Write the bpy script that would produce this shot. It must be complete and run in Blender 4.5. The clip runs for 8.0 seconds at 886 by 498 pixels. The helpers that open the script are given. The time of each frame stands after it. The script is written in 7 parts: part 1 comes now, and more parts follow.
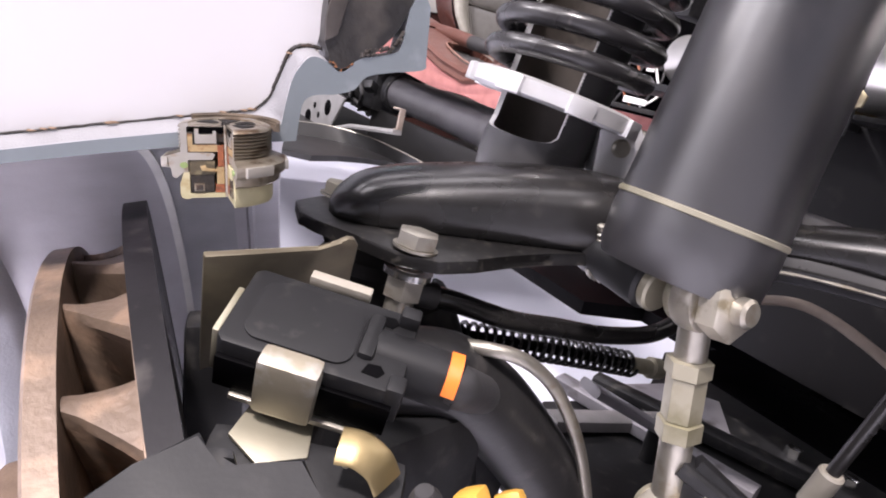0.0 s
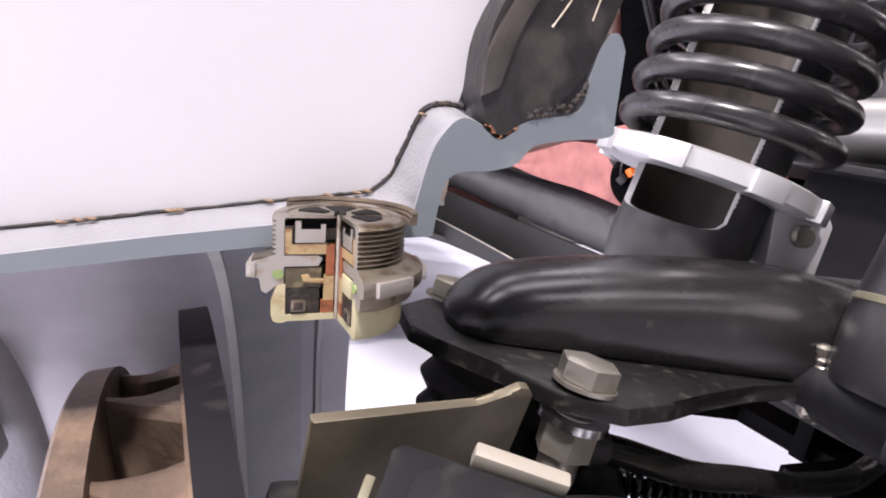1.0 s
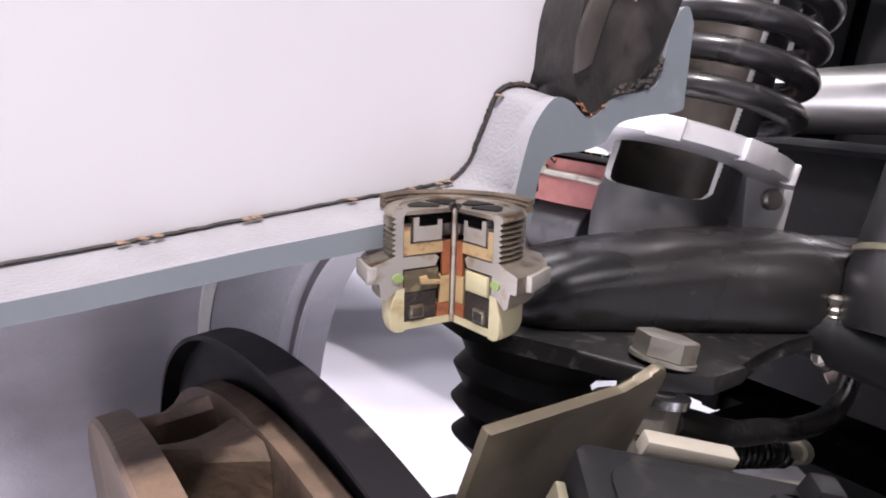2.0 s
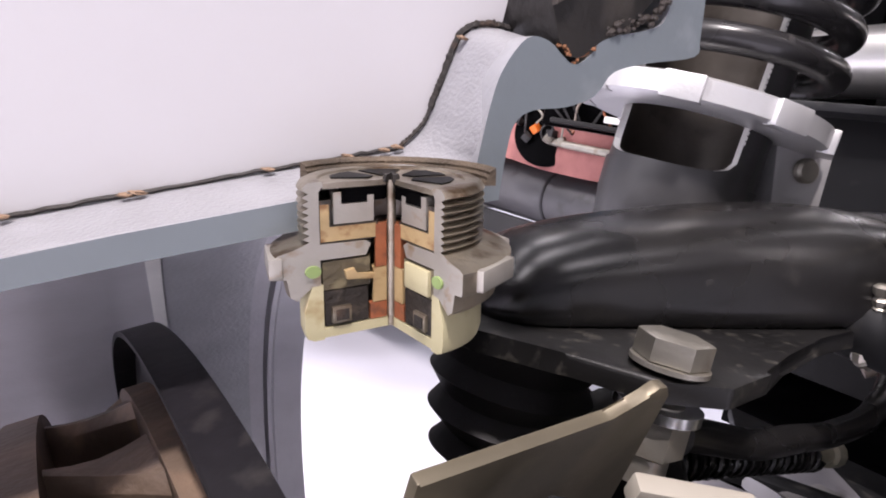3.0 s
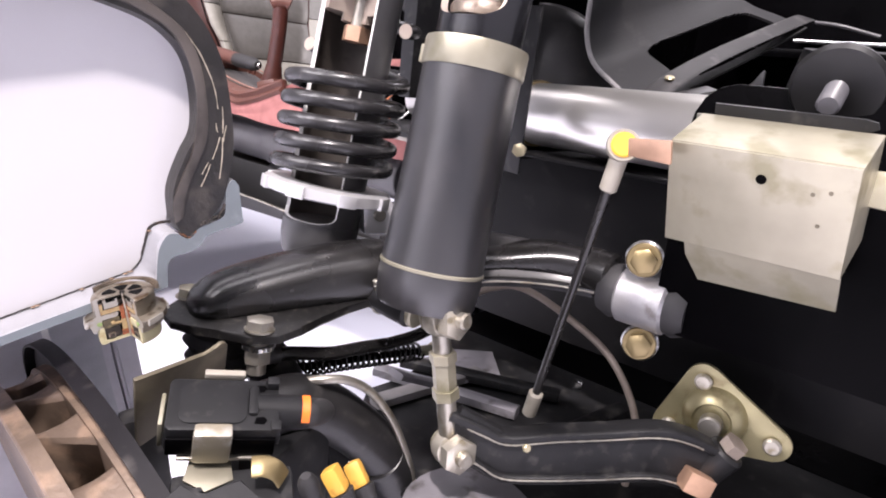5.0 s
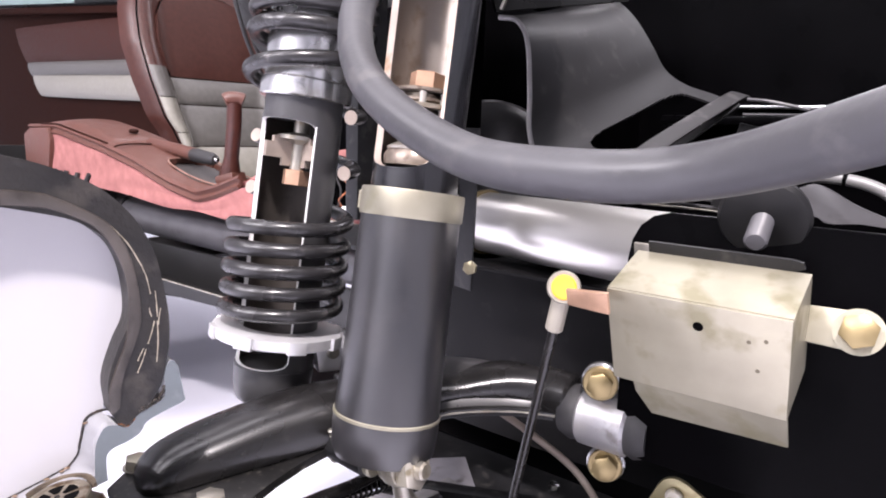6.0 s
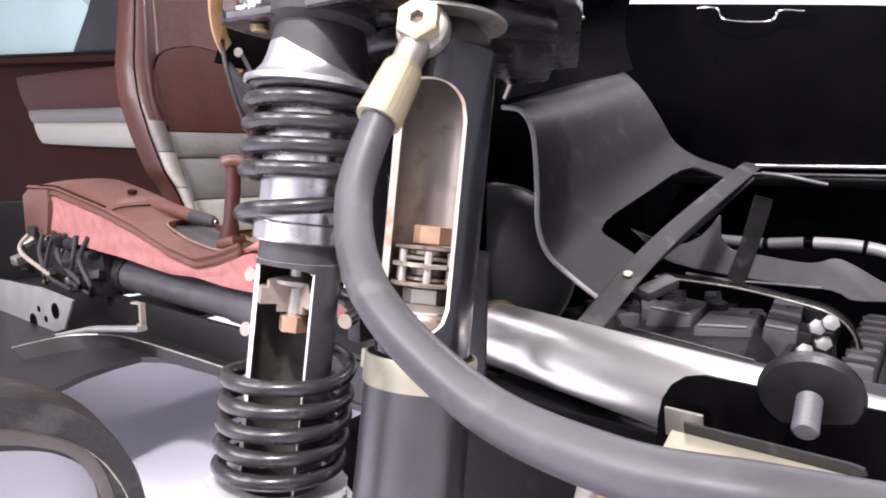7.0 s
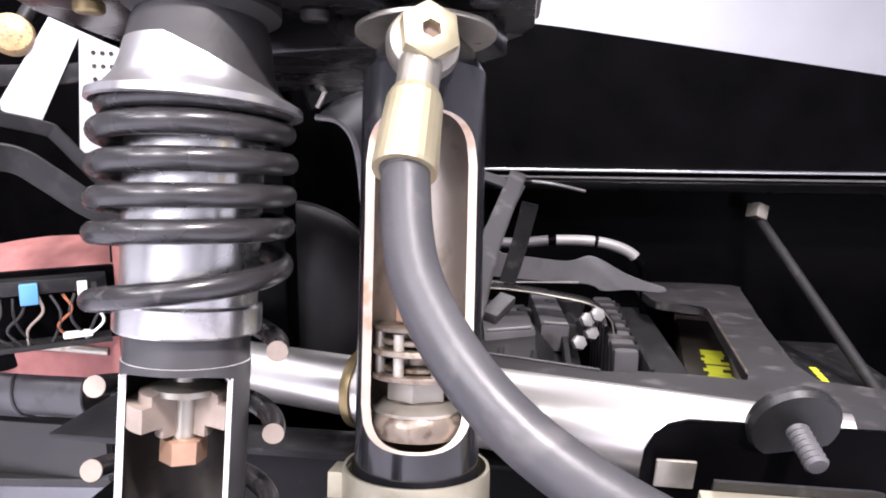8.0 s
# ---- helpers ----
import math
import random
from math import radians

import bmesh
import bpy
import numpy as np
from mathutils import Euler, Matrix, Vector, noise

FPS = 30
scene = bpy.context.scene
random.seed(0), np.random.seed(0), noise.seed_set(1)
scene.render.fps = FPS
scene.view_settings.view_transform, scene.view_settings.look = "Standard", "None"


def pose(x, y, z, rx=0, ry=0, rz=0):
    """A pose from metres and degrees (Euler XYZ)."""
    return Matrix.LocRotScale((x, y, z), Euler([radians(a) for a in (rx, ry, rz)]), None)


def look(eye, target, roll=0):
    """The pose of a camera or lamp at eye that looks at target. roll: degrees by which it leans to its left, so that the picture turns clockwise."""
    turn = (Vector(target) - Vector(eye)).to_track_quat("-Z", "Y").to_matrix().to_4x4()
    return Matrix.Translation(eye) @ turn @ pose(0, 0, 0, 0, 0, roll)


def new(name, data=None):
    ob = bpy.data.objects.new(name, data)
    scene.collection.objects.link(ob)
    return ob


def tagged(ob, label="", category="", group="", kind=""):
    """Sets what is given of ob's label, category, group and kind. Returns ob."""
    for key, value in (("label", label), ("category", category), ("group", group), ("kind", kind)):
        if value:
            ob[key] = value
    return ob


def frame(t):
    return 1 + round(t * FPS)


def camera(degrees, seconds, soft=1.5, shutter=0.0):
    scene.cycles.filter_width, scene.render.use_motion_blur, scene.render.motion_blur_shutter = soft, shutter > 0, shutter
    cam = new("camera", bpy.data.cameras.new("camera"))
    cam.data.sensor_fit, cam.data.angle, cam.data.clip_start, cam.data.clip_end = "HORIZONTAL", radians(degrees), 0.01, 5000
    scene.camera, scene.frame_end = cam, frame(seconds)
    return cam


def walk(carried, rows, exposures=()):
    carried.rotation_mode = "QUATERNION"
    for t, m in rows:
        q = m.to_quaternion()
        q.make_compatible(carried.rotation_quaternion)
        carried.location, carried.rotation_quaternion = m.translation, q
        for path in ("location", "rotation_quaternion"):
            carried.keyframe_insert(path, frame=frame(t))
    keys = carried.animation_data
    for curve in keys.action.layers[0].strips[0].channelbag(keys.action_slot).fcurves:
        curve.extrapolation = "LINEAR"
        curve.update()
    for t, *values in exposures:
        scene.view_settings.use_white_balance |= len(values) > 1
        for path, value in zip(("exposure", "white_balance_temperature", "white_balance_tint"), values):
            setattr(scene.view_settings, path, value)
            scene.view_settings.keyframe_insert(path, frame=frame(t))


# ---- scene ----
cam = camera(68.8, 8.0, soft=1.9)
PATH = [
    (0.0, (-0.1171, -0.1971, 0.5584), (0.9394, 1.4157, 0.0267), 13.93),
    (0.5, (-0.1157, -0.1562, 0.5524), (0.7705, 1.5616, 0.0387), 13.26),
    (1.0, (-0.1175, -0.1178, 0.5479), (0.8564, 1.5926, 0.1927), 13.59),
    (1.2, (-0.1297, -0.1073, 0.5421), (0.9701, 1.5324, 0.2231), 11.66),
    (1.5, (-0.1534, -0.0938, 0.5355), (1.1361, 1.4063, 0.2408), 10.76),
    (1.7, (-0.1616, -0.0883, 0.5351), (1.1703, 1.3777, 0.2577), 10.47),
    (2.8, (-0.1242, -0.0701, 0.536), (1.1049, 1.4671, 0.1805), 9.27),
    (3.0, (-0.1253, -0.0685, 0.5346), (1.1381, 1.4362, 0.1609), 9.96),
    (3.5, (-0.141, -0.0984, 0.5481), (1.2191, 1.3307, 0.2197), 10.63),
    (3.8, (-0.1626, -0.1509, 0.5621), (1.2584, 1.2299, 0.2894), 10.03),
    (4.0, (-0.164, -0.1817, 0.5743), (1.255, 1.1944, 0.2695), 9.59),
    (4.5, (-0.1918, -0.2614, 0.6096), (1.2572, 1.0441, 0.167), 8.52),
    (4.7, (-0.2021, -0.2841, 0.6233), (1.2667, 0.9693, 0.1022), 7.97),
    (5.8, (-0.1866, -0.2923, 0.6876), (1.3695, 0.9, 0.2911), 2.57),
    (6.0, (-0.1812, -0.2903, 0.6967), (1.3858, 0.8999, 0.3388), 1.91),
    (6.5, (-0.1649, -0.2863, 0.7279), (1.4094, 0.9091, 0.4242), 0.73),
    (7.0, (-0.1492, -0.2601, 0.7696), (1.4191, 0.9464, 0.4784), 0.17),
    (7.5, (-0.1408, -0.1713, 0.8036), (1.617, 0.7327, 0.4984), -0.20),
    (7.8, (-0.1341, -0.1064, 0.7968), (1.7911, 0.3522, 0.5086), 0.41),
    (8.0, (-0.1364, -0.0844, 0.7951), (1.8205, 0.1733, 0.4722), 0.44),
]
walk(cam, [(t, look(eye, target, roll)) for t, eye, target, roll in PATH], [(0.0, -0.12, 6700, 20), (0.8, -0.2, 6700, 20), (1.5, -0.33, 6700, 20), (3.0, -0.42, 6700, 20), (3.5, -0.34, 6700, 20), (4.0, -0.2, 6700, 20), (4.7, -0.12, 6700, 20), (6.0, -0.1, 6550, 20), (8.0, 0.0, 6550, 20)])

# ---------------------------------------------------------------- light
world = bpy.data.worlds.new("hall")
scene.world = world
world.use_nodes = True
world.node_tree.nodes["Background"].inputs[0].default_value = (0.86, 0.88, 1.0, 1)
world.node_tree.nodes["Background"].inputs[1].default_value = 0.25


def ceiling_lamp(x, y, z, target, size, watts, colour=(1.0, 0.97, 0.94)):
    data = bpy.data.lights.new("ceiling_lamp", "AREA")
    data.shape, data.size, data.energy, data.color = "DISK", size, watts, colour
    ob = new("ceiling_lamp", data)
    ob.matrix_world = look((x, y, z), target)
    return ob


def unseen_strip(x, y, watts, turn=0.0):
    data = bpy.data.lights.new("unseen_strip", "AREA")
    data.shape, data.size, data.size_y, data.energy, data.color = "RECTANGLE", 1.4, 0.6, watts, (0.96, 0.97, 1.0)
    ob = new("unseen_strip", data)
    ob.matrix_world = pose(x, y, 3.45, 0, 0, turn)
    return ob


ceiling_lamp(-1.15, -0.85, 3.0, (0.1, 0.05, 0.5), 0.22, 150, (1.0, 0.97, 0.95))
# Unseen strips; the 230 and 240 W pair is added to brighten the floor.
for sx, sy, sw in ((-3.6, -0.8, 60), (-3.6, 1.0, 230), (-3.6, 2.8, 240), (-1.6, -0.8, 30), (-1.6, 1.0, 34), (-1.6, 2.8, 28), (0.2, -0.8, 24), (0.2, 1.0, 24), (0.2, 2.8, 18), (2.0, -0.8, 26), (2.0, 1.0, 26), (2.0, 2.8, 26), (4.6, -0.8, 70), (4.6, 1.0, 90), (4.6, 2.8, 90)):
    unseen_strip(sx, sy, sw)
unseen_strip(0.2, -2.6, 12)

# ---------------------------------------------------------------- materials


def material(name, colour, rough=0.5, metal=0.0, grain=60.0, vary=0.12, bump=0.15, stain=0.0, stain_colour=(0.1, 0.06, 0.03), stain_scale=12.0, coat=0.0, rough_vary=0.12, specular=0.5):
    """A procedural surface: fine grain, slow variation, stains with a shape of their own, and relief."""
    m = bpy.data.materials.new(name)
    m.use_nodes = True
    nt = m.node_tree
    n, link = nt.nodes, nt.links
    b = n["Principled BSDF"]
    b.inputs["Metallic"].default_value = metal
    b.inputs["Coat Weight"].default_value = coat
    b.inputs["Specular IOR Level"].default_value = specular
    co = n.new("ShaderNodeTexCoord")
    fine, slow = n.new("ShaderNodeTexNoise"), n.new("ShaderNodeTexNoise")
    fine.inputs["Scale"].default_value, fine.inputs["Detail"].default_value = grain * 8, 4
    slow.inputs["Scale"].default_value, slow.inputs["Detail"].default_value = grain * 0.7, 6
    for t in (fine, slow):
        link.new(co.outputs["Object"], t.inputs["Vector"])
    ramp = n.new("ShaderNodeMapRange")
    ramp.inputs["From Min"].default_value, ramp.inputs["From Max"].default_value = 0.3, 0.7
    ramp.inputs["To Min"].default_value, ramp.inputs["To Max"].default_value = 1 - vary, 1 + vary
    link.new(slow.outputs["Fac"], ramp.inputs["Value"])
    mul = n.new("ShaderNodeVectorMath")
    mul.operation = "SCALE"
    mul.inputs[0].default_value = colour
    link.new(ramp.outputs["Result"], mul.inputs["Scale"])
    out = mul.outputs["Vector"]
    if stain:
        spot = n.new("ShaderNodeTexNoise")
        spot.inputs["Scale"].default_value, spot.inputs["Detail"].default_value = stain_scale * 4, 8
        link.new(co.outputs["Object"], spot.inputs["Vector"])
        sr = n.new("ShaderNodeMapRange")
        sr.inputs["From Min"].default_value, sr.inputs["From Max"].default_value = 0.62 - 0.25 * stain, 0.74 - 0.2 * stain
        link.new(spot.outputs["Fac"], sr.inputs["Value"])
        mix = n.new("ShaderNodeMix")
        mix.data_type = "RGBA"
        link.new(sr.outputs["Result"], mix.inputs["Factor"])
        link.new(out, mix.inputs["A"])
        mix.inputs["B"].default_value = (*stain_colour, 1)
        out = mix.outputs["Result"]
    link.new(out, b.inputs["Base Color"])
    rr = n.new("ShaderNodeMapRange")
    rr.inputs["To Min"].default_value, rr.inputs["To Max"].default_value = max(rough - rough_vary, 0.03), min(rough + rough_vary, 1)
    link.new(slow.outputs["Fac"], rr.inputs["Value"])
    link.new(rr.outputs["Result"], b.inputs["Roughness"])
    if bump:
        bp = n.new("ShaderNodeBump")
        bp.inputs["Strength"].default_value, bp.inputs["Distance"].default_value = bump, 0.0006
        link.new(fine.outputs["Fac"], bp.inputs["Height"])
        link.new(bp.outputs["Normal"], b.inputs["Normal"])
    return m


GLOSS_BLACK = material("gloss_black_paint", (0.011, 0.0104, 0.0104), 0.27, specular=0.5, grain=40, vary=0.3, bump=0.02, rough_vary=0.06, stain=0.05, stain_colour=(0.026, 0.024, 0.023), stain_scale=30)
CHANNEL = material("grey_black_pressed_gloss", (0.03, 0.029, 0.030), 0.30, grain=20, vary=0.25, bump=0.04, stain=0.12, stain_colour=(0.06, 0.056, 0.055), stain_scale=10)
SATIN_BLACK = material("satin_black_paint", (0.012, 0.012, 0.013), 0.45, specular=0.3, grain=60, vary=0.3, bump=0.1, stain=0.2, stain_colour=(0.04, 0.038, 0.036), stain_scale=20)
# Also stands in for the dark of holes and unlit gaps.
DEEP_BLACK = material("deep_black_paint_and_shade", (0.0014, 0.0013, 0.0016), 0.3, specular=0.025, grain=20, vary=0.3, bump=0.05)
SHIELD = material("worn_black_shield_paint", (0.009, 0.008, 0.0098), 0.5, specular=0.16, grain=40, vary=0.25, bump=0.15, stain=0.2, stain_colour=(0.05, 0.045, 0.043), stain_scale=12)
BOOT = material("shiny_black_rubber_boot", (0.016, 0.0155, 0.016), 0.36, grain=40, vary=0.3, bump=0.15, specular=0.4, stain=0.15, stain_colour=(0.05, 0.046, 0.044), stain_scale=18)
RUBBER = material("black_rubber", (0.022, 0.021, 0.022), 0.62, grain=50, vary=0.25, bump=0.25)
SLEEVE = material("grey_black_sleeve_lacquer", (0.018, 0.0172, 0.019), 0.34, grain=12, vary=0.35, bump=0.10, stain=0.3, stain_colour=(0.028, 0.026, 0.027), stain_scale=7, rough_vary=0.14, specular=1.0)
TYRE = material("dirty_cut_tyre_rubber", (0.012, 0.0102, 0.009), 0.45, grain=45, vary=0.5, bump=0.6, stain=0.35, stain_colour=(0.040, 0.034, 0.029), stain_scale=14)
CORD_HIGHLIGHT = material("pale_cord_and_highlight", (0.42, 0.37, 0.29), 0.5, metal=0.2, grain=80)
BLUE_GREY = material("blue_grey_paint", (0.150, 0.174, 0.188), 0.36, grain=30, vary=0.10, bump=0.2, stain=0.1, stain_colour=(0.185, 0.207, 0.22), stain_scale=22)
RIM_ALU = material("cast_aluminium_rim", (0.50, 0.49, 0.52), 0.36, metal=0.3, grain=60, vary=0.1, bump=0.2)
SENSOR_STEEL = material("rusty_sensor_steel", (0.36, 0.315, 0.25), 0.34, metal=0.8, grain=70, vary=0.3, bump=0.3, stain=0.42, stain_colour=(0.13, 0.085, 0.05), stain_scale=30)
SAWN = material("clean_sawn_steel", (0.385, 0.36, 0.32), 0.36, metal=0.5, grain=90, vary=0.10, bump=0.15, stain=0.22, stain_colour=(0.30, 0.22, 0.14), stain_scale=45)
PALE = material("pale_grey_beige_plastic", (0.29, 0.265, 0.22), 0.5, grain=60, vary=0.1, bump=0.1)
TUBE_GLOSS = material("gloss_black_tube_paint", (0.012, 0.012, 0.014), 0.2, grain=30, vary=0.3, bump=0.03, coat=0.2)
RIM_PALE = material("pale_machined_aluminium", (0.42, 0.425, 0.45), 0.4, metal=0.35, grain=70, vary=0.1, bump=0.35)
RIM_BED = material("pale_speckled_rim_lacquer", (0.30, 0.30, 0.32), 0.4, grain=160, vary=0.06, bump=0.5)
LINER = material("brown_grey_inner_liner_rubber", (0.062, 0.052, 0.046), 0.34, grain=40, vary=0.4, bump=0.35, stain=0.2, stain_colour=(0.02, 0.016, 0.013), stain_scale=12)
WHITE = material("white_paint", (0.53, 0.52, 0.535), 0.5, grain=8, vary=0.035, bump=0.03)
SEAL = material("black_sealant", (0.02, 0.016, 0.014), 0.6, grain=120, vary=0.5, bump=0.6, stain=0.03, stain_colour=(0.1, 0.06, 0.04), stain_scale=40)
RUST_ORANGE = material("orange_rust", (0.24, 0.105, 0.05), 0.85, grain=200, vary=0.4, bump=0.8)
RUST = material("rust_crumbs", (0.27, 0.18, 0.12), 0.85, grain=200, vary=0.5, bump=0.8)
DISC = material("cast_iron_rusty_brown", (0.17, 0.122, 0.09), 0.48, metal=0.3, grain=50, vary=0.3, bump=0.6, stain=0.45, stain_colour=(0.27, 0.185, 0.13), stain_scale=15)
DISC_DARK = material("dark_cast_iron", (0.16, 0.11, 0.08), 0.7, metal=0.1, grain=60, vary=0.3, bump=0.6)
COPPER = material("copper_coloured_steel", (0.5, 0.31, 0.21), 0.4, metal=0.6, grain=90, vary=0.2, bump=0.2)
PLATED = material("pale_yellow_plating", (0.56, 0.52, 0.44), 0.34, metal=0.7, grain=40, vary=0.18, bump=0.15, stain=0.25, stain_colour=(0.32, 0.27, 0.18), stain_scale=24)
ZINC = material("yellow_zinc_plated_steel", (0.33, 0.305, 0.232), 0.42, metal=0.55, grain=30, vary=0.2, bump=0.12, stain=0.3, stain_colour=(0.235, 0.215, 0.14), stain_scale=9)
GOLD = material("gold_chromate_plating", (0.28, 0.215, 0.11), 0.4, metal=0.8, grain=60, vary=0.15, bump=0.1)
BRASS = material("brass_fitting", (0.50, 0.44, 0.29), 0.36, metal=0.7, grain=60, vary=0.1, bump=0.08)
OLIVE = material("olive_chromate_plate", (0.14, 0.12, 0.085), 0.42, metal=0.55, grain=40, vary=0.18, bump=0.12, stain=0.3, stain_colour=(0.21, 0.18, 0.125), stain_scale=10)
STEEL = material("bright_machined_steel", (0.78, 0.78, 0.77), 0.2, metal=1.0, grain=30, vary=0.06, bump=0.05)
CLIP_STEEL = material("tan_tinted_clip_steel", (0.30, 0.265, 0.20), 0.42, metal=0.5, grain=70, vary=0.15, bump=0.15, stain=0.2, stain_colour=(0.42, 0.40, 0.36), stain_scale=20)
STEEL_DULL = material("dull_zinc_steel", (0.39, 0.365, 0.315), 0.38, metal=0.8, grain=70, vary=0.15, bump=0.2, stain=0.2, stain_colour=(0.3, 0.26, 0.2), stain_scale=20)
ALU = material("bare_aluminium", (0.72, 0.71, 0.70), 0.25, metal=0.95, grain=40, vary=0.1, bump=0.12, stain=0.12, stain_colour=(0.5, 0.48, 0.45), stain_scale=16)
DUSTY_BLACK = material("dusty_black_flange_paint", (0.011, 0.0105, 0.0105), 0.4, specular=0.38, grain=60, vary=0.3, bump=0.08, stain=0.2, stain_colour=(0.05, 0.046, 0.04), stain_scale=60)
BUSH_ALU = material("dull_silver_clamp", (0.42, 0.41, 0.415), 0.38, metal=0.6, grain=50, vary=0.12, bump=0.2, stain=0.2, stain_colour=(0.25, 0.235, 0.225), stain_scale=20)
CAP_ALU = material("turned_cap_aluminium", (0.62, 0.615, 0.625), 0.34, metal=0.92, grain=50, vary=0.08, bump=0.15, stain=0.12, stain_colour=(0.45, 0.44, 0.44), stain_scale=18)
ALU_WHITE = material("bright_cast_aluminium", (0.64, 0.635, 0.64), 0.36, metal=0.55, grain=60, vary=0.06, bump=0.2)
COIL = material("grey_black_coil_coating", (0.022, 0.021, 0.022), 0.27, grain=25, vary=0.2, bump=0.04, rough_vary=0.06, stain=0.03, stain_colour=(0.06, 0.055, 0.055), stain_scale=30)
CUT_END = material("cut_steel_beige", (0.31, 0.255, 0.215), 0.5, metal=0.3, grain=90, vary=0.15, bump=0.3)
CUT_WHITE = material("white_painted_cut_edge", (0.78, 0.77, 0.75), 0.45, grain=90, vary=0.08, bump=0.2)
TAN = material("tan_primer", (0.55, 0.32, 0.15), 0.5, grain=40, vary=0.15, bump=0.2, stain=0.15, stain_colour=(0.3, 0.14, 0.06), stain_scale=12)
CUT_CREAM = material("cream_painted_cut_edge", (0.72, 0.6, 0.5), 0.45, grain=90, vary=0.1, bump=0.2, stain=0.2, stain_colour=(0.55, 0.36, 0.22), stain_scale=20)
TUBE_GREY = material("dark_grey_tube_paint", (0.045, 0.044, 0.046), 0.4, grain=50, vary=0.2, bump=0.1)
TUBE_BORE = material("dark_oiled_bore", (0.075, 0.065, 0.057), 0.42, metal=0.45, grain=60, vary=0.25, bump=0.12, stain=0.2, stain_colour=(0.04, 0.034, 0.03), stain_scale=20)
TUBE_INNER = material("brown_oiled_steel_bore", (0.36, 0.315, 0.275), 0.34, metal=0.75, grain=40, vary=0.15, bump=0.06, stain=0.12, stain_colour=(0.24, 0.195, 0.16), stain_scale=14)
PLASTIC = material("grey_black_plastic", (0.010, 0.010, 0.0108), 0.48, specular=0.22, grain=70, vary=0.2, bump=0.05, stain=0.05, stain_colour=(0.026, 0.025, 0.024), stain_scale=30)
HOSE = material("grey_rubber_hose", (0.050, 0.049, 0.053), 0.44, grain=22, vary=0.26, bump=0.35, stain=0.12, stain_colour=(0.075, 0.072, 0.073), stain_scale=14, rough_vary=0.2)
CREAM = material("cream_plastic", (0.47, 0.425, 0.26), 0.38, grain=60, vary=0.16, bump=0.15, stain=0.2, stain_colour=(0.34, 0.25, 0.12), stain_scale=30)
RESIN = material("amber_resin", (0.42, 0.30, 0.15), 0.4, grain=90, vary=0.3, bump=0.2, stain=0.38, stain_colour=(0.22, 0.11, 0.045), stain_scale=60)
ORANGE = material("orange_plastic", (0.80, 0.17, 0.02), 0.4, grain=60, vary=0.06)
ORANGE_RED = material("orange_red_core", (0.30, 0.095, 0.04), 0.45, grain=90, vary=0.35, bump=0.3, stain=0.35, stain_colour=(0.12, 0.05, 0.03), stain_scale=60)
POTTING = material("black_brown_potting", (0.018, 0.014, 0.011), 0.5, grain=120, vary=0.5, bump=0.5, stain=0.15, stain_colour=(0.08, 0.06, 0.045), stain_scale=60)
FILLING = material("olive_brown_potting", (0.085, 0.068, 0.040), 0.45, grain=120, vary=0.4, bump=0.4, stain=0.35, stain_colour=(0.17, 0.14, 0.08), stain_scale=60)
DIRTY_THREAD = material("dirty_brown_thread", (0.10, 0.075, 0.052), 0.6, metal=0.3, grain=140, vary=0.5, bump=0.7, stain=0.3, stain_colour=(0.04, 0.028, 0.02), stain_scale=40)
GREEN = material("green_seal_ring", (0.24, 0.33, 0.12), 0.5, grain=90)
PLUG_AMBER = material("amber_yellow_plastic", (0.66, 0.36, 0.065), 0.45, grain=60, vary=0.1, bump=0.2, stain=0.15, stain_colour=(0.42, 0.22, 0.05), stain_scale=30)
FACE_GREY = material("smooth_dark_grey_caliper_lacquer", (0.0095, 0.0095, 0.0105), 0.5, specular=0.25, grain=50, vary=0.12, bump=0.1, stain=0.08, stain_colour=(0.018, 0.0175, 0.018), stain_scale=20)
FLANGE_GOLD = material("yellow_green_zinc_flange", (0.37, 0.325, 0.185), 0.36, metal=0.6, grain=30, vary=0.25, bump=0.12, stain=0.3, stain_colour=(0.24, 0.195, 0.10), stain_scale=14)
YELLOW = material("yellow_plastic", (0.85, 0.46, 0.05), 0.4, grain=60, vary=0.06)
YELLOW_GREEN = material("yellow_green_print", (0.75, 0.78, 0.05), 0.5, grain=60, vary=0.05)
LEATHER = material("oxblood_leather", (0.022, 0.0078, 0.0055), 0.7, grain=90, vary=0.18, bump=0.35, specular=0.04)
LEATHER_MID = material("oxblood_seat_leather", (0.046, 0.0165, 0.0125), 0.52, grain=90, vary=0.15, bump=0.3, specular=0.15)
LEATHER_RED = material("red_brown_bolster_leather", (0.056, 0.0185, 0.0135), 0.34, grain=90, vary=0.15, bump=0.2, specular=0.4)
EDGE_GREY = material("grey_worn_sheet_edge", (0.2, 0.19, 0.19), 0.45, grain=80, vary=0.2, bump=0.2)
LEATHER_TAN = material("tan_brown_leather", (0.112, 0.046, 0.034), 0.42, grain=90, vary=0.12, bump=0.45)
LEATHER_PALE_EDGE = material("worn_pale_brown_leather_edge", (0.24, 0.13, 0.10), 0.5, grain=90, vary=0.2, bump=0.3)
TRAY_GREY = material("grey_rubber_tray_mat", (0.075, 0.068, 0.066), 0.6, grain=60, vary=0.2, bump=0.2)
LEATHER_GREY = material("mid_grey_leather", (0.115, 0.108, 0.10), 0.42, grain=90, vary=0.1, bump=0.45)
LEATHER_PALE = material("pale_grey_leather", (0.27, 0.255, 0.22), 0.42, grain=90, vary=0.08, bump=0.4)
CARPET = material("dusty_red_carpet", (0.33, 0.142, 0.13), 0.95, grain=60, vary=0.15, bump=0.8, specular=0.1)
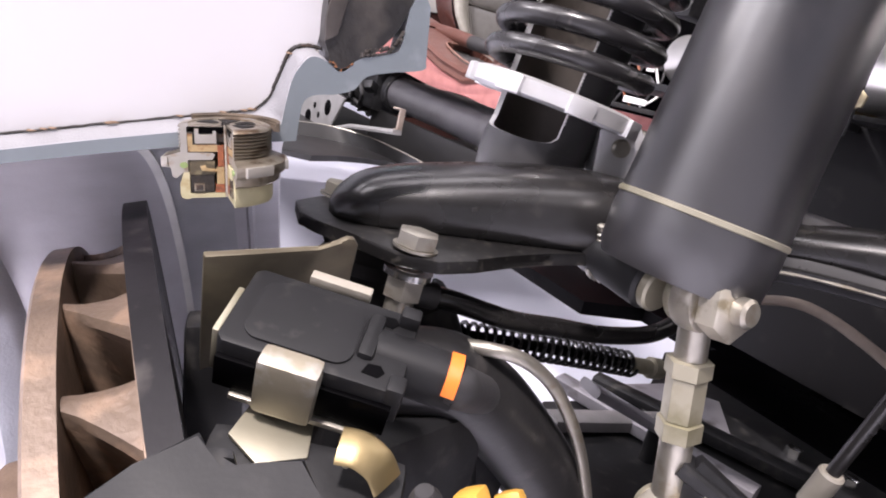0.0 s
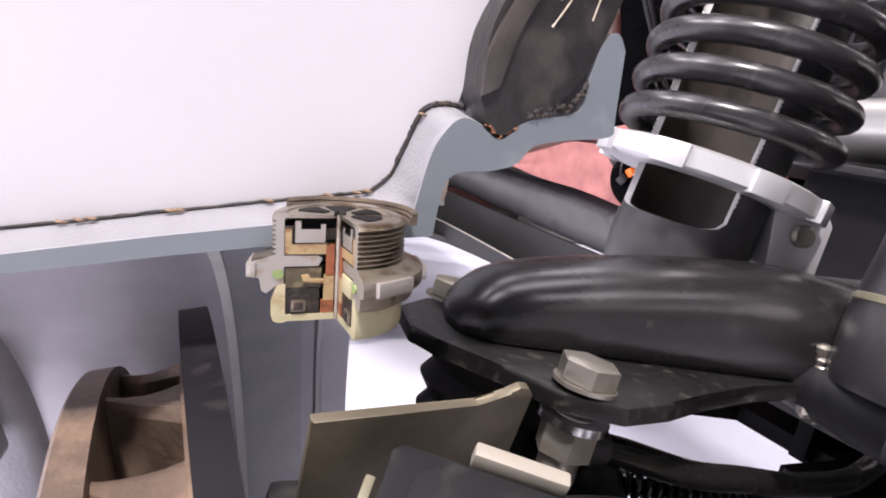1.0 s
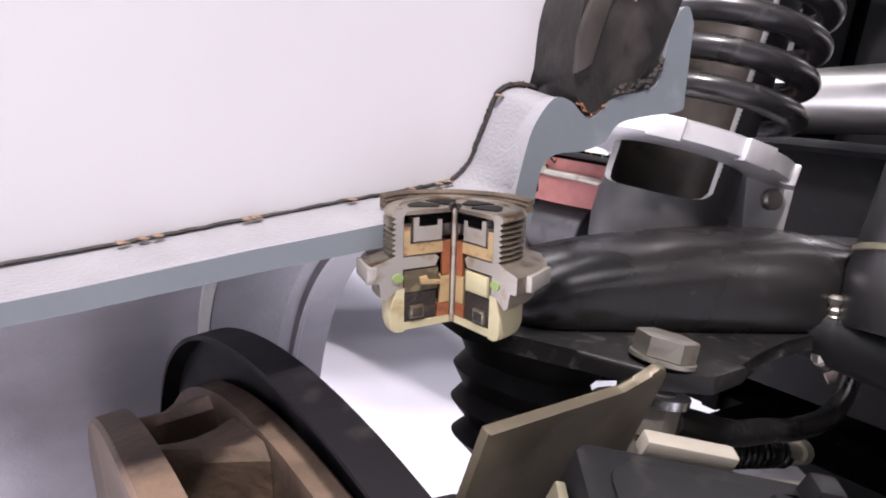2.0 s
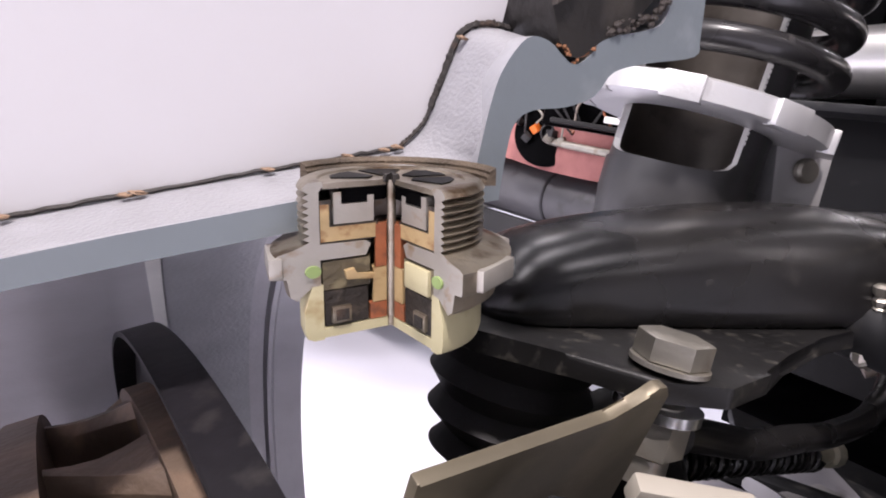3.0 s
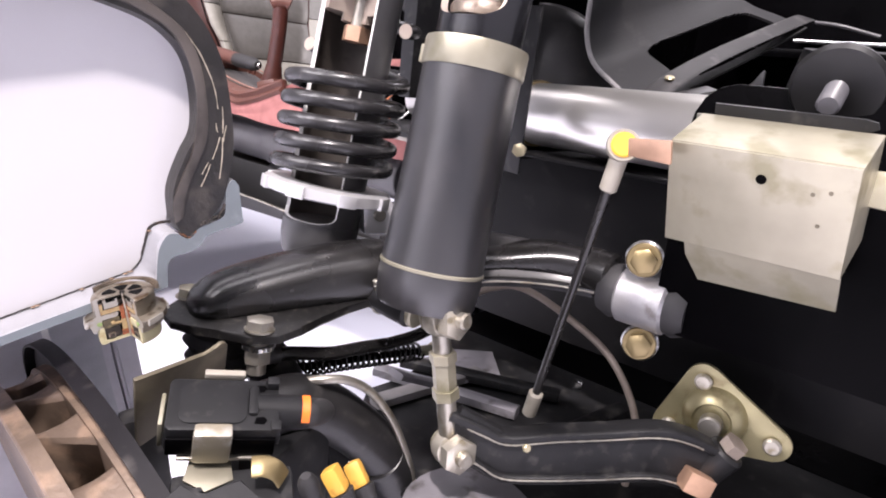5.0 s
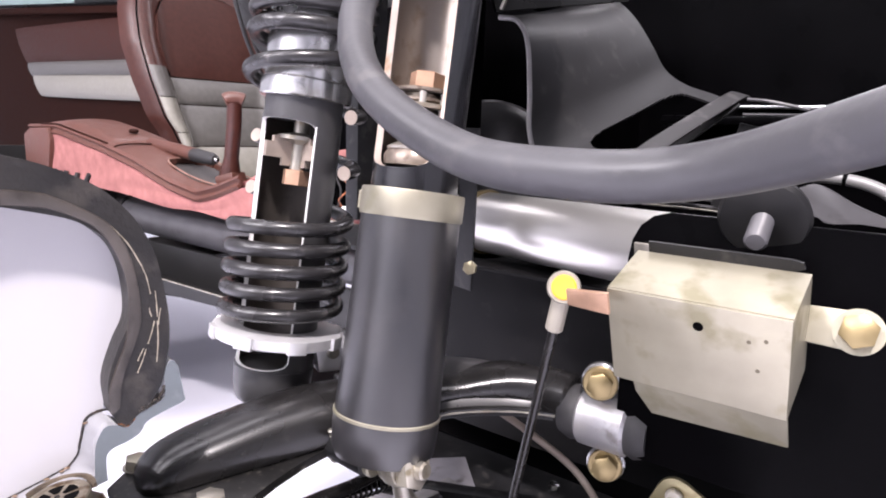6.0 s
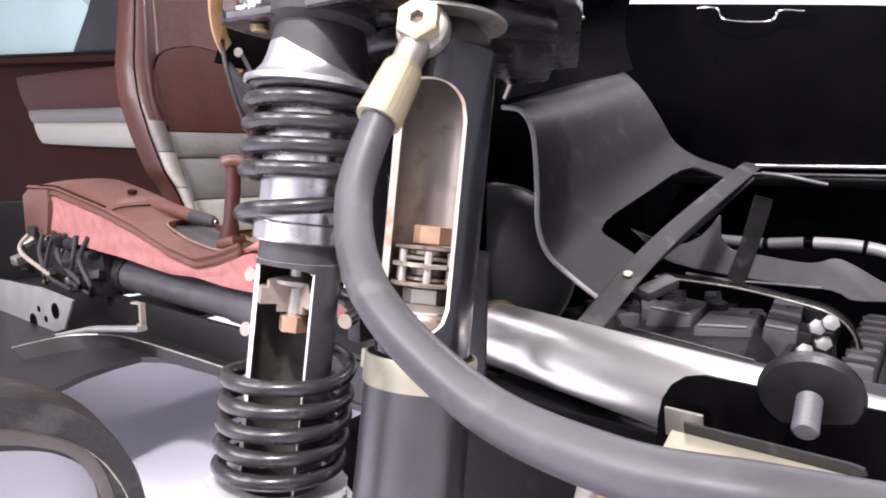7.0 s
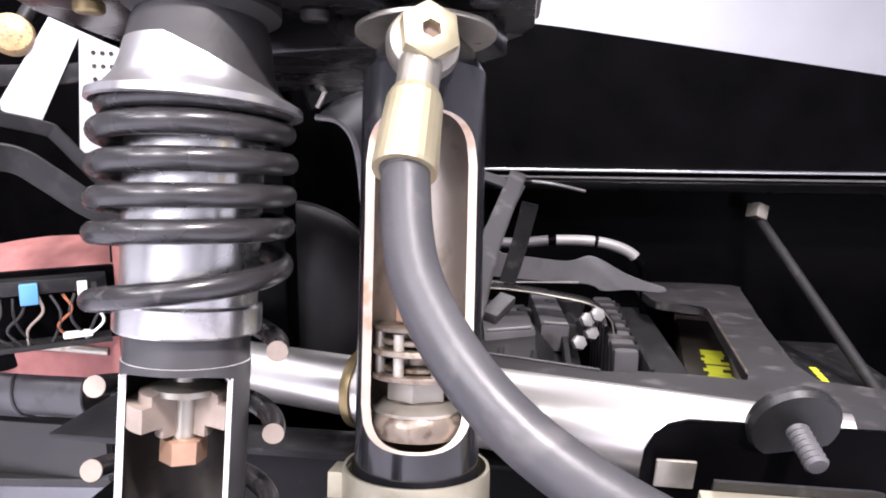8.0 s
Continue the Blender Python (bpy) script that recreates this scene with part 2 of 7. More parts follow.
SHEET_GREY = material("dark_grey_pressed_sheet", (0.0150, 0.0146, 0.0153), 0.50, specular=0.27, grain=14, vary=0.22, bump=0.1, stain=0.12, stain_colour=(0.030, 0.0285, 0.0285), stain_scale=10)
BATTERY_BROWN = material("olive_brown_battery_case", (0.050, 0.042, 0.032), 0.5, grain=30, vary=0.25, bump=0.15, stain=0.2, stain_colour=(0.03, 0.026, 0.02), stain_scale=12)
STONE_GREY = material("worn_dark_grey_steel", (0.032, 0.031, 0.032), 0.5, grain=30, vary=0.2, bump=0.1, stain=0.15, stain_colour=(0.05, 0.047, 0.046), stain_scale=14)
CASTING = material("oily_dark_grey_casting", (0.030, 0.028, 0.028), 0.38, metal=0.2, grain=40, vary=0.35, bump=0.3, stain=0.25, stain_colour=(0.012, 0.011, 0.010), stain_scale=16)
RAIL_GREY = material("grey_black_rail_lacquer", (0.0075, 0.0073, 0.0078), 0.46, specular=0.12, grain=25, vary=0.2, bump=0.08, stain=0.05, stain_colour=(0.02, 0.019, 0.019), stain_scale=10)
GALVANISED = material("pale_grey_galvanised_sheet", (0.24, 0.235, 0.23), 0.45, metal=0.2, grain=30, vary=0.12, bump=0.08)
PAN_BLACK = material("smooth_black_pan_paint", (0.013, 0.0125, 0.0125), 0.42, grain=8, vary=0.15, bump=0.03)
FRAME_GREY = material("dusty_grey_frame_sheet", (0.088, 0.085, 0.09), 0.42, grain=25, vary=0.2, bump=0.08, stain=0.15, stain_colour=(0.06, 0.056, 0.056), stain_scale=8)
DECK_GREY = material("dusty_dark_grey_deck", (0.022, 0.0208, 0.0215), 0.58, specular=0.3, grain=25, vary=0.2, bump=0.1, stain=0.2, stain_colour=(0.07, 0.066, 0.066), stain_scale=8)
PALE_BRACE = material("grey_lacquered_brace", (0.26, 0.25, 0.27), 0.35, metal=0.3, grain=40, vary=0.2, bump=0.1, stain=0.2, stain_colour=(0.1, 0.09, 0.09), stain_scale=12)
DARK_RUBBER = material("dark_buffer_rubber", (0.009, 0.0088, 0.009), 0.42, grain=50, vary=0.25, bump=0.2, specular=0.4)
SPOKE = material("silver_lacquered_spoke", (0.42, 0.42, 0.45), 0.4, metal=0.1, grain=40, vary=0.1, bump=0.15)
TUNNEL_GREY = material("grey_lacquered_tunnel_tube", (0.066, 0.064, 0.068), 0.33, grain=30, vary=0.2, bump=0.1, stain=0.15, stain_colour=(0.04, 0.038, 0.038), stain_scale=8)
OILED = material("oily_bronze_valve_steel", (0.19, 0.155, 0.125), 0.35, metal=0.55, grain=60, vary=0.3, bump=0.25, stain=0.4, stain_colour=(0.09, 0.06, 0.045), stain_scale=40)
# Ceiling is out of view; dark so that black paint reflects less.
CEILING = material("unseen_dark_ceiling", (0.16, 0.16, 0.17), 0.8, grain=4, vary=0.05)
POLISHED = material("polished_grey_steel_tube", (0.72, 0.70, 0.665), 0.30, metal=0.85, grain=8, vary=0.06, bump=0.02, rough_vary=0.06)
FLOOR = material("pale_hall_floor", (0.80, 0.80, 0.90), 0.35, grain=3, vary=0.03, bump=0.02)
WALL = material("white_hall_wall", (0.52, 0.53, 0.55), 0.7, grain=4, vary=0.03)
PALE_GREEN = material("pale_green_glass", (0.30, 0.42, 0.40), 0.15, grain=4, vary=0.05)
BLUE = material("blue_plastic", (0.1, 0.3, 0.55), 0.4)

# ---------------------------------------------------------------- builders


def axes(origin, z, x=(1, 0, 0)):
    """A pose at origin with its z axis along z and its x axis as near to x as can be."""
    z = Vector(z).normalized()
    y = z.cross(Vector(x)).normalized()
    return Matrix.Translation(origin) @ Matrix((y.cross(z), y, z)).transposed().to_4x4()


def thing(name, m, label, category, group="", kind=""):
    ob = new(name)
    ob.empty_display_size = 0.02
    ob.matrix_world = m
    return tagged(ob, label, category, group, kind)


def finish(bm, mats, angle=38):
    bmesh.ops.remove_doubles(bm, verts=bm.verts, dist=1e-6)
    bmesh.ops.recalc_face_normals(bm, faces=bm.faces)
    me = bpy.data.meshes.new("mesh")
    bm.to_mesh(me)
    bm.free()
    for m in mats if isinstance(mats, (list, tuple)) else [mats]:
        me.materials.append(m)
    me.polygons.foreach_set("use_smooth", [True] * len(me.polygons))
    me.set_sharp_from_angle(angle=radians(angle))
    return me


def part(name, bm, mats, parent, label="", angle=38):
    """Links a bmesh, built in its parent's coordinates, as one mesh under a thing or a part."""
    ob = new(name, finish(bm, mats, angle))
    ob.parent = parent
    return tagged(ob, label)


def single(name, bm, mats, m, label, category, kind="", group="", angle=38):
    ob = new(name, finish(bm, mats, angle))
    ob.matrix_world = m
    return tagged(ob, label, category, group, kind)


def lathe(prof, a0=0.0, a1=360.0, seg=56, bm=None, m=None):
    """Turns a closed outline of (radius, height) about the z axis, with end faces where it is not a full turn."""
    bm = bm or bmesh.new()
    full = abs(a1 - a0) >= 360
    n = seg if full else max(3, int(seg * abs(a1 - a0) / 360) + 1)
    rings = []
    for i in range(n):
        a = radians(a0 + (a1 - a0) * i / (n if full else n - 1))
        ring = [Vector((r * math.cos(a), r * math.sin(a), z)) for r, z in prof]
        rings.append([bm.verts.new(m @ v if m else v) for v in ring])
    k = len(prof)
    for i in range(n if full else n - 1):
        p, q = rings[i], rings[(i + 1) % n]
        for j in range(k):
            l = (j + 1) % k
            if prof[j][0] < 1e-9 and prof[l][0] < 1e-9:
                continue
            vs = [p[j], q[j], q[l], p[l]]
            if prof[j][0] < 1e-9:
                vs = [p[j], q[l], p[l]]
            elif prof[l][0] < 1e-9:
                vs = [p[j], q[j], p[l]]
            bm.faces.new(vs)
    if not full:
        bm.faces.new(rings[0])
        bm.faces.new(rings[-1])
    return bm


def rod(r, z0, z1, bev=0.0, **kw):
    b = min(bev, r * 0.9)
    if b:
        return lathe([(0, z0), (r - b, z0), (r, z0 + b), (r, z1 - b), (r - b, z1), (0, z1)], **kw)
    return lathe([(0, z0), (r, z0), (r, z1), (0, z1)], **kw)


def pipe(ro, ri, z0, z1, **kw):
    return lathe([(ri, z0), (ro, z0), (ro, z1), (ri, z1)], **kw)


def hexagon(r, z0, z1, hole=0.0, bm=None, m=None, chamfer=0.0):
    """A hexagonal prism, across-corner radius r, its corners turned off."""
    c = chamfer or 0.08 * r
    prof = [(hole, z0), (r - c, z0), (r, z0 + c * 0.6), (r, z1 - c * 0.6), (r - c, z1), (hole, z1)]
    return lathe(prof, seg=6, bm=bm, m=m)


def spline(ctrl, n=12):
    c = [Vector(p) for p in ctrl]
    c = [2 * c[0] - c[1], *c, 2 * c[-1] - c[-2]]
    out = []
    for i in range(1, len(c) - 2):
        for k in range(n):
            u = k / n
            a, b, d, e = c[i - 1], c[i], c[i + 1], c[i + 2]
            out.append(0.5 * (2 * b + (d - a) * u + (2 * a - 5 * b + 4 * d - e) * u * u + (3 * b - a - 3 * d + e) * u ** 3))
    return out + [c[-2]]


def sweep(pts, r, n=12, bm=None, flat=None, wide=None):
    """A round (or, with flat=(half width, half height), an oblong) bar along points."""
    bm = bm or bmesh.new()
    pts = [Vector(p) for p in pts]
    tangents = [(pts[min(i + 1, len(pts) - 1)] - pts[max(i - 1, 0)]).normalized() for i in range(len(pts))]
    side = tangents[0].cross(Vector((0, 0, 1)))
    side = (side if side.length > 1e-3 else tangents[0].cross(Vector((1, 0, 0)))).normalized()
    side = Vector(wide) if wide else side
    rings = []
    for i, (p, t) in enumerate(zip(pts, tangents)):
        side = (side - t * side.dot(t)).normalized()
        up = t.cross(side)
        rad = r[i] if isinstance(r, (list, tuple)) else r
        ring = []
        for k in range(n):
            a = 2 * math.pi * k / n
            c, s = math.cos(a), math.sin(a)
            if flat:
                c, s = (math.copysign(abs(v) ** 0.5, v) for v in (c, s))
                ring.append(bm.verts.new(p + side * c * flat[0] + up * s * flat[1]))
            else:
                ring.append(bm.verts.new(p + (side * c + up * s) * rad))
        rings.append(ring)
    for p, q in zip(rings, rings[1:]):
        for k in range(n):
            bm.faces.new((p[k], p[(k + 1) % n], q[(k + 1) % n], q[k]))
    bm.faces.new(rings[0])
    bm.faces.new(rings[-1])
    return bm


def slab(pts, z0, z1, bev=0.0, bm=None, m=None):
    """An outline of (x, y) given depth from z0 to z1, with its edges rounded."""
    own = bmesh.new()
    lo = [own.verts.new((x, y, z0)) for x, y in pts]
    hi = [own.verts.new((x, y, z1)) for x, y in pts]
    own.faces.new(lo[::-1])
    own.faces.new(hi)
    for i in range(len(pts)):
        j = (i + 1) % len(pts)
        own.faces.new((lo[i], lo[j], hi[j], hi[i]))
    if bev:
        bmesh.ops.bevel(own, geom=list(own.edges), offset=bev, segments=2, affect="EDGES", profile=0.6)
    return merge(own, bm, m)


def merge(own, bm=None, m=None):
    if m:
        bmesh.ops.transform(own, matrix=m, verts=own.verts)
    if bm is None:
        return own
    me = bpy.data.meshes.new("tmp")
    own.to_mesh(me)
    own.free()
    bm.from_mesh(me)
    bpy.data.meshes.remove(me)
    return bm


def block(x0, x1, y0, y1, z0, z1, bev=0.0, bm=None, m=None):
    return slab([(x0, y0), (x1, y0), (x1, y1), (x0, y1)], z0, z1, bev, bm, m)


def rounded(w, h, r, n=6):
    """Outline of a rectangle w by h about the origin, with corner radius r."""
    out = []
    for cx, cy, a in ((w / 2 - r, h / 2 - r, 0), (-w / 2 + r, h / 2 - r, 90), (-w / 2 + r, -h / 2 + r, 180), (w / 2 - r, -h / 2 + r, 270)):
        for k in range(n + 1):
            t = radians(a + 90 * k / n)
            out.append((cx + r * math.cos(t), cy + r * math.sin(t)))
    return out


def cut_tube(ro, ri, z0, z1, w0, w1, zb, zt, rise_b=0.0, rise_t=0.0, seg=64):
    """A tube with a window between the angles w0 and w1, from zb to zt, its ends arched by rise_b and rise_t. Slot 1: the cut edge; slot 2: the bore."""
    bm = bmesh.new()
    cols = []
    nw = 24
    for i in range(nw + 1):
        u = -1 + 2 * i / nw
        e = math.sqrt(max(0.0, 1 - abs(u) ** 2.6))
        cols.append((w0 + (w1 - w0) * i / nw, (z0, zb + rise_b * (1 - e), zt - rise_t * (1 - e), z1)))
    rest = int(seg * (360 - (w1 - w0)) / 360)
    for i in range(1, rest):
        cols.append((w1 + (360 - (w1 - w0)) * i / rest, (z0, zb + rise_b, zt - rise_t, z1)))
    vs = []
    for a, zs in cols:
        a = radians(a)
        vs.append([[bm.verts.new((r * math.cos(a), r * math.sin(a), z)) for z in zs] for r in (ro, ri)])
    n = len(cols)
    for i in range(n):
        p, q = vs[i], vs[(i + 1) % n]
        inside = i < nw
        for b in range(3):
            if inside and b == 1:
                continue
            bm.faces.new((p[0][b], q[0][b], q[0][b + 1], p[0][b + 1]))
            bm.faces.new((p[1][b], p[1][b + 1], q[1][b + 1], q[1][b])).material_index = 2
        for b in ((0, 1, 2, 3) if inside else (0, 3)):
            bm.faces.new((p[0][b], p[1][b], q[1][b], q[0][b])).material_index = 1
    for i in (0, nw):
        p = vs[i]
        bm.faces.new((p[0][1], p[0][2], p[1][2], p[1][1])).material_index = 1
    return bm


# ---------------------------------------------------------------- the hall
single("floor", block(-5, 6, -5, 7, -0.1, 0), FLOOR, pose(0, 0, 0), "pale glossy exhibition hall floor", "floor", "structure")
single("wall_north", block(-5, 6, 7, 7.2, 0, 3.6), WALL, pose(0, 0, 0), "plain white hall wall", "wall", "structure")
single("wall_south", block(-5, 6, -5.2, -5, 0, 3.6), WALL, pose(0, 0, 0), "plain white hall wall", "wall", "structure")
single("wall_east", block(6, 6.2, -5, 7, 0, 3.6), WALL, pose(0, 0, 0), "plain white hall wall", "wall", "structure")
single("wall_west", block(-5.2, -5, -5, 7, 0, 3.6), WALL, pose(0, 0, 0), "plain white hall wall", "wall", "structure")
single("ceiling", block(-5, 6, -5, 7, 3.6, 3.8), CEILING, pose(0, 0, 0), "plain unseen ceiling, kept dark grey to cut reflected light", "ceiling", "structure")

# ---------------------------------------------------------------- the cut wheel
CAMBER = radians(12)
STEER = Vector((0.978, -0.208, 0))
AXLE = (STEER * math.cos(CAMBER) + Vector((0, 0, math.sin(CAMBER)))).normalized()
OUT = (Vector((0, 0, math.cos(CAMBER))) - STEER * math.sin(CAMBER)).normalized()
BEAD = Vector((-0.036, 0.010, 0.549))
R_BEAD = 0.216
HUB = BEAD - OUT * R_BEAD
WHEEL = axes(HUB, AXLE, OUT)  # z: along the axle, inboard; x: up in the plane of the cut


def uv(s, z):
    """From the plane of the cut (along the steer line, up) to (radius, along the axle)."""
    return (R_BEAD - s * math.sin(CAMBER) + z * math.cos(CAMBER), s * math.cos(CAMBER) + z * math.sin(CAMBER))


def on_cut(s, z, back=0.0):
    """A world place in the plane of the cut, or behind it."""
    return BEAD + STEER * s + Vector((0, 0, z)) + Vector((0.208, 0.978, 0)) * back


RIM_TOP = [(-0.0976, -0.0453), (-0.0699, -0.0364), (-0.0445, -0.0288), (-0.030, -0.0248), (-0.0168, -0.0212), (-0.0162, -0.0105), (-0.0150, -0.004), (-0.0115, 0.0018), (-0.0072, 0.0022), (-0.0035, 0.0003), (-0.0010, -0.0005), (0.0015, 0.0012), (0.0045, 0.0050), (0.0147, 0.0090), (0.0172, 0.0125), (0.0175, 0.0235), (0.0195, 0.0285), (0.0218, 0.0292), (0.0242, 0.0262)]
RIM_LOW = [(0.0266, 0.0095), (0.0262, 0.0062), (0.0151, 0.0028), (0.0078, -0.0002), (0.0047, -0.0049), (-0.0009, -0.0078), (-0.0076, -0.0095), (-0.0108, -0.0122), (-0.0114, -0.0176), (-0.0112, -0.0255), (-0.0140, -0.0262), (-0.0434, -0.0333), (-0.0663, -0.0399), (-0.0970, -0.0493)]
smooth = lambda pts, n=4: [(q.x, q.y) for q in spline([(a, b, 0) for a, b in pts], n)]
top, under = [uv(*p) for p in RIM_TOP[:6]], [uv(*p) for p in RIM_LOW[8:]]
far_r = under[-1][0]
prof = top + [(under[0][0] + 0.006, under[0][1] - 0.0005)] + under + [(far_r - 0.001, -0.165), (far_r + 0.006, -0.190), (far_r + 0.012, -0.222), (far_r + 0.030, -0.238), (far_r + 0.034, -0.237), (far_r + 0.017, -0.220), (far_r + 0.011, -0.189), (top[0][0] - 0.001, -0.163)]

rim = thing("alloy_wheel", WHEEL, "cut-away alloy wheel, blue-grey painted saw cut", "wheel")
bm = lathe(prof, -182, -3.2, seg=150)
part("barrel", bm, RIM_ALU, rim, angle=30)
for nm, pr in (("cut_face", [uv(*p) for p in [(-0.20, -0.0754)] + RIM_TOP[:4] + smooth(RIM_TOP[4:]) + smooth(RIM_LOW[:10]) + RIM_LOW[10:] + [(-0.20, -0.0784)]]),):
    bm = lathe(pr, -4.2, 0, seg=400)
    for fc in bm.faces:
        if len(fc.verts) > 8:
            fc.material_index = 1
    part(nm, bm, [RIM_PALE, BLUE_GREY], rim, "saw cut painted blue-grey", angle=30)
BED_FRONT = [(-0.2, -0.0754), (-0.0976, -0.0454), (-0.067, -0.0356), (-0.0443, -0.0288), (-0.0272, -0.0241), (-0.0168, -0.0212), (-0.0164, -0.0173), (-0.0162, -0.0134), (-0.0148, -0.0078), (-0.0123, -0.0014), (-0.009, 0.0014), (-0.0055, 0.0018)]
BED_BACK = [(-0.2, -0.0735), (-0.1022, -0.0440), (-0.0692, -0.0337), (-0.045, -0.0262), (-0.0269, -0.0207), (-0.0244, -0.0192), (-0.021, -0.015), (-0.0198, -0.0105), (-0.0187, -0.006), (-0.0168, 0.0014), (-0.0138, 0.0039), (-0.0096, 0.0049)]
bed = bmesh.new()
bed_f, bed_b = smooth(BED_FRONT, 6), smooth(BED_BACK, 6)
grid = [[bed.verts.new(WHEEL.inverted() @ (on_cut(f[0] + (b[0] - f[0]) * w, f[1] + (b[1] - f[1]) * w + dz, 0.0004 + 0.0158 * w))) for w in (0, 0.12, 0.35, 0.65, 1)] for f, b in zip(bed_f, bed_b) for dz in (0,)]
for p, q in zip(grid, grid[1:]):
    for k in range(4):
        bed.faces.new((p[k], p[k + 1], q[k + 1], q[k]))
bmesh.ops.recalc_face_normals(bed, faces=bed.faces)
bmesh.ops.solidify(bed, geom=bed.faces[:], thickness=0.0008)
part("bed", bed, RIM_BED, rim, "pale lacquered rim bed with fine speckles", angle=60)
in_r = lambda u: float(np.interp(u, [q[1] for q in under[::-1]], [q[0] for q in under[::-1]]))
part("weld_stripe", lathe([(in_r(-0.0735) - 0.0012, -0.0735), (in_r(-0.0735) + 0.001, -0.0735), (in_r(-0.0695) + 0.001, -0.0695), (in_r(-0.0695) - 0.0012, -0.0695)], -95, -8, seg=150), CUT_WHITE, rim, "bright machined stripe")
part("inner_band", lathe([(in_r(-0.069) - 0.0007, -0.069), (in_r(-0.069) + 0.001, -0.069), (in_r(-0.040) + 0.001, -0.040), (in_r(-0.040) - 0.0010, -0.040)], -120, -6, seg=150), RIM_PALE, rim, "paler turned band")
part("ridge", lathe([(in_r(-0.0345) + 0.001, -0.0345), (in_r(-0.0325) - 0.0022, -0.0325), (in_r(-0.0305) - 0.0022, -0.0305), (in_r(-0.0285) + 0.001, -0.0285)], -150, -5, seg=150), RIM_ALU, rim)
part("shoulder", lathe([(far_r + 0.0015, -0.158), (far_r - 0.0045, -0.1615), (far_r - 0.0085, -0.168), (far_r - 0.0095, -0.186), (far_r + 0.0015, -0.190)], -182, -3.2, seg=150), RIM_PALE, rim, "pale turned shoulder at the spokes", angle=30)
for a in (-85, -157):
    part("spoke", slab([(0.020, 0.050), (0.060, 0.056), (0.120, 0.058), (0.166, 0.050), (0.150, 0.100), (0.110, 0.093), (0.060, 0.091), (0.020, 0.086)], -0.190, -0.168, 0.004, m=Matrix.Rotation(radians(a), 4, "Z")), SPOKE, rim)
part("hub_plate", lathe([(0.0, -0.189), (0.084, -0.189), (0.088, -0.185), (0.088, -0.172), (0.084, -0.169), (0.0, -0.169)], seg=72), RIM_ALU, rim)
# tyre
TYRE_IN = [(-0.0078, 0.0080), (-0.0086, 0.024), (-0.003, 0.041), (0.0022, 0.052), (0.0032, 0.063), (0.0015, 0.078), (-0.0030, 0.090), (-0.0110, 0.0985), (-0.022, 0.1045), (-0.045, 0.1105)]
TYRE_OUT = [(-0.0432, 0.1322), (-0.030, 0.1285), (-0.0160, 0.1225), (-0.0040, 0.1150), (0.0075, 0.102), (0.0152, 0.086), (0.0186, 0.070), (0.0208, 0.053), (0.0205, 0.040), (0.0182, 0.027), (0.0150, 0.0165), (0.0085, 0.0075), (0.0035, 0.0042), (-0.0008, 0.0006), (-0.0050, 0.0025)]
ti, to = [uv(*p) for p in smooth(TYRE_IN)], [uv(*p) for p in smooth(TYRE_OUT)]
crown_i, crown_o = ti[-1], to[0]
far_side = [(crown_i[0] - 0.001, -0.13), (crown_i[0] - 0.03, -0.165), (R_BEAD + 0.02, -0.155), (R_BEAD + 0.012, -0.175), (R_BEAD + 0.06, -0.185), (crown_o[0] - 0.012, -0.150), (crown_o[0] + 0.001, -0.11)]
tyre = thing("tyre", WHEEL, "cut-away tyre carcass, dirty brown-black rubber with torn cords", "tyre")
part("carcass", lathe(ti + far_side + to, -6.5, 0, seg=500), TYRE, tyre)
rnd = random.Random(4)
LINE_IN = [(-0.0450, 0.1109), (-0.0351, 0.1100), (-0.0247, 0.1075), (-0.0095, 0.0988), (-0.0008, 0.0835), (0.0022, 0.0667), (0.0003, 0.0446), (-0.0047, 0.0314), (-0.0088, 0.0181), (-0.0080, 0.0078)]
LINE_OUT = [(-0.0450, 0.1180), (-0.0325, 0.1164), (-0.0243, 0.1136), (-0.0057, 0.1025), (0.0032, 0.0885), (0.0073, 0.0688), (0.0077, 0.0518), (0.0032, 0.0383), (-0.0018, 0.0250), (-0.0040, 0.0109)]
bm = bmesh.new()
rows = []
for (a, b), (c, d) in zip(smooth(LINE_IN, 5), smooth(LINE_OUT, 5)):
    row = []
    for w, lift in ((0, 0.0), (0.06, 0.0011), (0.5, 0.0015), (0.94, 0.0011), (1, 0.0)):
        r, h = uv(a + (c - a) * w, b + (d - b) * w)
        row.append(bm.verts.new((r, lift, h)))
    rows.append(row)
for p, q in zip(rows, rows[1:]):
    for k in range(4):
        bm.faces.new((p[k], p[k + 1], q[k + 1], q[k]))
part("inner_liner", bm, LINER, tyre, "glossier brown-grey inner liner band", angle=60)
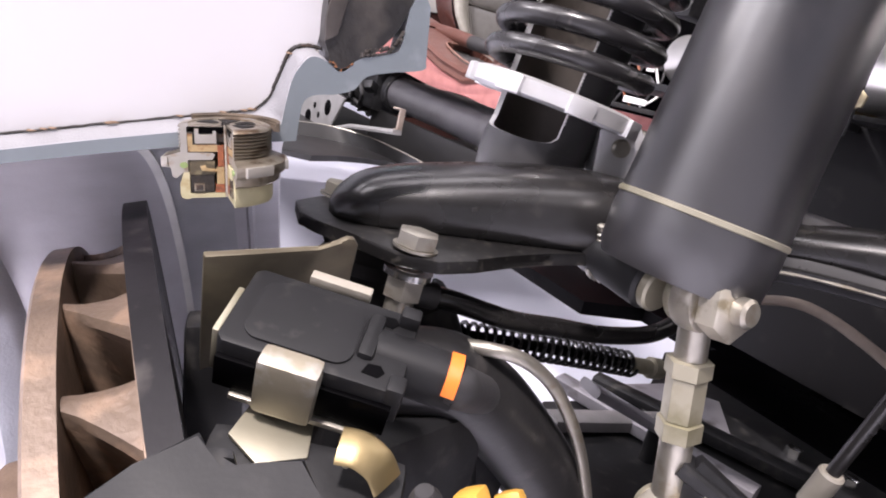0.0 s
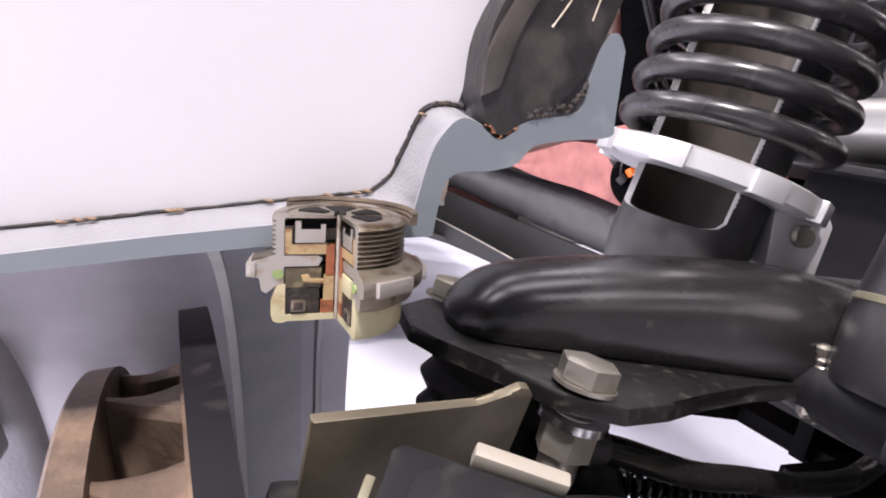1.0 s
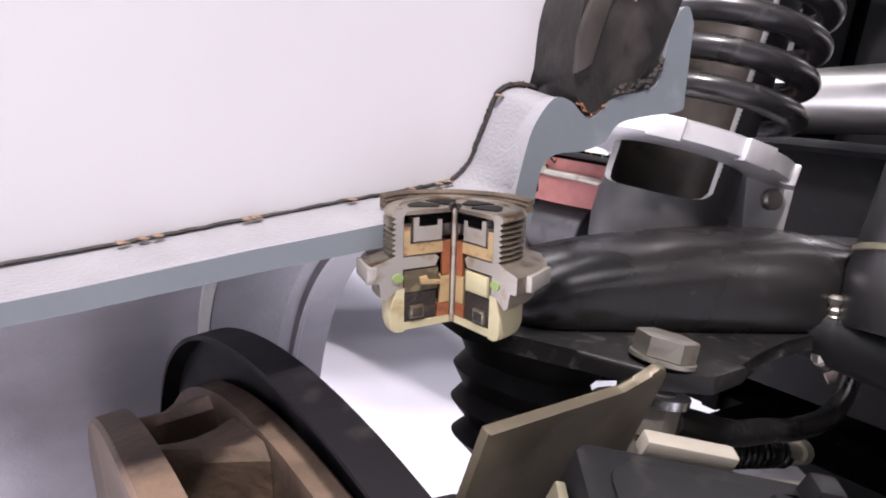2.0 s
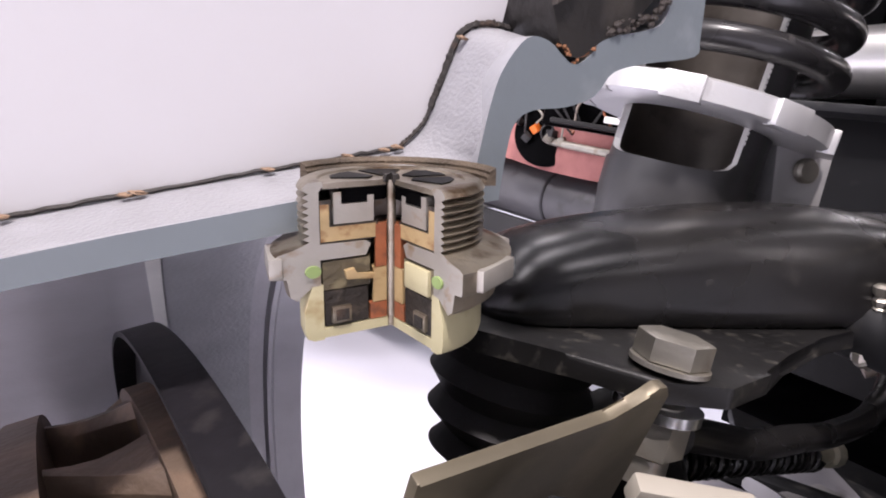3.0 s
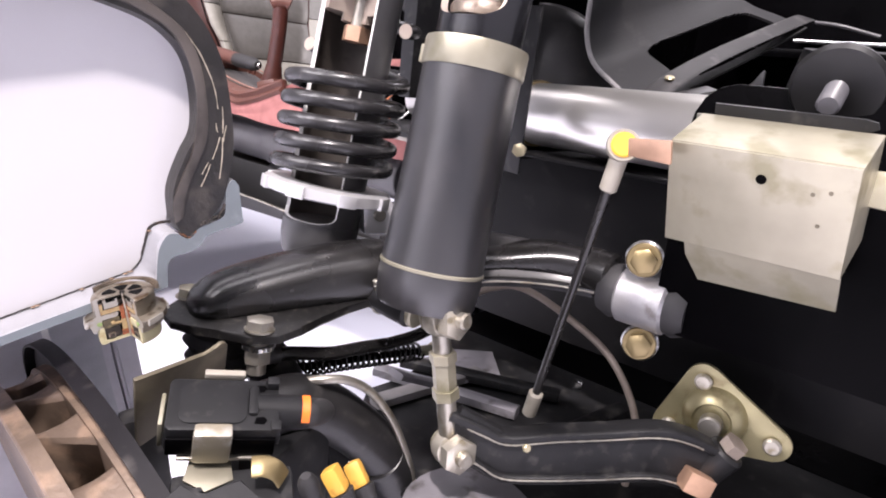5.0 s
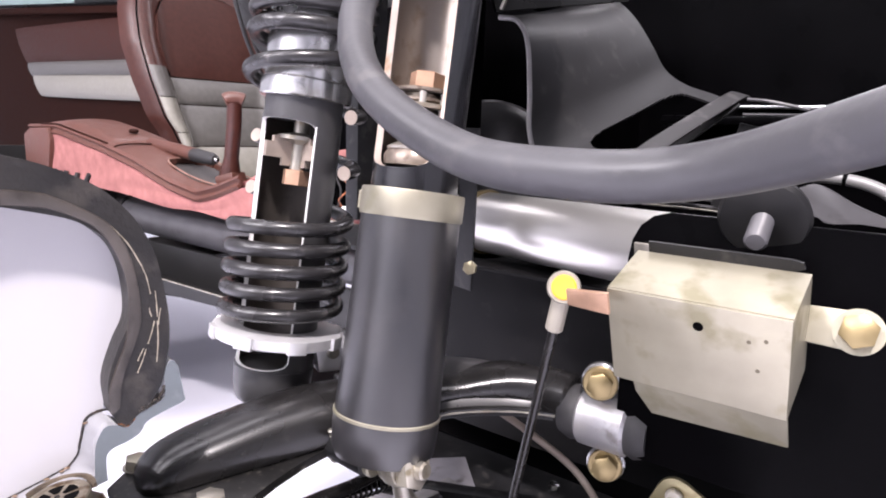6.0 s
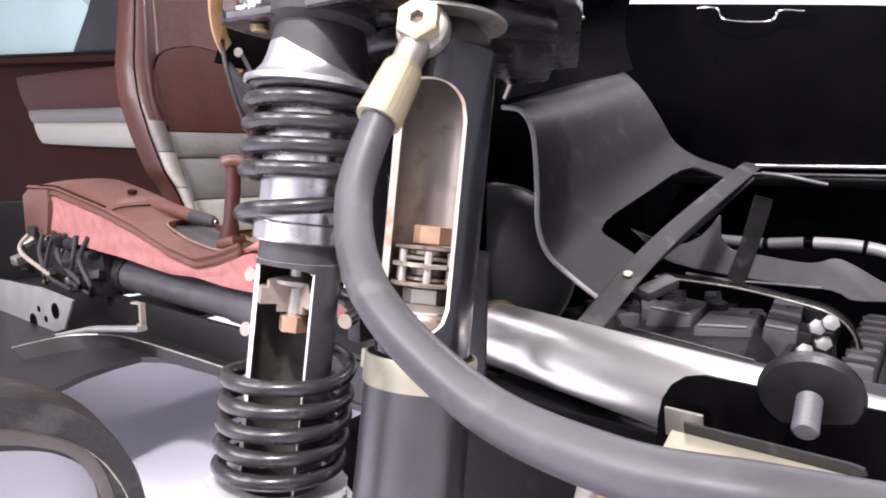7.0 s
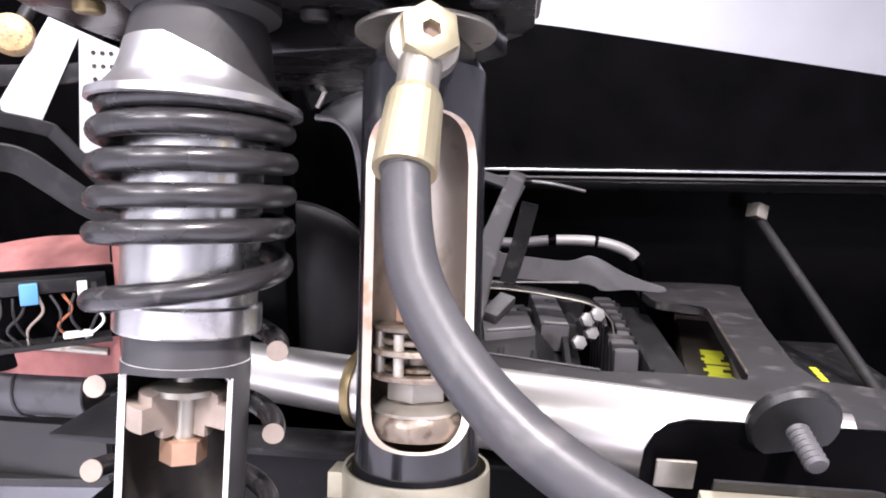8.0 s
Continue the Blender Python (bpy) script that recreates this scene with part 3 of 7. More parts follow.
# Last two strands draw the liner edge's highlight as pale lines.
for pts in (((0.0147, 0.0664), (0.0151, 0.0600), (0.0152, 0.0534)), ((0.0117, 0.0582), (0.0119, 0.0560), (0.0125, 0.0538)), ((0.0137, 0.0513), (0.0122, 0.0458), (0.0103, 0.0403)), ((0.0151, 0.0511), (0.0150, 0.0410), (0.0139, 0.0302)), ((0.0092, 0.0377), (0.0072, 0.0320), (0.0047, 0.0264)), ((0.0169, 0.0574), (0.0160, 0.0530), (0.0155, 0.0490)), ((0.0082, 0.0385), (0.0060, 0.0345), (0.0052, 0.0325)), ((-0.0035, 0.0997), (0.0033, 0.0912), (0.0091, 0.0797)), ((0.0091, 0.0797), (0.0112, 0.0730), (0.0125, 0.0652))):
    strand = [(r, 0.0004, h) for r, h in (uv(*q) for q in smooth(pts, 5))]
    part("cord_and_highlight", sweep(strand, [0.00040 * rnd.uniform(0.4, 1.0) for _ in strand], 5), CORD_HIGHLIGHT, tyre)
crumbs = bmesh.new()
for k in range(60):
    x = rnd.uniform(0.0045, 0.0172)
    base = float(np.interp(x, [0.0045, 0.0147, 0.0172], [0.0056, 0.0096, 0.0150]))
    bmesh.ops.create_icosphere(crumbs, subdivisions=1, radius=rnd.uniform(0.0003, 0.0009), matrix=Matrix.Translation(WHEEL.inverted() @ on_cut(x, base + rnd.uniform(0.0, 0.0022), rnd.uniform(-0.0004, 0.0008))))
part("torn_edge", crumbs, LINER, tyre, "crumbled rubber along the bead")
rust = bmesh.new()
for k in range(22):
    x = rnd.uniform(-0.0052, 0.0028)
    base = float(np.interp(x, [-0.0052, -0.0010, 0.0028], [0.0020, -0.0004, 0.0026]))
    bmesh.ops.create_icosphere(rust, subdivisions=1, radius=rnd.uniform(0.0002, 0.0005), matrix=Matrix.Translation(WHEEL.inverted() @ on_cut(x, base + rnd.uniform(-0.0001, 0.0008), rnd.uniform(-0.0003, 0.0006))))
part("rust", rust, RUST_ORANGE, tyre, "orange rust in the bead notch")

# white plate inside the tyre, and the seal round it
BACK = 0.015
PLATE = BED_BACK + [(-0.0052, 0.0044), (-0.0065, 0.024), (-0.001, 0.041), (0.0040, 0.052), (0.005, 0.063), (0.0035, 0.078), (-0.0010, 0.091), (-0.0095, 0.100), (-0.021, 0.106), (-0.045, 0.112), (-0.10, 0.112), (-0.20, 0.092)]
PLANE = axes(on_cut(0, 0, BACK), (0.208, 0.978, 0), STEER)
BOARD = [(x + 0.0012, z - 0.0008) for x, z in bed_b] + smooth(PLATE[13:])
single("backing_plate", slab([(s, -z) for s, z in BOARD], 0, 0.003), WHITE, PLANE, "smooth white painted plate filling the cut tyre", "plate")
line = [on_cut(s, z + 0.0003, BACK - 0.0004) for s, z in PLATE[:13]]
seal_pts = [p + Vector((rnd.uniform(-1, 1), 0, rnd.uniform(-1, 1))) * 0.00016 for p in spline(line, 14)]
single("seal", sweep(seal_pts, [(0.00038 if q.z < BEAD.z - 0.012 else 0.00062) * rnd.uniform(0.85, 1.15) for q in seal_pts], 6), SEAL, pose(0, 0, 0), "thin cracked black sealant bead along the rim", "seal")
for k, s in enumerate((-0.0905, -0.0870, -0.0845, -0.0690, -0.0672, -0.0480, -0.0350, -0.0285, -0.0262, -0.0170)):
    z = np.interp(s, [p[0] for p in PLATE[:10]], [p[1] for p in PLATE[:10]])
    bm = bmesh.new()
    bmesh.ops.create_icosphere(bm, subdivisions=2, radius=0.0008)
    for v in bm.verts:
        v.co = Vector((v.co.x * rnd.uniform(1.0, 2.2), v.co.y, v.co.z * 0.5)) * rnd.uniform(0.7, 1.15)
    single("rust_crumb", bm, RUST, Matrix.Translation(on_cut(s, z + 0.0006, BACK - 0.002)), "small crumb of brown rust on the seal", "rust", group="rust crumbs on the seal")

# ---------------------------------------------------------------- tyre pressure sensor in the rim
S_AXIS = (Vector((0, 0, 1)) - STEER * 0.17).normalized()
SENSOR = axes((-0.0668, 0.0110, 0.5046), S_AXIS, (-0.766, -0.643, 0)) @ Matrix.Diagonal((0.86, 0.86, 0.65, 1))  # x: out of the cut, towards the open quarter
sensor = thing("pressure_sensor", SENSOR, "quarter-cut brass and cream plastic tyre pressure sensor screwed into the rim", "sensor")
A0, A1 = 47, 313  # the quarter about +x is cut away
h0 = -0.004


def hv(v):
    return h0 + 0.0368 * v


def ring(name, prof, mats, label="", inset=0.0, seg=64):
    return part(name, lathe([(r, hv(v)) for r, v in prof], A0 + inset, A1 - inset, seg=seg), mats, sensor, label)


ring("cup", [(0.0130, 0.03), (0.0130, 0.0), (0.0148, 0.0), (0.0160, 0.02), (0.0164, 0.07), (0.0164, 0.20), (0.0158, 0.26), (0.0150, 0.36), (0.0130, 0.36)], CREAM, "cream plastic cup")
ring("base", [(0, 0.012), (0.0131, 0.012), (0.0131, 0.075), (0, 0.075)], CREAM)
bm = lathe([(r, hv(v)) for r, v in [(0.0134, 0.36), (0.0150, 0.355), (0.0176, 0.28), (0.0188, 0.31), (0.0192, 0.40), (0.0194, 0.425), (0.0210, 0.43), (0.0213, 0.445), (0.0213, 0.565), (0.0206, 0.58), (0.0182, 0.60), (0.0164, 0.622), (0.0152, 0.640)]]
           + [(r, hv(v)) for k in range(7) for r, v in ((0.0163, 0.660 + k * 0.042), (0.0152, 0.681 + k * 0.042))]
           + [(r, hv(v)) for r, v in [(0.0163, 0.955), (0.0158, 0.985), (0.0150, 1.0), (0.0128, 1.0), (0.0126, 0.975), (0.0134, 0.94), (0.0134, 0.62), (0.0050, 0.615), (0.0040, 0.59), (0.0050, 0.52), (0.0134, 0.52)]], A0, A1, seg=72)
for fc in bm.faces:
    if len(fc.verts) > 8:
        fc.material_index = 1
part("housing", bm, [SENSOR_STEEL, SAWN], sensor, "worn steel housing with a fine thread")
for a in (70, 130, 190, 250, 300):
    part("hex_land", slab([(-0.0055, -0.0012), (0.0055, -0.0012), (0.0055, 0.0012), (-0.0055, 0.0012)], hv(0.435), hv(0.57), 0.0006, m=Matrix.Rotation(radians(a), 4, "Z") @ Matrix.Translation((0.0206, 0, 0)) @ Matrix.Rotation(radians(90), 4, "Z")), SAWN, sensor)
ring("resin_ring", [(0.0030, 0.63), (0.0132, 0.63), (0.0132, 0.86), (0.0116, 0.86), (0.0116, 0.72), (0.0030, 0.72)], RESIN, "amber resin", 0.6)
ring("inner_ring", [(0.0034, 0.735), (0.0108, 0.735), (0.0108, 0.93), (0.0094, 0.93), (0.0094, 0.855), (0.0046, 0.855), (0.0046, 0.90), (0.0034, 0.90)], SAWN, "grey sectioned inner ring", 0.4)
ring("dark_chamber", [(0.0012, 0.865), (0.0092, 0.865), (0.0092, 0.945), (0.0012, 0.945)], DEEP_BLACK, "", 1.2)
ring("membrane", [(0.0010, 0.955), (0.0127, 0.955), (0.0127, 0.985), (0.0100, 0.992), (0.0030, 0.988), (0.0010, 0.992)], SENSOR_STEEL, "dirty grey slotted top", 0.3)
for a in (92, 150, 210, 268):
    # Flat near-black patches give the slots their dark; nothing is cut.
    part("slot", slab([(0.0038, -0.0012), (0.0096, -0.0040), (0.0106, -0.0018), (0.0108, 0.0018), (0.0096, 0.0040), (0.0038, 0.0012)], hv(0.991), hv(0.998), m=Matrix.Rotation(radians(a), 4, "Z")), DEEP_BLACK, sensor)
part("crumb", lathe([(0, hv(0.97)), (0.0017, hv(0.975)), (0.0013, hv(1.02)), (0, hv(1.03))], A0 - 20, A1 + 20, seg=9), SEAL, sensor, "blackened crumb on the pin")
ring("gap", [(0.0026, 0.622), (0.01335, 0.622), (0.01335, 0.885), (0.0112, 0.885), (0.0112, 0.728), (0.0026, 0.728)], POTTING, "", 0.9)
part("cream_block", block(0.0050, 0.0124, -0.0005, 0.0010, hv(0.335), hv(0.498), 0.0004, m=Matrix.Rotation(radians(A0), 4, "Z")), CREAM, sensor, "pale cream resin block")
part("resin_arm", slab([(0.0036, hv(0.36)), (0.0088, hv(0.38)), (0.0092, hv(0.44)), (0.0074, hv(0.45)), (0.0070, hv(0.41)), (0.0036, hv(0.40))], -0.0006, 0.0006, 0.0002, m=Matrix.Rotation(radians(A1), 4, "Z") @ Matrix(((1, 0, 0, 0), (0, 0, 1, 0), (0, 1, 0, 0), (0, 0, 0, 1)))), RESIN, sensor)
ring("core", [(0.0010, 0.43), (0.0031, 0.43), (0.0031, 0.71), (0.0010, 0.71)], ORANGE_RED, "orange-brown core", 0.5)
ring("core_foot", [(0.0010, 0.08), (0.0042, 0.08), (0.0042, 0.19), (0.0010, 0.19)], ORANGE_RED, "orange core foot", 0.5)
ring("coil_former", [(0.0010, 0.195), (0.0036, 0.195), (0.0036, 0.425), (0.0010, 0.425)], RESIN, "", 0.8)
ring("winding", [(0.0046, 0.085), (0.0127, 0.085), (0.0127, 0.315), (0.0046, 0.315)], POTTING, "dark potted coil winding", 1.0)
ring("filling", [(0.0042, 0.322), (0.0130, 0.322), (0.0130, 0.505), (0.0042, 0.505)], FILLING, "dull brown potting", 0.9)
for a in (A0, A1):
    mm = Matrix.Rotation(radians(a), 4, "Z")
    part("sealing_ring", rod(0.0014, -0.0004, 0.0004, seg=18, m=mm @ pose(0.0148, 0, hv(0.455), 90)), GREEN, sensor)
    part("chip", block(0.0080, 0.0116, -0.0005, 0.0005, hv(0.10), hv(0.21), 0.0002, m=mm), SENSOR_STEEL, sensor)
    part("chip_core", block(0.0086, 0.0110, -0.0007, 0.0007, hv(0.12), hv(0.19), m=mm), SEAL, sensor)
part("pin", rod(0.0008, hv(0.02), hv(0.985)), SENSOR_STEEL, sensor, "grey steel pin")
part("thread_collar", lathe([(0.0166, hv(0.93))] + [q for k in range(3) for q in ((0.0170 + 0.0005 * k, hv(0.95 + 0.034 * k)), (0.0176 + 0.0005 * k, hv(0.967 + 0.034 * k)))] + [(0.0192, hv(1.045)), (0.0192, hv(0.93))], 116, 258, seg=72), DIRTY_THREAD, sensor, "dirty brown threaded hole behind the sensor")

# ---------------------------------------------------------------- brake disc and shield
DISC_R = 0.1677
SHIELD_R = 0.1817
DISC_M = axes((0.0143, 0.0187, 0.3261), (0.9625, -0.0611, 0.2642), (-0.26, 0, 0.96))
disc = thing("brake_disc", DISC_M, "ventilated brake disc, brown bare cast iron with curved vanes", "brake disc")
DZ = (-0.0919, -0.0835, -0.0650, -0.0587)
part("outer_plate", lathe([(0.08, DZ[0]), (DISC_R - 0.0010, DZ[0]), (DISC_R, DZ[0] + 0.0010), (DISC_R, DZ[1]), (0.08, DZ[1])], seg=140), DISC, disc)
part("inner_plate", lathe([(0.08, DZ[2]), (DISC_R, DZ[2]), (DISC_R, DZ[3] - 0.0008), (DISC_R - 0.0008, DZ[3]), (0.08, DZ[3])], seg=140), DISC, disc)
part("bell", lathe([(0.0, -0.135), (0.078, -0.135), (0.086, -0.125), (0.086, DZ[1] - 0.0004), (0.081, DZ[1] - 0.0004), (0.0, -0.12)], seg=90), DISC_DARK, disc)


def flared_vane(m):
    """A cast vane whose foot widens towards the inner plate, with a rounded nose."""
    bm = bmesh.new()
    rings = []
    for w in (0.0, 0.25, 0.5, 0.75, 1.0):
        # The slanted foot shapes the diagonal shadow edge of the outer plate.
        t = 0.0085 + 0.019 * w ** 1.3
        dip = 0.0012 * math.sin(math.pi * w)
        z = DZ[1] + 0.0002 + (DZ[2] - DZ[1] - 0.0004) * w
        flat = [(0.082, -0.012), (DISC_R - 0.0120, 0.0000 + dip), (DISC_R - 0.0062, 0.0014 + dip), (DISC_R - 0.0040 - dip, 0.0040 + dip), (DISC_R - 0.0032 - dip, 0.0065 + dip), (DISC_R - 0.0036 - dip, t), (DISC_R - 0.0075, t + 0.0020), (0.082, -0.002)]
        rings.append([bm.verts.new(m @ Vector((r, s, z))) for r, s in flat])
    for a, b in zip(rings, rings[1:]):
        for i in range(len(a)):
            j = (i + 1) % len(a)
            bm.faces.new((a[i], a[j], b[j], b[i]))
    bm.faces.new(rings[0][::-1])
    bm.faces.new(rings[-1])
    bmesh.ops.recalc_face_normals(bm, faces=bm.faces)
    return bm


for k in range(24):
    mm = Matrix.Rotation(radians(1.5 + 15 * k), 4, "Z")
    vane = flared_vane(mm)
    part("vane", vane, DISC, disc)
shield = thing("brake_shield", DISC_M, "satin black pressed steel brake dust shield", "brake shield")
part("back", lathe([(0.10, -0.0570), (SHIELD_R - 0.0005, -0.0570), (SHIELD_R - 0.0005, -0.0556), (0.10, -0.0556)], seg=160), SHIELD, shield)
part("flange", lathe([(SHIELD_R - 0.0010, -0.0635), (SHIELD_R + 0.0004, -0.0635), (SHIELD_R + 0.0004, -0.0554), (SHIELD_R - 0.0010, -0.0554)], seg=160), SHIELD, shield)

# ---------------------------------------------------------------- upper wishbone


def loft(sections, n=32):
    """A body through sections: centre, half width, height above the flange, and the direction across."""
    rows = [spline([tuple(sec[0]) for sec in sections], 4), spline([tuple(sec[1]) for sec in sections], 4), spline([sec[2:] for sec in sections], 4)]
    sections = [(c, a, q.x, q.y, q.z) for c, a, q in zip(*rows)]
    bm = bmesh.new()
    rings = []
    for c, across, w, h, low in sections:
        c, across = Vector(c), Vector(across).normalized()
        ring = []
        for k in range(n):
            a = 2 * math.pi * k / n
            x, y = math.cos(a), math.sin(a)
            x = math.copysign(abs(x) ** 0.8, x)
            y = math.copysign(abs(y) ** 0.8, y)
            ring.append(bm.verts.new(c + across * x * w + Vector((0, 0, y * (h if y > 0 else low)))))
        rings.append(ring)
    for p, q in zip(rings, rings[1:]):
        for k in range(n):
            bm.faces.new((p[k], p[(k + 1) % n], q[(k + 1) % n], q[k]))
    bm.faces.new(rings[0])
    bm.faces.new(rings[-1])
    return bm


arm = thing("upper_wishbone", pose(0, 0, 0), "gloss black pressed steel upper wishbone with bolted ball joint flange", "wishbone")
ac = (0.35, 0.94, 0)
part("arm_body", loft([((-0.0145, 0.053, 0.4925), ac, 0.007, 0.003, 0.004), ((-0.0115, 0.0515, 0.493), ac, 0.016, 0.0085, 0.005), ((-0.003, 0.048, 0.4945), ac, 0.0215, 0.0150, 0.006), ((0.015, 0.043, 0.497), ac, 0.025, 0.0186, 0.008), ((0.040, 0.034, 0.500), ac, 0.0265, 0.0218, 0.010), ((0.065, 0.024, 0.503), ac, 0.027, 0.0238, 0.012), ((0.092, 0.012, 0.507), (0.5, 0.86, 0), 0.027, 0.0228, 0.013), ((0.125, -0.004, 0.511), (0.65, 0.76, 0), 0.026, 0.017, 0.011), ((0.166, -0.029, 0.5175), (0.7, 0.7, 0), 0.020, 0.010, 0.0065), ((0.196, -0.062, 0.523), (0.76, 0.65, 0), 0.020, 0.0125, 0.011), ((0.208, -0.094, 0.522), (0.8, 0.6, 0), 0.015, 0.012, 0.012)]), GLOSS_BLACK, arm, angle=60)
C_FAR = spline([(0.118, 0.030, 0.527), (0.150, 0.014, 0.531), (0.183, -0.013, 0.5335), (0.206, -0.046, 0.531), (0.214, -0.078, 0.527)], 8)
C_NEAR = spline([(0.100, -0.018, 0.500), (0.126, -0.033, 0.5055), (0.150, -0.048, 0.5115), (0.178, -0.078, 0.513), (0.194, -0.104, 0.512)], 8)
channel = bmesh.new()
grid = [[channel.verts.new(a.lerp(b, w) + Vector((0, 0, lift))) for w, lift in ((0, -0.006), (0.04, 0), (0.3, 0.0045), (0.6, 0.006), (0.85, 0.0035), (0.97, 0.0005), (1, -0.004))] for a, b in zip(C_NEAR, C_FAR)]
for p, q in zip(grid, grid[1:]):
    for k in range(6):
        channel.faces.new((p[k], p[k + 1], q[k + 1], q[k]))
bmesh.ops.recalc_face_normals(channel, faces=channel.faces)
bmesh.ops.solidify(channel, geom=channel.faces[:], thickness=0.0025)
part("channel", channel, CHANNEL, arm, "broad glossy pressed channel", angle=60)
rim_line = spline([(0.104, -0.026, 0.4985), (0.128, -0.034, 0.504), (0.150, -0.048, 0.5105), (0.178, -0.078, 0.512), (0.194, -0.104, 0.511)], 8)
part("lower_rim", sweep(rim_line, 0.0022, 10, flat=(0.0026, 0.0018)), GLOSS_BLACK, arm, "turned-down rim")
part("worn_edge", sweep([q + Vector((-0.0018, -0.0018, -0.0006)) for q in rim_line], [0.0009 * (0.6 + 0.5 * abs(math.sin(2.3 * k))) for k in range(len(rim_line))], 6), STEEL_DULL, arm, "bright worn rim edge")
FL = [(-0.030, 0.044), (-0.026, 0.034), (-0.016, 0.015), (-0.008, -0.004), (0.004, -0.013), (0.020, -0.013), (0.036, -0.008), (0.060, -0.006), (0.080, -0.010), (0.085, 0.004), (0.070, 0.030), (0.040, 0.050), (0.010, 0.066), (-0.012, 0.070), (-0.026, 0.062)]
part("flange", slab([(x, y) for x, y in FL], 0.4872, 0.4925, 0.0012, m=pose(0, 0, 0.489, 0, -4.5, 0) @ pose(0, 0, -0.489)), DUSTY_BLACK, arm)
spatter = random.Random(8)
for ctrl in (((0.0775, -0.0120, 0.5125), (0.0790, -0.0122, 0.5085), (0.0800, -0.0122, 0.5030), (0.0822, -0.0118, 0.4980)), ((0.0840, -0.0125, 0.4960), (0.0865, -0.0128, 0.4935), (0.0890, -0.0124, 0.4915)), ((0.0800, -0.0105, 0.4925), (0.0822, -0.0110, 0.4905), (0.0850, -0.0112, 0.4890))):
    bead = spline(ctrl, 7)
    part("weld", sweep([q + Vector((spatter.uniform(-0.0006, 0.0006), 0, spatter.uniform(-0.0005, 0.0005))) for q in bead], [0.0014 + 0.0013 * abs(math.sin(1.1 * i)) for i in range(len(bead))], 8), STEEL_DULL, arm, "silvery uneven weld bead")
X_TUBE = axes((0.0862, 0.006, 0.5012), (0.04, -0.99, -0.10))
part("cross_tube", rod(0.0114, -0.004, 0.043, 0.0016, m=X_TUBE), SATIN_BLACK, arm)
part("cross_collar", rod(0.0098, 0.0425, 0.0475, 0.001, m=X_TUBE), ZINC, arm, "yellow zinc collar")
part("pivot_eye", rod(0.017, -0.012, 0.012, 0.002, m=axes((0.207, -0.100, 0.520), (0, 1, 0))), GLOSS_BLACK, arm)

bm = hexagon(0.0081, 0.0008, 0.0066)
lathe([(0, -0.0002), (0.0086, -0.0002), (0.0086, 0.0009), (0, 0.0009)], seg=24, bm=bm)
fbolt = thing("flange_bolt", axes((0.0, 0.0, 0.4930), (0.06, 0, 1)), "dull yellow zinc hexagon bolt through the wishbone flange", "bolt")
part("head", bm, STEEL_DULL, fbolt)
part("shank", rod(0.0055, -0.026, -0.008), STEEL_DULL, fbolt)
part("nut", hexagon(0.0078, -0.0195, -0.0108), STEEL_DULL, fbolt)
part("washer", rod(0.0095, -0.0105, -0.0082), STEEL, fbolt)

far_bolt = thing("flange_bolt", axes((-0.0040, 0.0685, 0.4925), (0.06, 0, 1)), "dull yellow zinc hexagon bolt at the back of the wishbone flange", "bolt")
part("head", hexagon(0.0078, 0.0004, 0.0062), ZINC, far_bolt)
part("washer", rod(0.0088, -0.0004, 0.0004), STEEL_DULL, far_bolt)

boot = thing("ball_joint", axes((0.008, 0.050, 0.470), (0.1, 0.0, 1)), "black ribbed rubber ball joint boot under the wishbone", "ball joint")
part("gaiter", lathe([(0, -0.030), (0.012, -0.030), (0.019, -0.025), (0.015, -0.020), (0.022, -0.014), (0.019, -0.009), (0.024, -0.003), (0.021, 0.002), (0.025, 0.008), (0.025, 0.014), (0, 0.014)], seg=48), RUBBER, boot)
part("stud", rod(0.008, -0.09, -0.028), STEEL_DULL, boot)

# ---------------------------------------------------------------- spring strut
S1 = axes((0.0927, 0.0683, 0.505), (0.132, -0.033, 0.991), (1, 0, 0))


def h1(z):
    return (z - 0.505) / 0.991


strut = thing("spring_strut", S1, "cut-away coil spring strut with bare aluminium collars and dark tube", "spring strut")
tube = part("damper_tube", cut_tube(0.0268, 0.0243, h1(0.530), h1(0.702), 132, 250, h1(0.532), h1(0.699), 0.006, 0.004), [TUBE_GREY, CUT_WHITE, TUBE_BORE], strut, "dark tube with white painted cut edges")
for a in (132, 250):
    teeth = bmesh.new()
    for k in range(88):
        z = h1(0.545) + k * 0.00175
        own = rod(0.0006, -0.0006, 0.0006, seg=5, m=Matrix.Rotation(radians(a), 4, "Z") @ pose(0.0266, 0, z))
        merge(own, teeth)
    part("thread", teeth, CUT_WHITE, tube)
part("lower_cup", lathe([(0, h1(0.507)), (0.0240, h1(0.507)), (0.0255, h1(0.510)), (0.0272, h1(0.520)), (0.0276, h1(0.531)), (0.0, h1(0.531))]), TUBE_GREY, strut)
part("lower_eye", rod(0.0130, h1(0.476), h1(0.509), 0.003), SATIN_BLACK, strut)
CLEV = S1.inverted() @ axes((0.1234, 0.0386, 0.5398), (-0.45, -0.85, 0.1), (0, 0, 1))
clevis = part("clevis", slab([(-0.014, -0.010), (0.006, -0.012), (0.014, -0.007), (0.015, 0.005), (0.007, 0.012), (-0.014, 0.010)], -0.014, 0.004, 0.0015, m=CLEV), ALU_WHITE, strut, "small bright clevis")
part("clevis_pin", rod(0.0045, 0.004, 0.008, 0.001, m=CLEV), STEEL_DULL, clevis)
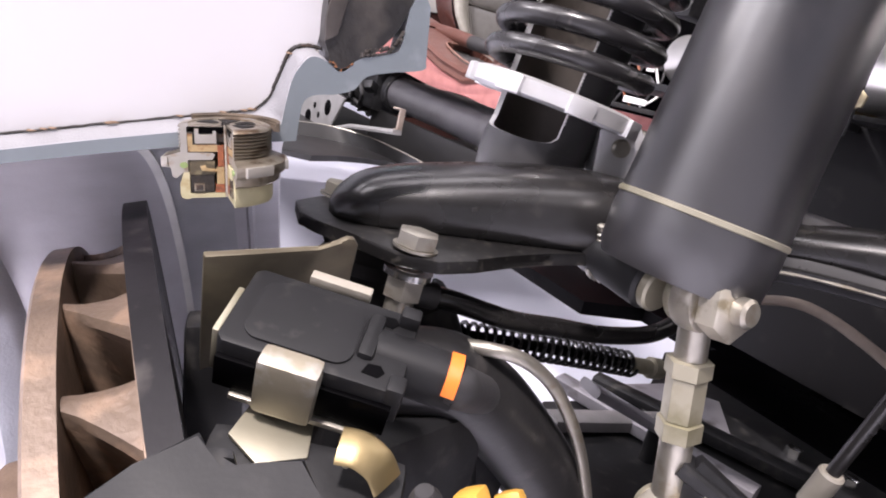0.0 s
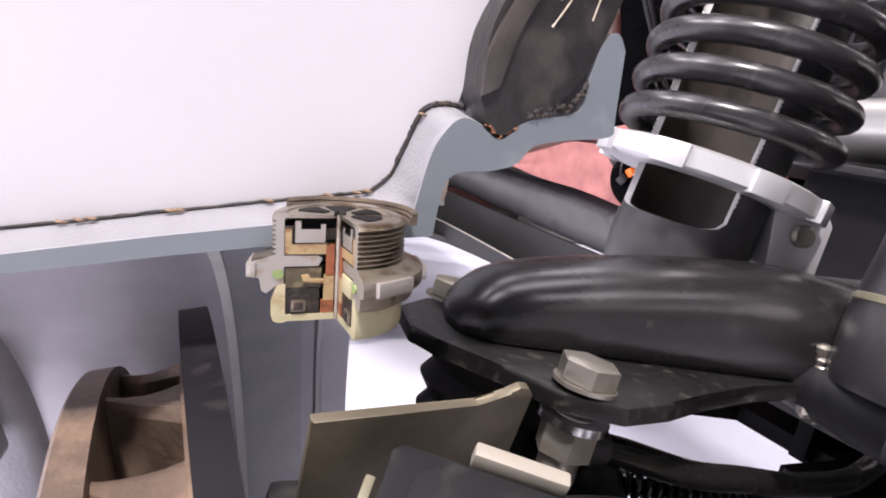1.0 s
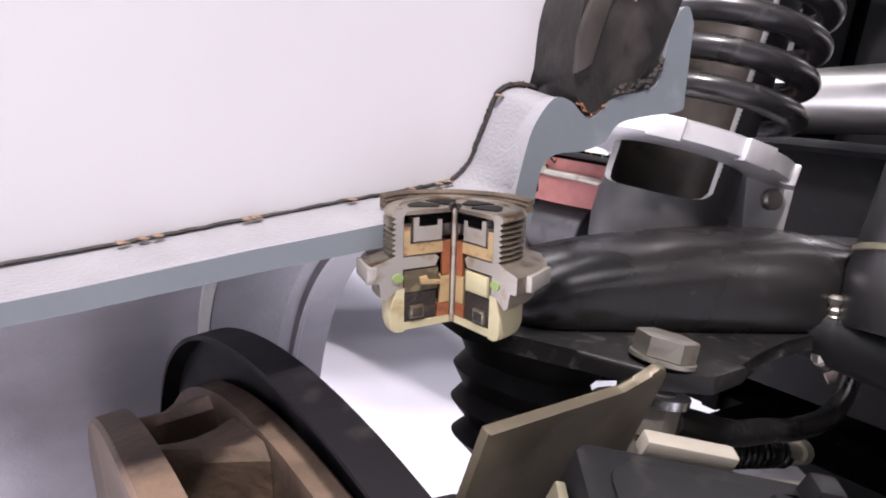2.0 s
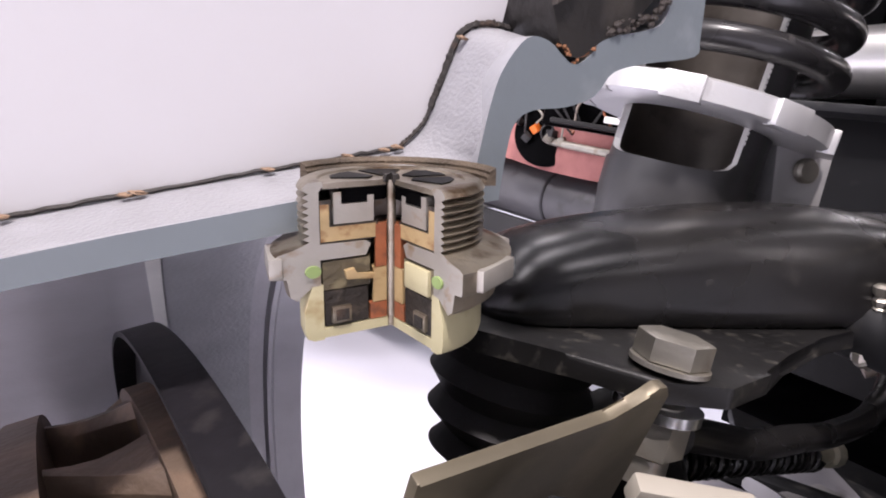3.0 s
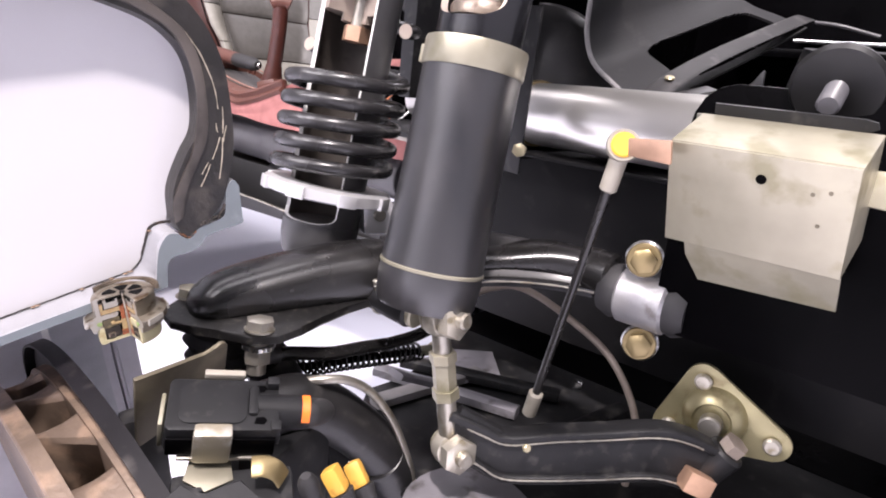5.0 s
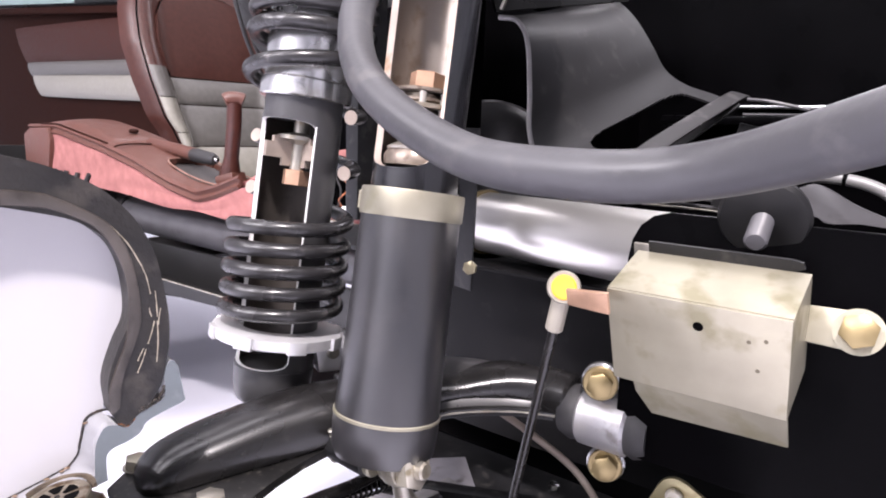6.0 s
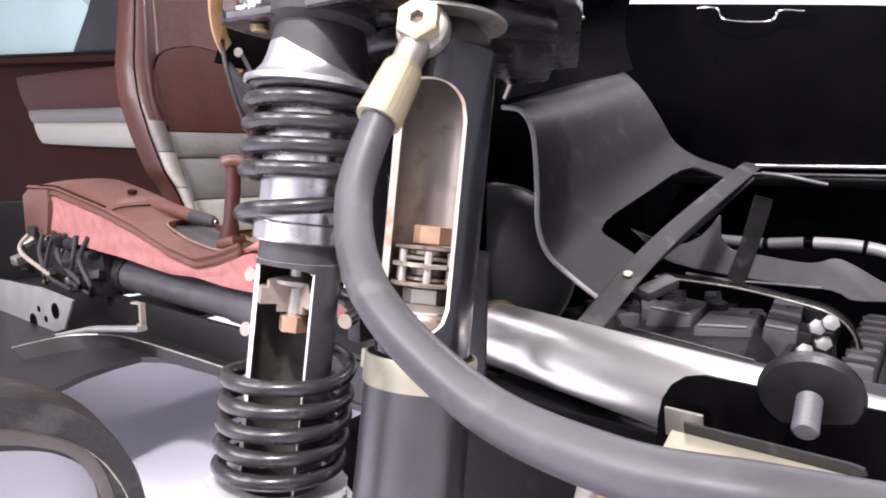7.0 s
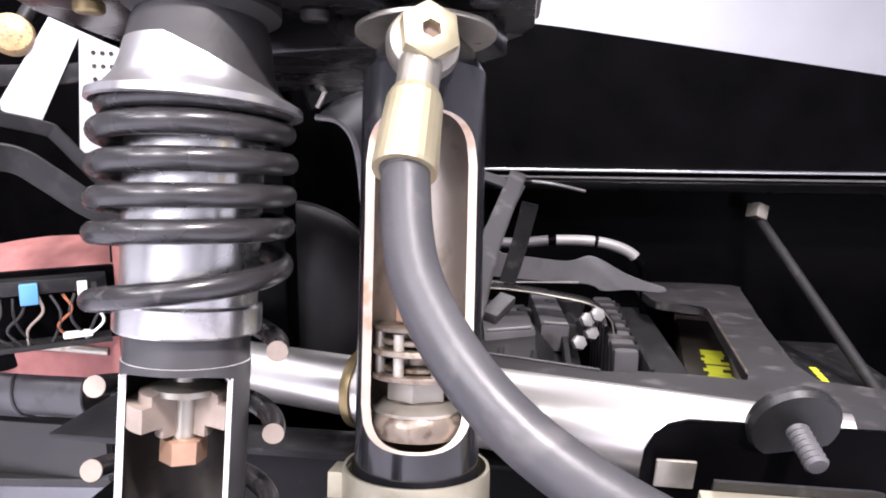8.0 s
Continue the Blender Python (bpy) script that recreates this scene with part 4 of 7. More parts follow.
part("clevis_neck", rod(0.006, 0.008, 0.034, 0.001, m=CLEV @ axes((0, 0, -0.004), (-1, 0, 0))), SATIN_BLACK, clevis)
ring = bmesh.new()
lathe([(0.0270, h1(0.5500)), (0.0430, h1(0.5500)), (0.0445, h1(0.5510)), (0.0445, h1(0.5575)), (0.0400, h1(0.5590)), (0.0270, h1(0.5590))], seg=64, bm=ring)
part("spring_seat", ring, ALU_WHITE, strut, "bright aluminium lower spring seat")
for k in range(8):
    part("notch_block", block(0.0405, 0.0462, -0.0065, 0.0065, h1(0.5495), h1(0.5580), 0.0008, m=Matrix.Rotation(radians(22 + 45 * k), 4, "Z")), ALU_WHITE, strut)


def coil_points():
    """The spring's turns: tight below, stretched in the middle, half open above."""
    out = []
    a = math.radians(103 - 360 * 7.6)
    z = h1(0.5655)
    while z < h1(0.8112):
        pitch = 0.0143 if z < h1(0.631) else (0.037 if z < h1(0.7480) else 0.0139 if z < h1(0.7985) else 0.0100)
        out.append((a, z, 0.0384 if z < h1(0.7985) else 0.0384 - 0.0026 * min(1, (z - h1(0.7985)) / 0.004)))
        a += radians(7.5)
        z += pitch * 7.5 / 360
    return out


turns = coil_points()
shift = [a for a, z, r in turns if z > h1(0.7250)][0]
turns = [(a - shift + radians(110), z, r) for a, z, r in turns]
runs, run = [], []
for a, z, r in turns:
    deg = math.degrees(a) % 360
    gone = h1(0.640) < z < h1(0.7245) and 104 < deg < 276
    if gone:
        if len(run) > 2:
            runs.append(run)
        run = []
    else:
        run.append((r * math.cos(a), r * math.sin(a), z))
runs.append(run)
for run in runs:
    coil = part("coil", sweep(run, 0.0049, 14), COIL, strut, "grey-black coated spring wire")
    for end, nxt in ((run[0], run[1]), (run[-1], run[-2])):
        if h1(0.637) < end[2] < h1(0.728):
            d = Vector(end) - Vector(nxt)
            part("cut_end", rod(0.0048, 0, 0.0007, seg=20, m=axes(Vector(end), d, (0, 0, 1))), CUT_END, coil, "pale sawn wire end")
part("collar", rod(0.0262, h1(0.700), h1(0.7145), 0.0008), TUBE_GREY, strut, "dark grey collar")
part("sleeve_foot", rod(0.0307, h1(0.7140), h1(0.7265), 0.0010), ALU, strut, "turned aluminium sleeve foot")
part("sleeve", rod(0.0286, h1(0.7260), h1(0.809), 0.0008), ALU, strut, "turned aluminium sleeve")
cap = lathe([(0.0292, h1(0.8135)), (0.0405, h1(0.8120)), (0.0425, h1(0.8075)), (0.0443, h1(0.8082)), (0.0440, h1(0.8112)), (0.0385, h1(0.8140)), (0.0343, h1(0.8195)), (0.0318, h1(0.8265)), (0.0304, h1(0.8335)), (0.0292, h1(0.8335))], seg=96)
slope = Vector((0.12, -0.42, 1)).normalized()
bmesh.ops.bisect_plane(cap, geom=cap.verts[:] + cap.edges[:] + cap.faces[:], dist=1e-6, plane_co=(0, 0, h1(0.8300)), plane_no=slope, clear_outer=True)
part("top_cap", cap, CAP_ALU, strut, "bright aluminium spring cap cut away at a slant")
part("top_rubber", lathe([(0, h1(0.8125)), (0.0400, h1(0.8125)), (0.0374, h1(0.8143)), (0.0334, h1(0.8195)), (0.0309, h1(0.8265)), (0.0298, h1(0.8360)), (0.0285, h1(0.8420)), (0.0270, h1(0.8460)), (0.0330, h1(0.8500)), (0.0330, h1(0.8560)), (0, h1(0.8560))]), RUBBER, strut, "black rubber top mount")
part("piston_rod", rod(0.0055, h1(0.660), h1(0.705)), STEEL_DULL, strut)
bm = lathe([(0.0055, h1(0.669)), (0.0120, h1(0.669)), (0.0120, h1(0.674)), (0.0238, h1(0.674)), (0.0238, h1(0.684)), (0.0190, h1(0.684)), (0.0190, h1(0.688)), (0.0120, h1(0.690)), (0.0055, h1(0.690))], -110, 165)
part("piston", bm, CUT_END, strut, "sectioned beige piston valve")
bm = lathe([(0.0055, h1(0.684)), (0.0150, h1(0.687)), (0.0150, h1(0.6895)), (0.0055, h1(0.692))], seg=30)
part("valve_plate", bm, STEEL_DULL, strut)
part("piston_nut", hexagon(0.0098, h1(0.6565), h1(0.6670)), COPPER, strut, "copper-coloured piston nut")

# ---------------------------------------------------------------- hydraulic strut
S2 = axes((0.0954, -0.0412, 0.525), (0.158, 0.006, 0.987), (1, 0, 0))


def h2(z):
    return (z - 0.525) / 0.987


lift = thing("hydraulic_strut", S2, "cut-away black hydraulic lift strut with rubber sleeve", "hydraulic strut")
part("sleeve", lathe([(0.026, h2(0.502)), (0.0295, h2(0.502)), (0.0315, h2(0.506)), (0.0326, h2(0.520)), (0.0322, h2(0.527)), (0.0316, h2(0.540)), (0.0306, h2(0.580)), (0.0300, h2(0.646)), (0.0260, h2(0.646))]), SLEEVE, lift, "dull grey-black rubber sleeve")
part("gold_ring", lathe([(0.0318, h2(0.5255)), (0.0329, h2(0.5262)), (0.0329, h2(0.5278)), (0.0318, h2(0.5285))]), ZINC, lift, "thin brass-coloured ring")
part("clamp_band", lathe([(0.0296, h2(0.6445)), (0.0308, h2(0.6445)), (0.0312, h2(0.6460)), (0.0312, h2(0.6590)), (0.0308, h2(0.6605)), (0.0296, h2(0.6605))]), ZINC, lift, "yellow zinc clamp band")
part("clamp_screw", rod(0.0042, -0.006, 0.006, m=axes((-0.004, 0.033, h2(0.6525)), (1, 0, 0))), STEEL_DULL, lift)
part("clamp_lug", block(-0.010, 0.004, 0.029, 0.036, h2(0.6470), h2(0.6580), 0.0008), ZINC, lift)
part("upper_tube", cut_tube(0.0262, 0.0222, h2(0.640), h2(0.823), 128, 246, h2(0.672), h2(0.8045), 0.016, 0.020), [TUBE_GLOSS, CUT_CREAM, TUBE_INNER], lift, "gloss black tube with cream painted window edge")
part("shoulder", lathe([(0, h2(0.8225)), (0.0262, h2(0.8225)), (0.0205, h2(0.8330)), (0.0135, h2(0.8400)), (0, h2(0.8400))]), TUBE_GLOSS, lift)
part("top_washer", rod(0.0300, h2(0.8395), h2(0.8415), 0.0004), STEEL_DULL, lift, "thin grey steel washer")
part("top_stud", rod(0.010, h2(0.8410), h2(0.870)), SATIN_BLACK, lift)
part("copper_nut", hexagon(0.0105, h2(0.7200), h2(0.7300)), COPPER, lift)
for k, (r, a, b) in enumerate(((0.0195, 0.7170, 0.7190), (0.0120, 0.7140, 0.7168), (0.0165, 0.7115, 0.7138), (0.0205, 0.7075, 0.7100), (0.0110, 0.7030, 0.7072), (0.0150, 0.7005, 0.7028), (0.0205, 0.6975, 0.6998))):
    part("valve_plate", rod(r, h2(a), h2(b), 0.0005), SENSOR_STEEL if k % 2 else OILED, lift)
for a in (110, 160, 215, 260):
    part("valve_post", rod(0.0022, h2(0.6998), h2(0.7165), m=pose(0.0165 * math.cos(radians(a)), 0.0165 * math.sin(radians(a)), 0)), SAWN, lift)
part("lower_valve", lathe([(0, h2(0.6745)), (0.0205, h2(0.6745)), (0.0208, h2(0.680)), (0.0180, h2(0.6845)), (0.0120, h2(0.6885)), (0, h2(0.6885))]), OILED, lift, "bronze-coloured valve seat")
part("seat_ring", lathe([(0.0140, h2(0.6855)), (0.0190, h2(0.6835)), (0.0195, h2(0.6850)), (0.0140, h2(0.6880))]), STEEL_DULL, lift, "worn steel ring")
part("valve_nut", hexagon(0.0135, h2(0.6880), h2(0.6965)), STEEL_DULL, lift, "dull steel nut")

# banjo fitting and hose
BANJO = Vector((0.1157, -0.0432, 0.8322))
B_AXIS = (-0.86, -0.38, 0.32)
banjo = thing("banjo_fitting", axes(BANJO, B_AXIS, (0, 0, 1)), "brass banjo bolt with silver eye and brass hose ferrule", "hose fitting")
part("eye", lathe([(0.0, -0.010), (0.0100, -0.010), (0.0135, -0.0065), (0.0145, -0.002), (0.0135, 0.003), (0.0100, 0.0055), (0.0, 0.0055)], seg=40), STEEL_DULL, banjo, "silver banjo eye")
part("bolt_head", hexagon(0.0116, 0.0050, 0.0125, hole=0.0040), BRASS, banjo)
part("bore", lathe([(0, 0.003), (0.0041, 0.003), (0.0041, 0.0095), (0, 0.0095)], seg=24), DISC_DARK, banjo)
inv = axes(BANJO, B_AXIS, (0, 0, 1)).inverted()
HOSE_PATH = [(0.084, -0.042, 0.783), (0.0556, -0.0523, 0.7498), (0.031, -0.0860, 0.7155), (0.0188, -0.1428, 0.6895), (0.0129, -0.1944, 0.6843), (0.0141, -0.235, 0.6878), (-0.0065, -0.28, 0.7015), (-0.05, -0.345, 0.726), (-0.12, -0.50, 0.75)]
ferrule_dir = (Vector(HOSE_PATH[0]) + Vector((0, 0, 0.004)) - BANJO).normalized()
neck = [inv @ (BANJO + ferrule_dir * d) for d in (0.010, 0.020, 0.026)]
part("neck", sweep(neck, [0.0085, 0.0080, 0.0085], 16), STEEL_DULL, banjo)
base = BANJO + ferrule_dir * 0.024
fm = inv @ axes(base, ferrule_dir)
part("ferrule", lathe([(0.0080, 0), (0.0092, 0.0005), (0.0105, 0.004), (0.0116, 0.032), (0.0113, 0.0335), (0.0090, 0.0335), (0.0080, 0.032)], seg=26, m=fm), BRASS, banjo, "pale brass crimped ferrule", angle=10)
end = base + ferrule_dir * 0.030
hose_line = spline([base + ferrule_dir * 0.012, end] + [Vector(p) for p in HOSE_PATH[1:]], 16)
hydraulic = thing("hydraulic_hose", pose(0, 0, 0), "thick smooth grey rubber hydraulic hose below a brass ferrule", "hose")
part("hose", sweep(hose_line, 0.0085, 24), HOSE, hydraulic)
part("end_bead", sweep(hose_line[16:19], [0.0086, 0.0091, 0.0086], 24), HOSE, hydraulic)

# ---------------------------------------------------------------- bracket, actuator and caliper beside the disc
BRK = axes((-0.0768, -0.0138, 0.4908), (-0.05, -0.95, -0.30), (0.97, -0.06, 0.12))
single("bracket_plate", slab([(0, 0), (0.034, 0.0008), (0.0378, 0.0022), (0.0405, 0.0044), (0.0424, 0.0054), (0.0445, 0.0050), (0.0460, 0.0028), (0.0450, -0.060), (0.0005, -0.060)], -0.0022, 0, 0.0005), OLIVE, BRK, "olive chromated steel bracket plate with a bent tip", "bracket")

ACT = axes((-0.0625, -0.0205, 0.4908), (-0.133, -0.35, 0.926), (0.84, -0.53, -0.08))
act = thing("wear_sensor_housing", ACT, "grey-black plastic sensor housing clipped to the brake caliper", "sensor housing")
part("case", slab([(0.002, -0.030), (0.046, -0.030), (0.050, -0.026), (0.050, -0.004), (0.046, 0.0), (0.002, 0.0), (0.0, -0.002), (0.0, -0.028)], -0.017, 0, 0.0012), PLASTIC, act)
part("lid", slab([(0.020 + x, -0.015 + y) for x, y in rounded(0.030, 0.023, 0.005)], 0.0, 0.0007, 0.0003), PLASTIC, act, "raised smooth lid")
part("edge_strip", block(0.001, 0.049, -0.0315, -0.0295, -0.0165, -0.005, 0.0006), DEEP_BLACK, act, "glossy black side strip")
for y in (-0.0055, -0.0245):
    # The recess is uncut: a near-black patch paints its shade.
    part("recess_shade", slab([(0.0385, y - 0.0018), (0.0430, y - 0.0022), (0.0445, y), (0.0430, y + 0.0020), (0.0395, y + 0.0016)], 0.0, 0.0003), DEEP_BLACK, act)
part("lug", block(0.0440, 0.0500, -0.006, -0.001, -0.004, 0.0045, 0.0012), PLASTIC, act)
part("lug", block(0.0460, 0.0510, -0.0300, -0.0240, -0.012, 0.0010, 0.0012), PLASTIC, act)
PLUG_M = axes((0.0425, -0.0135, -0.0065), (1, -0.02, -0.02), (0, 0, 1))
plug = part("plug", lathe([(0, -0.004), (0.0082, -0.004), (0.0082, 0.012), (0.0080, 0.0225), (0.0072, 0.0232), (0, 0.0232)], seg=36, m=PLUG_M), PLASTIC, act, "round plug")
part("orange_band", lathe([(0.0070, 0.0184), (0.0088, 0.0184), (0.0089, 0.0222), (0.0070, 0.0222)], -30, 72, seg=40, m=PLUG_M), ORANGE, plug, "orange locking band")
part("plug_foot", block(-0.0085, 0.0085, -0.0085, 0.0085, -0.007, -0.002, 0.002, m=PLUG_M), PLASTIC, plug)
part("clip", slab([(0.0125, -0.0265), (0.0295, -0.0265), (0.0295, -0.0345), (0.0125, -0.0345)], -0.0195, 0.0012, 0.0024), CLIP_STEEL, act, "pale steel spring clip")
part("foot", block(0.006, 0.048, -0.0325, -0.0240, -0.0195, -0.0175, 0.0006), STEEL_DULL, act)
part("tab", slab([(0.010, -0.040), (0.020, -0.046), (0.032, -0.040), (0.030, -0.028), (0.012, -0.028)], -0.0245, -0.0230, 0.0004), ZINC, act, "bent yellow zinc tab")
part("strip", block(0.0150, 0.0340, 0.0020, 0.0056, -0.0035, 0.0008, 0.0008), PALE, act, "pale plastic strip")
part("side_spring", block(-0.0030, -0.0010, -0.024, -0.006, -0.020, -0.004, 0.0006), ZINC, act)

cal = thing("brake_caliper", ACT, "dark grey coated brake caliper with brass retaining strips", "brake caliper")
# Added black block that darkens the gap below the sensor case.
part("carrier", block(-0.010, 0.010, -0.007, 0.007, -0.030, 0.022, 0.003, m=ACT.inverted() @ axes((-0.063, 0.006, 0.440), (-0.1, 0, 1), (0.9, -0.2, 0))), SATIN_BLACK, cal)
CAL = ACT.inverted() @ axes((-0.081, -0.0735, 0.4712), (-0.25, -0.45, 0.86), (0.86, -0.5, 0))
part("body", slab([(-0.014, -0.010), (-0.004, -0.002), (0.004, -0.001), (0.007, -0.010), (0.024, -0.008), (0.030, -0.020), (0.034, -0.034), (0.028, -0.060), (-0.020, -0.060), (-0.018, -0.020)], -0.040, -0.001, 0.003, m=CAL), SATIN_BLACK, cal)
part("cover_face", slab([(-0.026, -0.050), (-0.0243, -0.0245), (-0.0142, -0.0105), (-0.0043, -0.0006), (-0.0015, -0.0040), (0.0026, -0.0082), (0.0106, -0.0045), (0.0190, -0.0015), (0.0280, -0.0138), (0.0370, -0.0160), (0.0457, -0.0294), (0.046, -0.056)], -0.012, 0.0012, 0.0008, m=CAL), FACE_GREY, cal, "flat dark grey face plate")
part("bridge", block(-0.010, 0.045, -0.045, 0.018, -0.075, -0.030, 0.004, m=CAL), SATIN_BLACK, cal)
brass = [ACT.inverted() @ Vector(p) for p in spline([(-0.0490, -0.0680, 0.4610), (-0.0445, -0.0712, 0.4612), (-0.0400, -0.0745, 0.4585), (-0.0372, -0.0765, 0.4535)], 6)]
part("strip", sweep(brass, 0.001, 8, flat=(0.0052, 0.0006), wide=tuple(ACT.inverted().to_3x3() @ Vector((-0.35, -0.75, -0.55)))), GOLD, cal, "bent brass retaining strip")
# Black filler, added to hide the bright floor behind the brass strip.
part("dark_filler", block(-0.030, 0.030, -0.012, 0.012, -0.050, 0.020, 0.006, m=ACT.inverted() @ axes((0.006, -0.022, 0.418), (0, 0, 1), (0.95, 0.3, 0))), SATIN_BLACK, cal)
part("pin", rod(0.0012, 0.0, 0.022, m=axes((0.042, -0.038, -0.0230), (0.25, -0.4, -0.8))), ZINC, cal)

# yellow plugs and their leads
for k, (x, y, z, tilt) in enumerate(((0.0072, -0.080, 0.4372, 25), (-0.0085, -0.081, 0.4415, 10))):
    plug = thing("cable_plug", pose(x, y, z, -35, tilt, 35), "amber yellow cable plug with black rubber boot", "plug", "yellow plugs at the caliper")
    part("body", block(-0.0052, 0.0052, -0.0045, 0.0045, -0.006, 0.008, 0.0026), PLUG_AMBER, plug)
    part("boot", lathe([(0, -0.022), (0.004, -0.022), (0.005, -0.012), (0.0065, -0.006), (0, -0.006)], seg=20), RUBBER, plug, "black rubber boot")
knuckle = thing("steering_knuckle", pose(0, 0, 0), "black steering knuckle with a curved rubber boot", "steering knuckle")
part("upright", sweep(spline([(0.020, 0.024, 0.462), (0.036, 0.020, 0.430), (0.048, 0.018, 0.394), (0.058, 0.017, 0.350), (0.062, 0.017, 0.28)], 8), 0.017, 14, flat=(0.017, 0.015)), SATIN_BLACK, knuckle)
part("boot", sweep(spline([(-0.006, -0.012, 0.449), (0.012, -0.015, 0.4495), (0.026, -0.016, 0.444), (0.040, -0.016, 0.435), (0.057, -0.016, 0.420), (0.080, -0.016, 0.397), (0.102, -0.016, 0.365), (0.13, -0.012, 0.31)], 8), [0.0165 + 0.0010 * min(1, i / 30) for i in range(57)], 28), BOOT, knuckle, "curved black rubber boot")
# Both blocks are added dark filling over the bright floor between the cables.
part("web", block(-0.020, 0.085, 0.004, 0.040, 0.25, 0.425, 0.010), SATIN_BLACK, knuckle)
part("lower_dark_filler", block(0.020, 0.125, -0.004, 0.030, 0.22, 0.345, 0.010), SATIN_BLACK, knuckle)
part("boot_bead", lathe([(0.0165, -0.003), (0.0186, -0.002), (0.0186, 0.002), (0.0165, 0.003)], seg=32, m=axes((0.091, -0.016, 0.381), (0.58, 0, -0.8))), BOOT, knuckle, "raised rubber boot bead")

frame_low = thing("subframe", pose(0, 0, 0), "black sheet steel front subframe with grey braces", "subframe")
part("plate", slab([(0.10, 0.03), (0.18, 0.090), (0.22, 0.085), (0.30, 0.10), (0.37, 0.145), (0.371, -0.50), (0.16, -0.50), (0.10, -0.20)], 0.352, 0.360, 0.001), SATIN_BLACK, frame_low)
for a, b, mat in (((0.205, 0.105, 0.366), (0.245, -0.03, 0.366), PALE_BRACE), ((0.235, 0.100, 0.368), (0.300, -0.04, 0.368), SATIN_BLACK), ((0.15, -0.06, 0.366), (0.33, -0.09, 0.366), SATIN_BLACK), ((0.16, 0.060, 0.366), (0.28, 0.040, 0.366), EDGE_GREY)):
    part("brace", sweep([a, Vector(a).lerp(Vector(b), 0.5), b], 0.006, 12, flat=(0.008, 0.005)), mat, frame_low)
part("brace", sweep([(0.1466, 0.027, 0.410), (0.177, 0.0233, 0.3963), (0.2073, 0.0195, 0.3827)], 0.006, 12, flat=(0.009, 0.003)), PALE_BRACE, frame_low)
part("gusset", slab([(0.235, 0.095), (0.300, 0.090), (0.330, 0.060), (0.290, 0.020), (0.255, 0.035)], 0.364, 0.367, 0.0006), PALE_BRACE, frame_low, "grey lacquered gusset")
part("drip_shield", slab(smooth([(0.060, -0.080), (0.074, -0.055), (0.096, -0.043), (0.125, -0.045), (0.140, -0.056), (0.150, -0.080), (0.144, -0.106), (0.130, -0.126), (0.090, -0.140)], 3), 0.3695, 0.372, 0.001), PALE_BRACE, frame_low, "pale grey sheet shield")
part("brace_post", sweep([(0.2073, 0.0195, 0.385), (0.2073, 0.0195, 0.37), (0.2073, 0.0195, 0.356)], 0.005, 10), SATIN_BLACK, frame_low)
for x, y in ((0.335, 0.0), (0.345, -0.035), (0.25, 0.06), (0.21, 0.02), (0.19, -0.08), (0.30, -0.12)):
    part("bolt", hexagon(0.0055, 0.360, 0.367, m=pose(x, y, 0)), STEEL, frame_low)
lead_m = [ACT @ Vector((0.062, -0.0142, -0.0068)), ACT @ Vector((0.066, -0.0144, -0.0072)), (0.0085, -0.048, 0.4600), (0.014, -0.032, 0.452), (0.020, -0.018, 0.444)]
lead = thing("sensor_lead", pose(0, 0, 0), "thick smooth black sensor lead running into the rubber boot", "cable")
part("sheath", sweep(spline(lead_m, 8), 0.0066, 18), RUBBER, lead)
small = thing("cable", pose(0, 0, 0), "black cable with a flexible boot beside the yellow plugs", "cable")
part("boot", sweep(spline([(-0.0355, -0.090, 0.462), (-0.031, -0.090, 0.449), (-0.025, -0.089, 0.436)], 6), [0.0024, 0.0040, 0.0048, 0.0050, 0.0050] + [0.0046] * 4 + [0.0040] * 4, 14), RUBBER, small)
part("wire", sweep(spline([(-0.025, -0.089, 0.436), (-0.016, -0.088, 0.424), (-0.004, -0.086, 0.408), (0.006, -0.082, 0.37)], 6), 0.0036, 10), RUBBER, small)
single("pipe", sweep(spline([(0.016, -0.008, 0.458), (0.026, -0.024, 0.4635), (0.040, -0.030, 0.4615), (0.058, -0.030, 0.4500), (0.074, -0.030, 0.4330), (0.088, -0.030, 0.4130), (0.102, -0.030, 0.386), (0.112, -0.030, 0.359), (0.116, -0.03, 0.32)], 10), 0.0028, 14), STEEL_DULL, pose(0, 0, 0), "bent bronze-grey steel brake pipe", "pipe")

armoured = thing("armoured_hose", pose(0, 0, 0), "brake hose with black spiral guard and brass end", "hose")
h_a, h_b = Vector((0.0535, 0.0312, 0.4412)), Vector((0.164, 0.020, 0.4275))
core = spline([h_a, h_a.lerp(h_b, 0.5) + Vector((0, 0, 0.001)), h_b], 24)
part("core", sweep(core, 0.0030, 12), DEEP_BLACK, armoured)
part("inlet", sweep(spline([(0.034, 0.045, 0.460), (0.042, 0.035, 0.447), h_a], 6), 0.0046, 12), DEEP_BLACK, armoured)
axis_d = (h_b - h_a).normalized()
sx = axis_d.cross(Vector((0, 0, 1))).normalized()
sy = sx.cross(axis_d)
helix = []
for i in range(22 * 14 + 1):
    u = i / (22 * 14)
    a = 2 * math.pi * i / 14
    helix.append(h_a.lerp(h_b, u) + (sx * math.cos(a) + sy * math.sin(a)) * 0.0064 + Vector((0, 0, 0.002 * u * (1 - u))))
part("spiral", sweep(helix, 0.0011, 6), GLOSS_BLACK, armoured, "black wire spiral")
part("end_fitting", lathe([(0, 0), (0.0045, 0), (0.0045, 0.014), (0.0062, 0.015), (0.0062, 0.022), (0, 0.022)], seg=12, m=axes(h_b, axis_d)), ZINC, armoured, "brass-coloured end fitting")
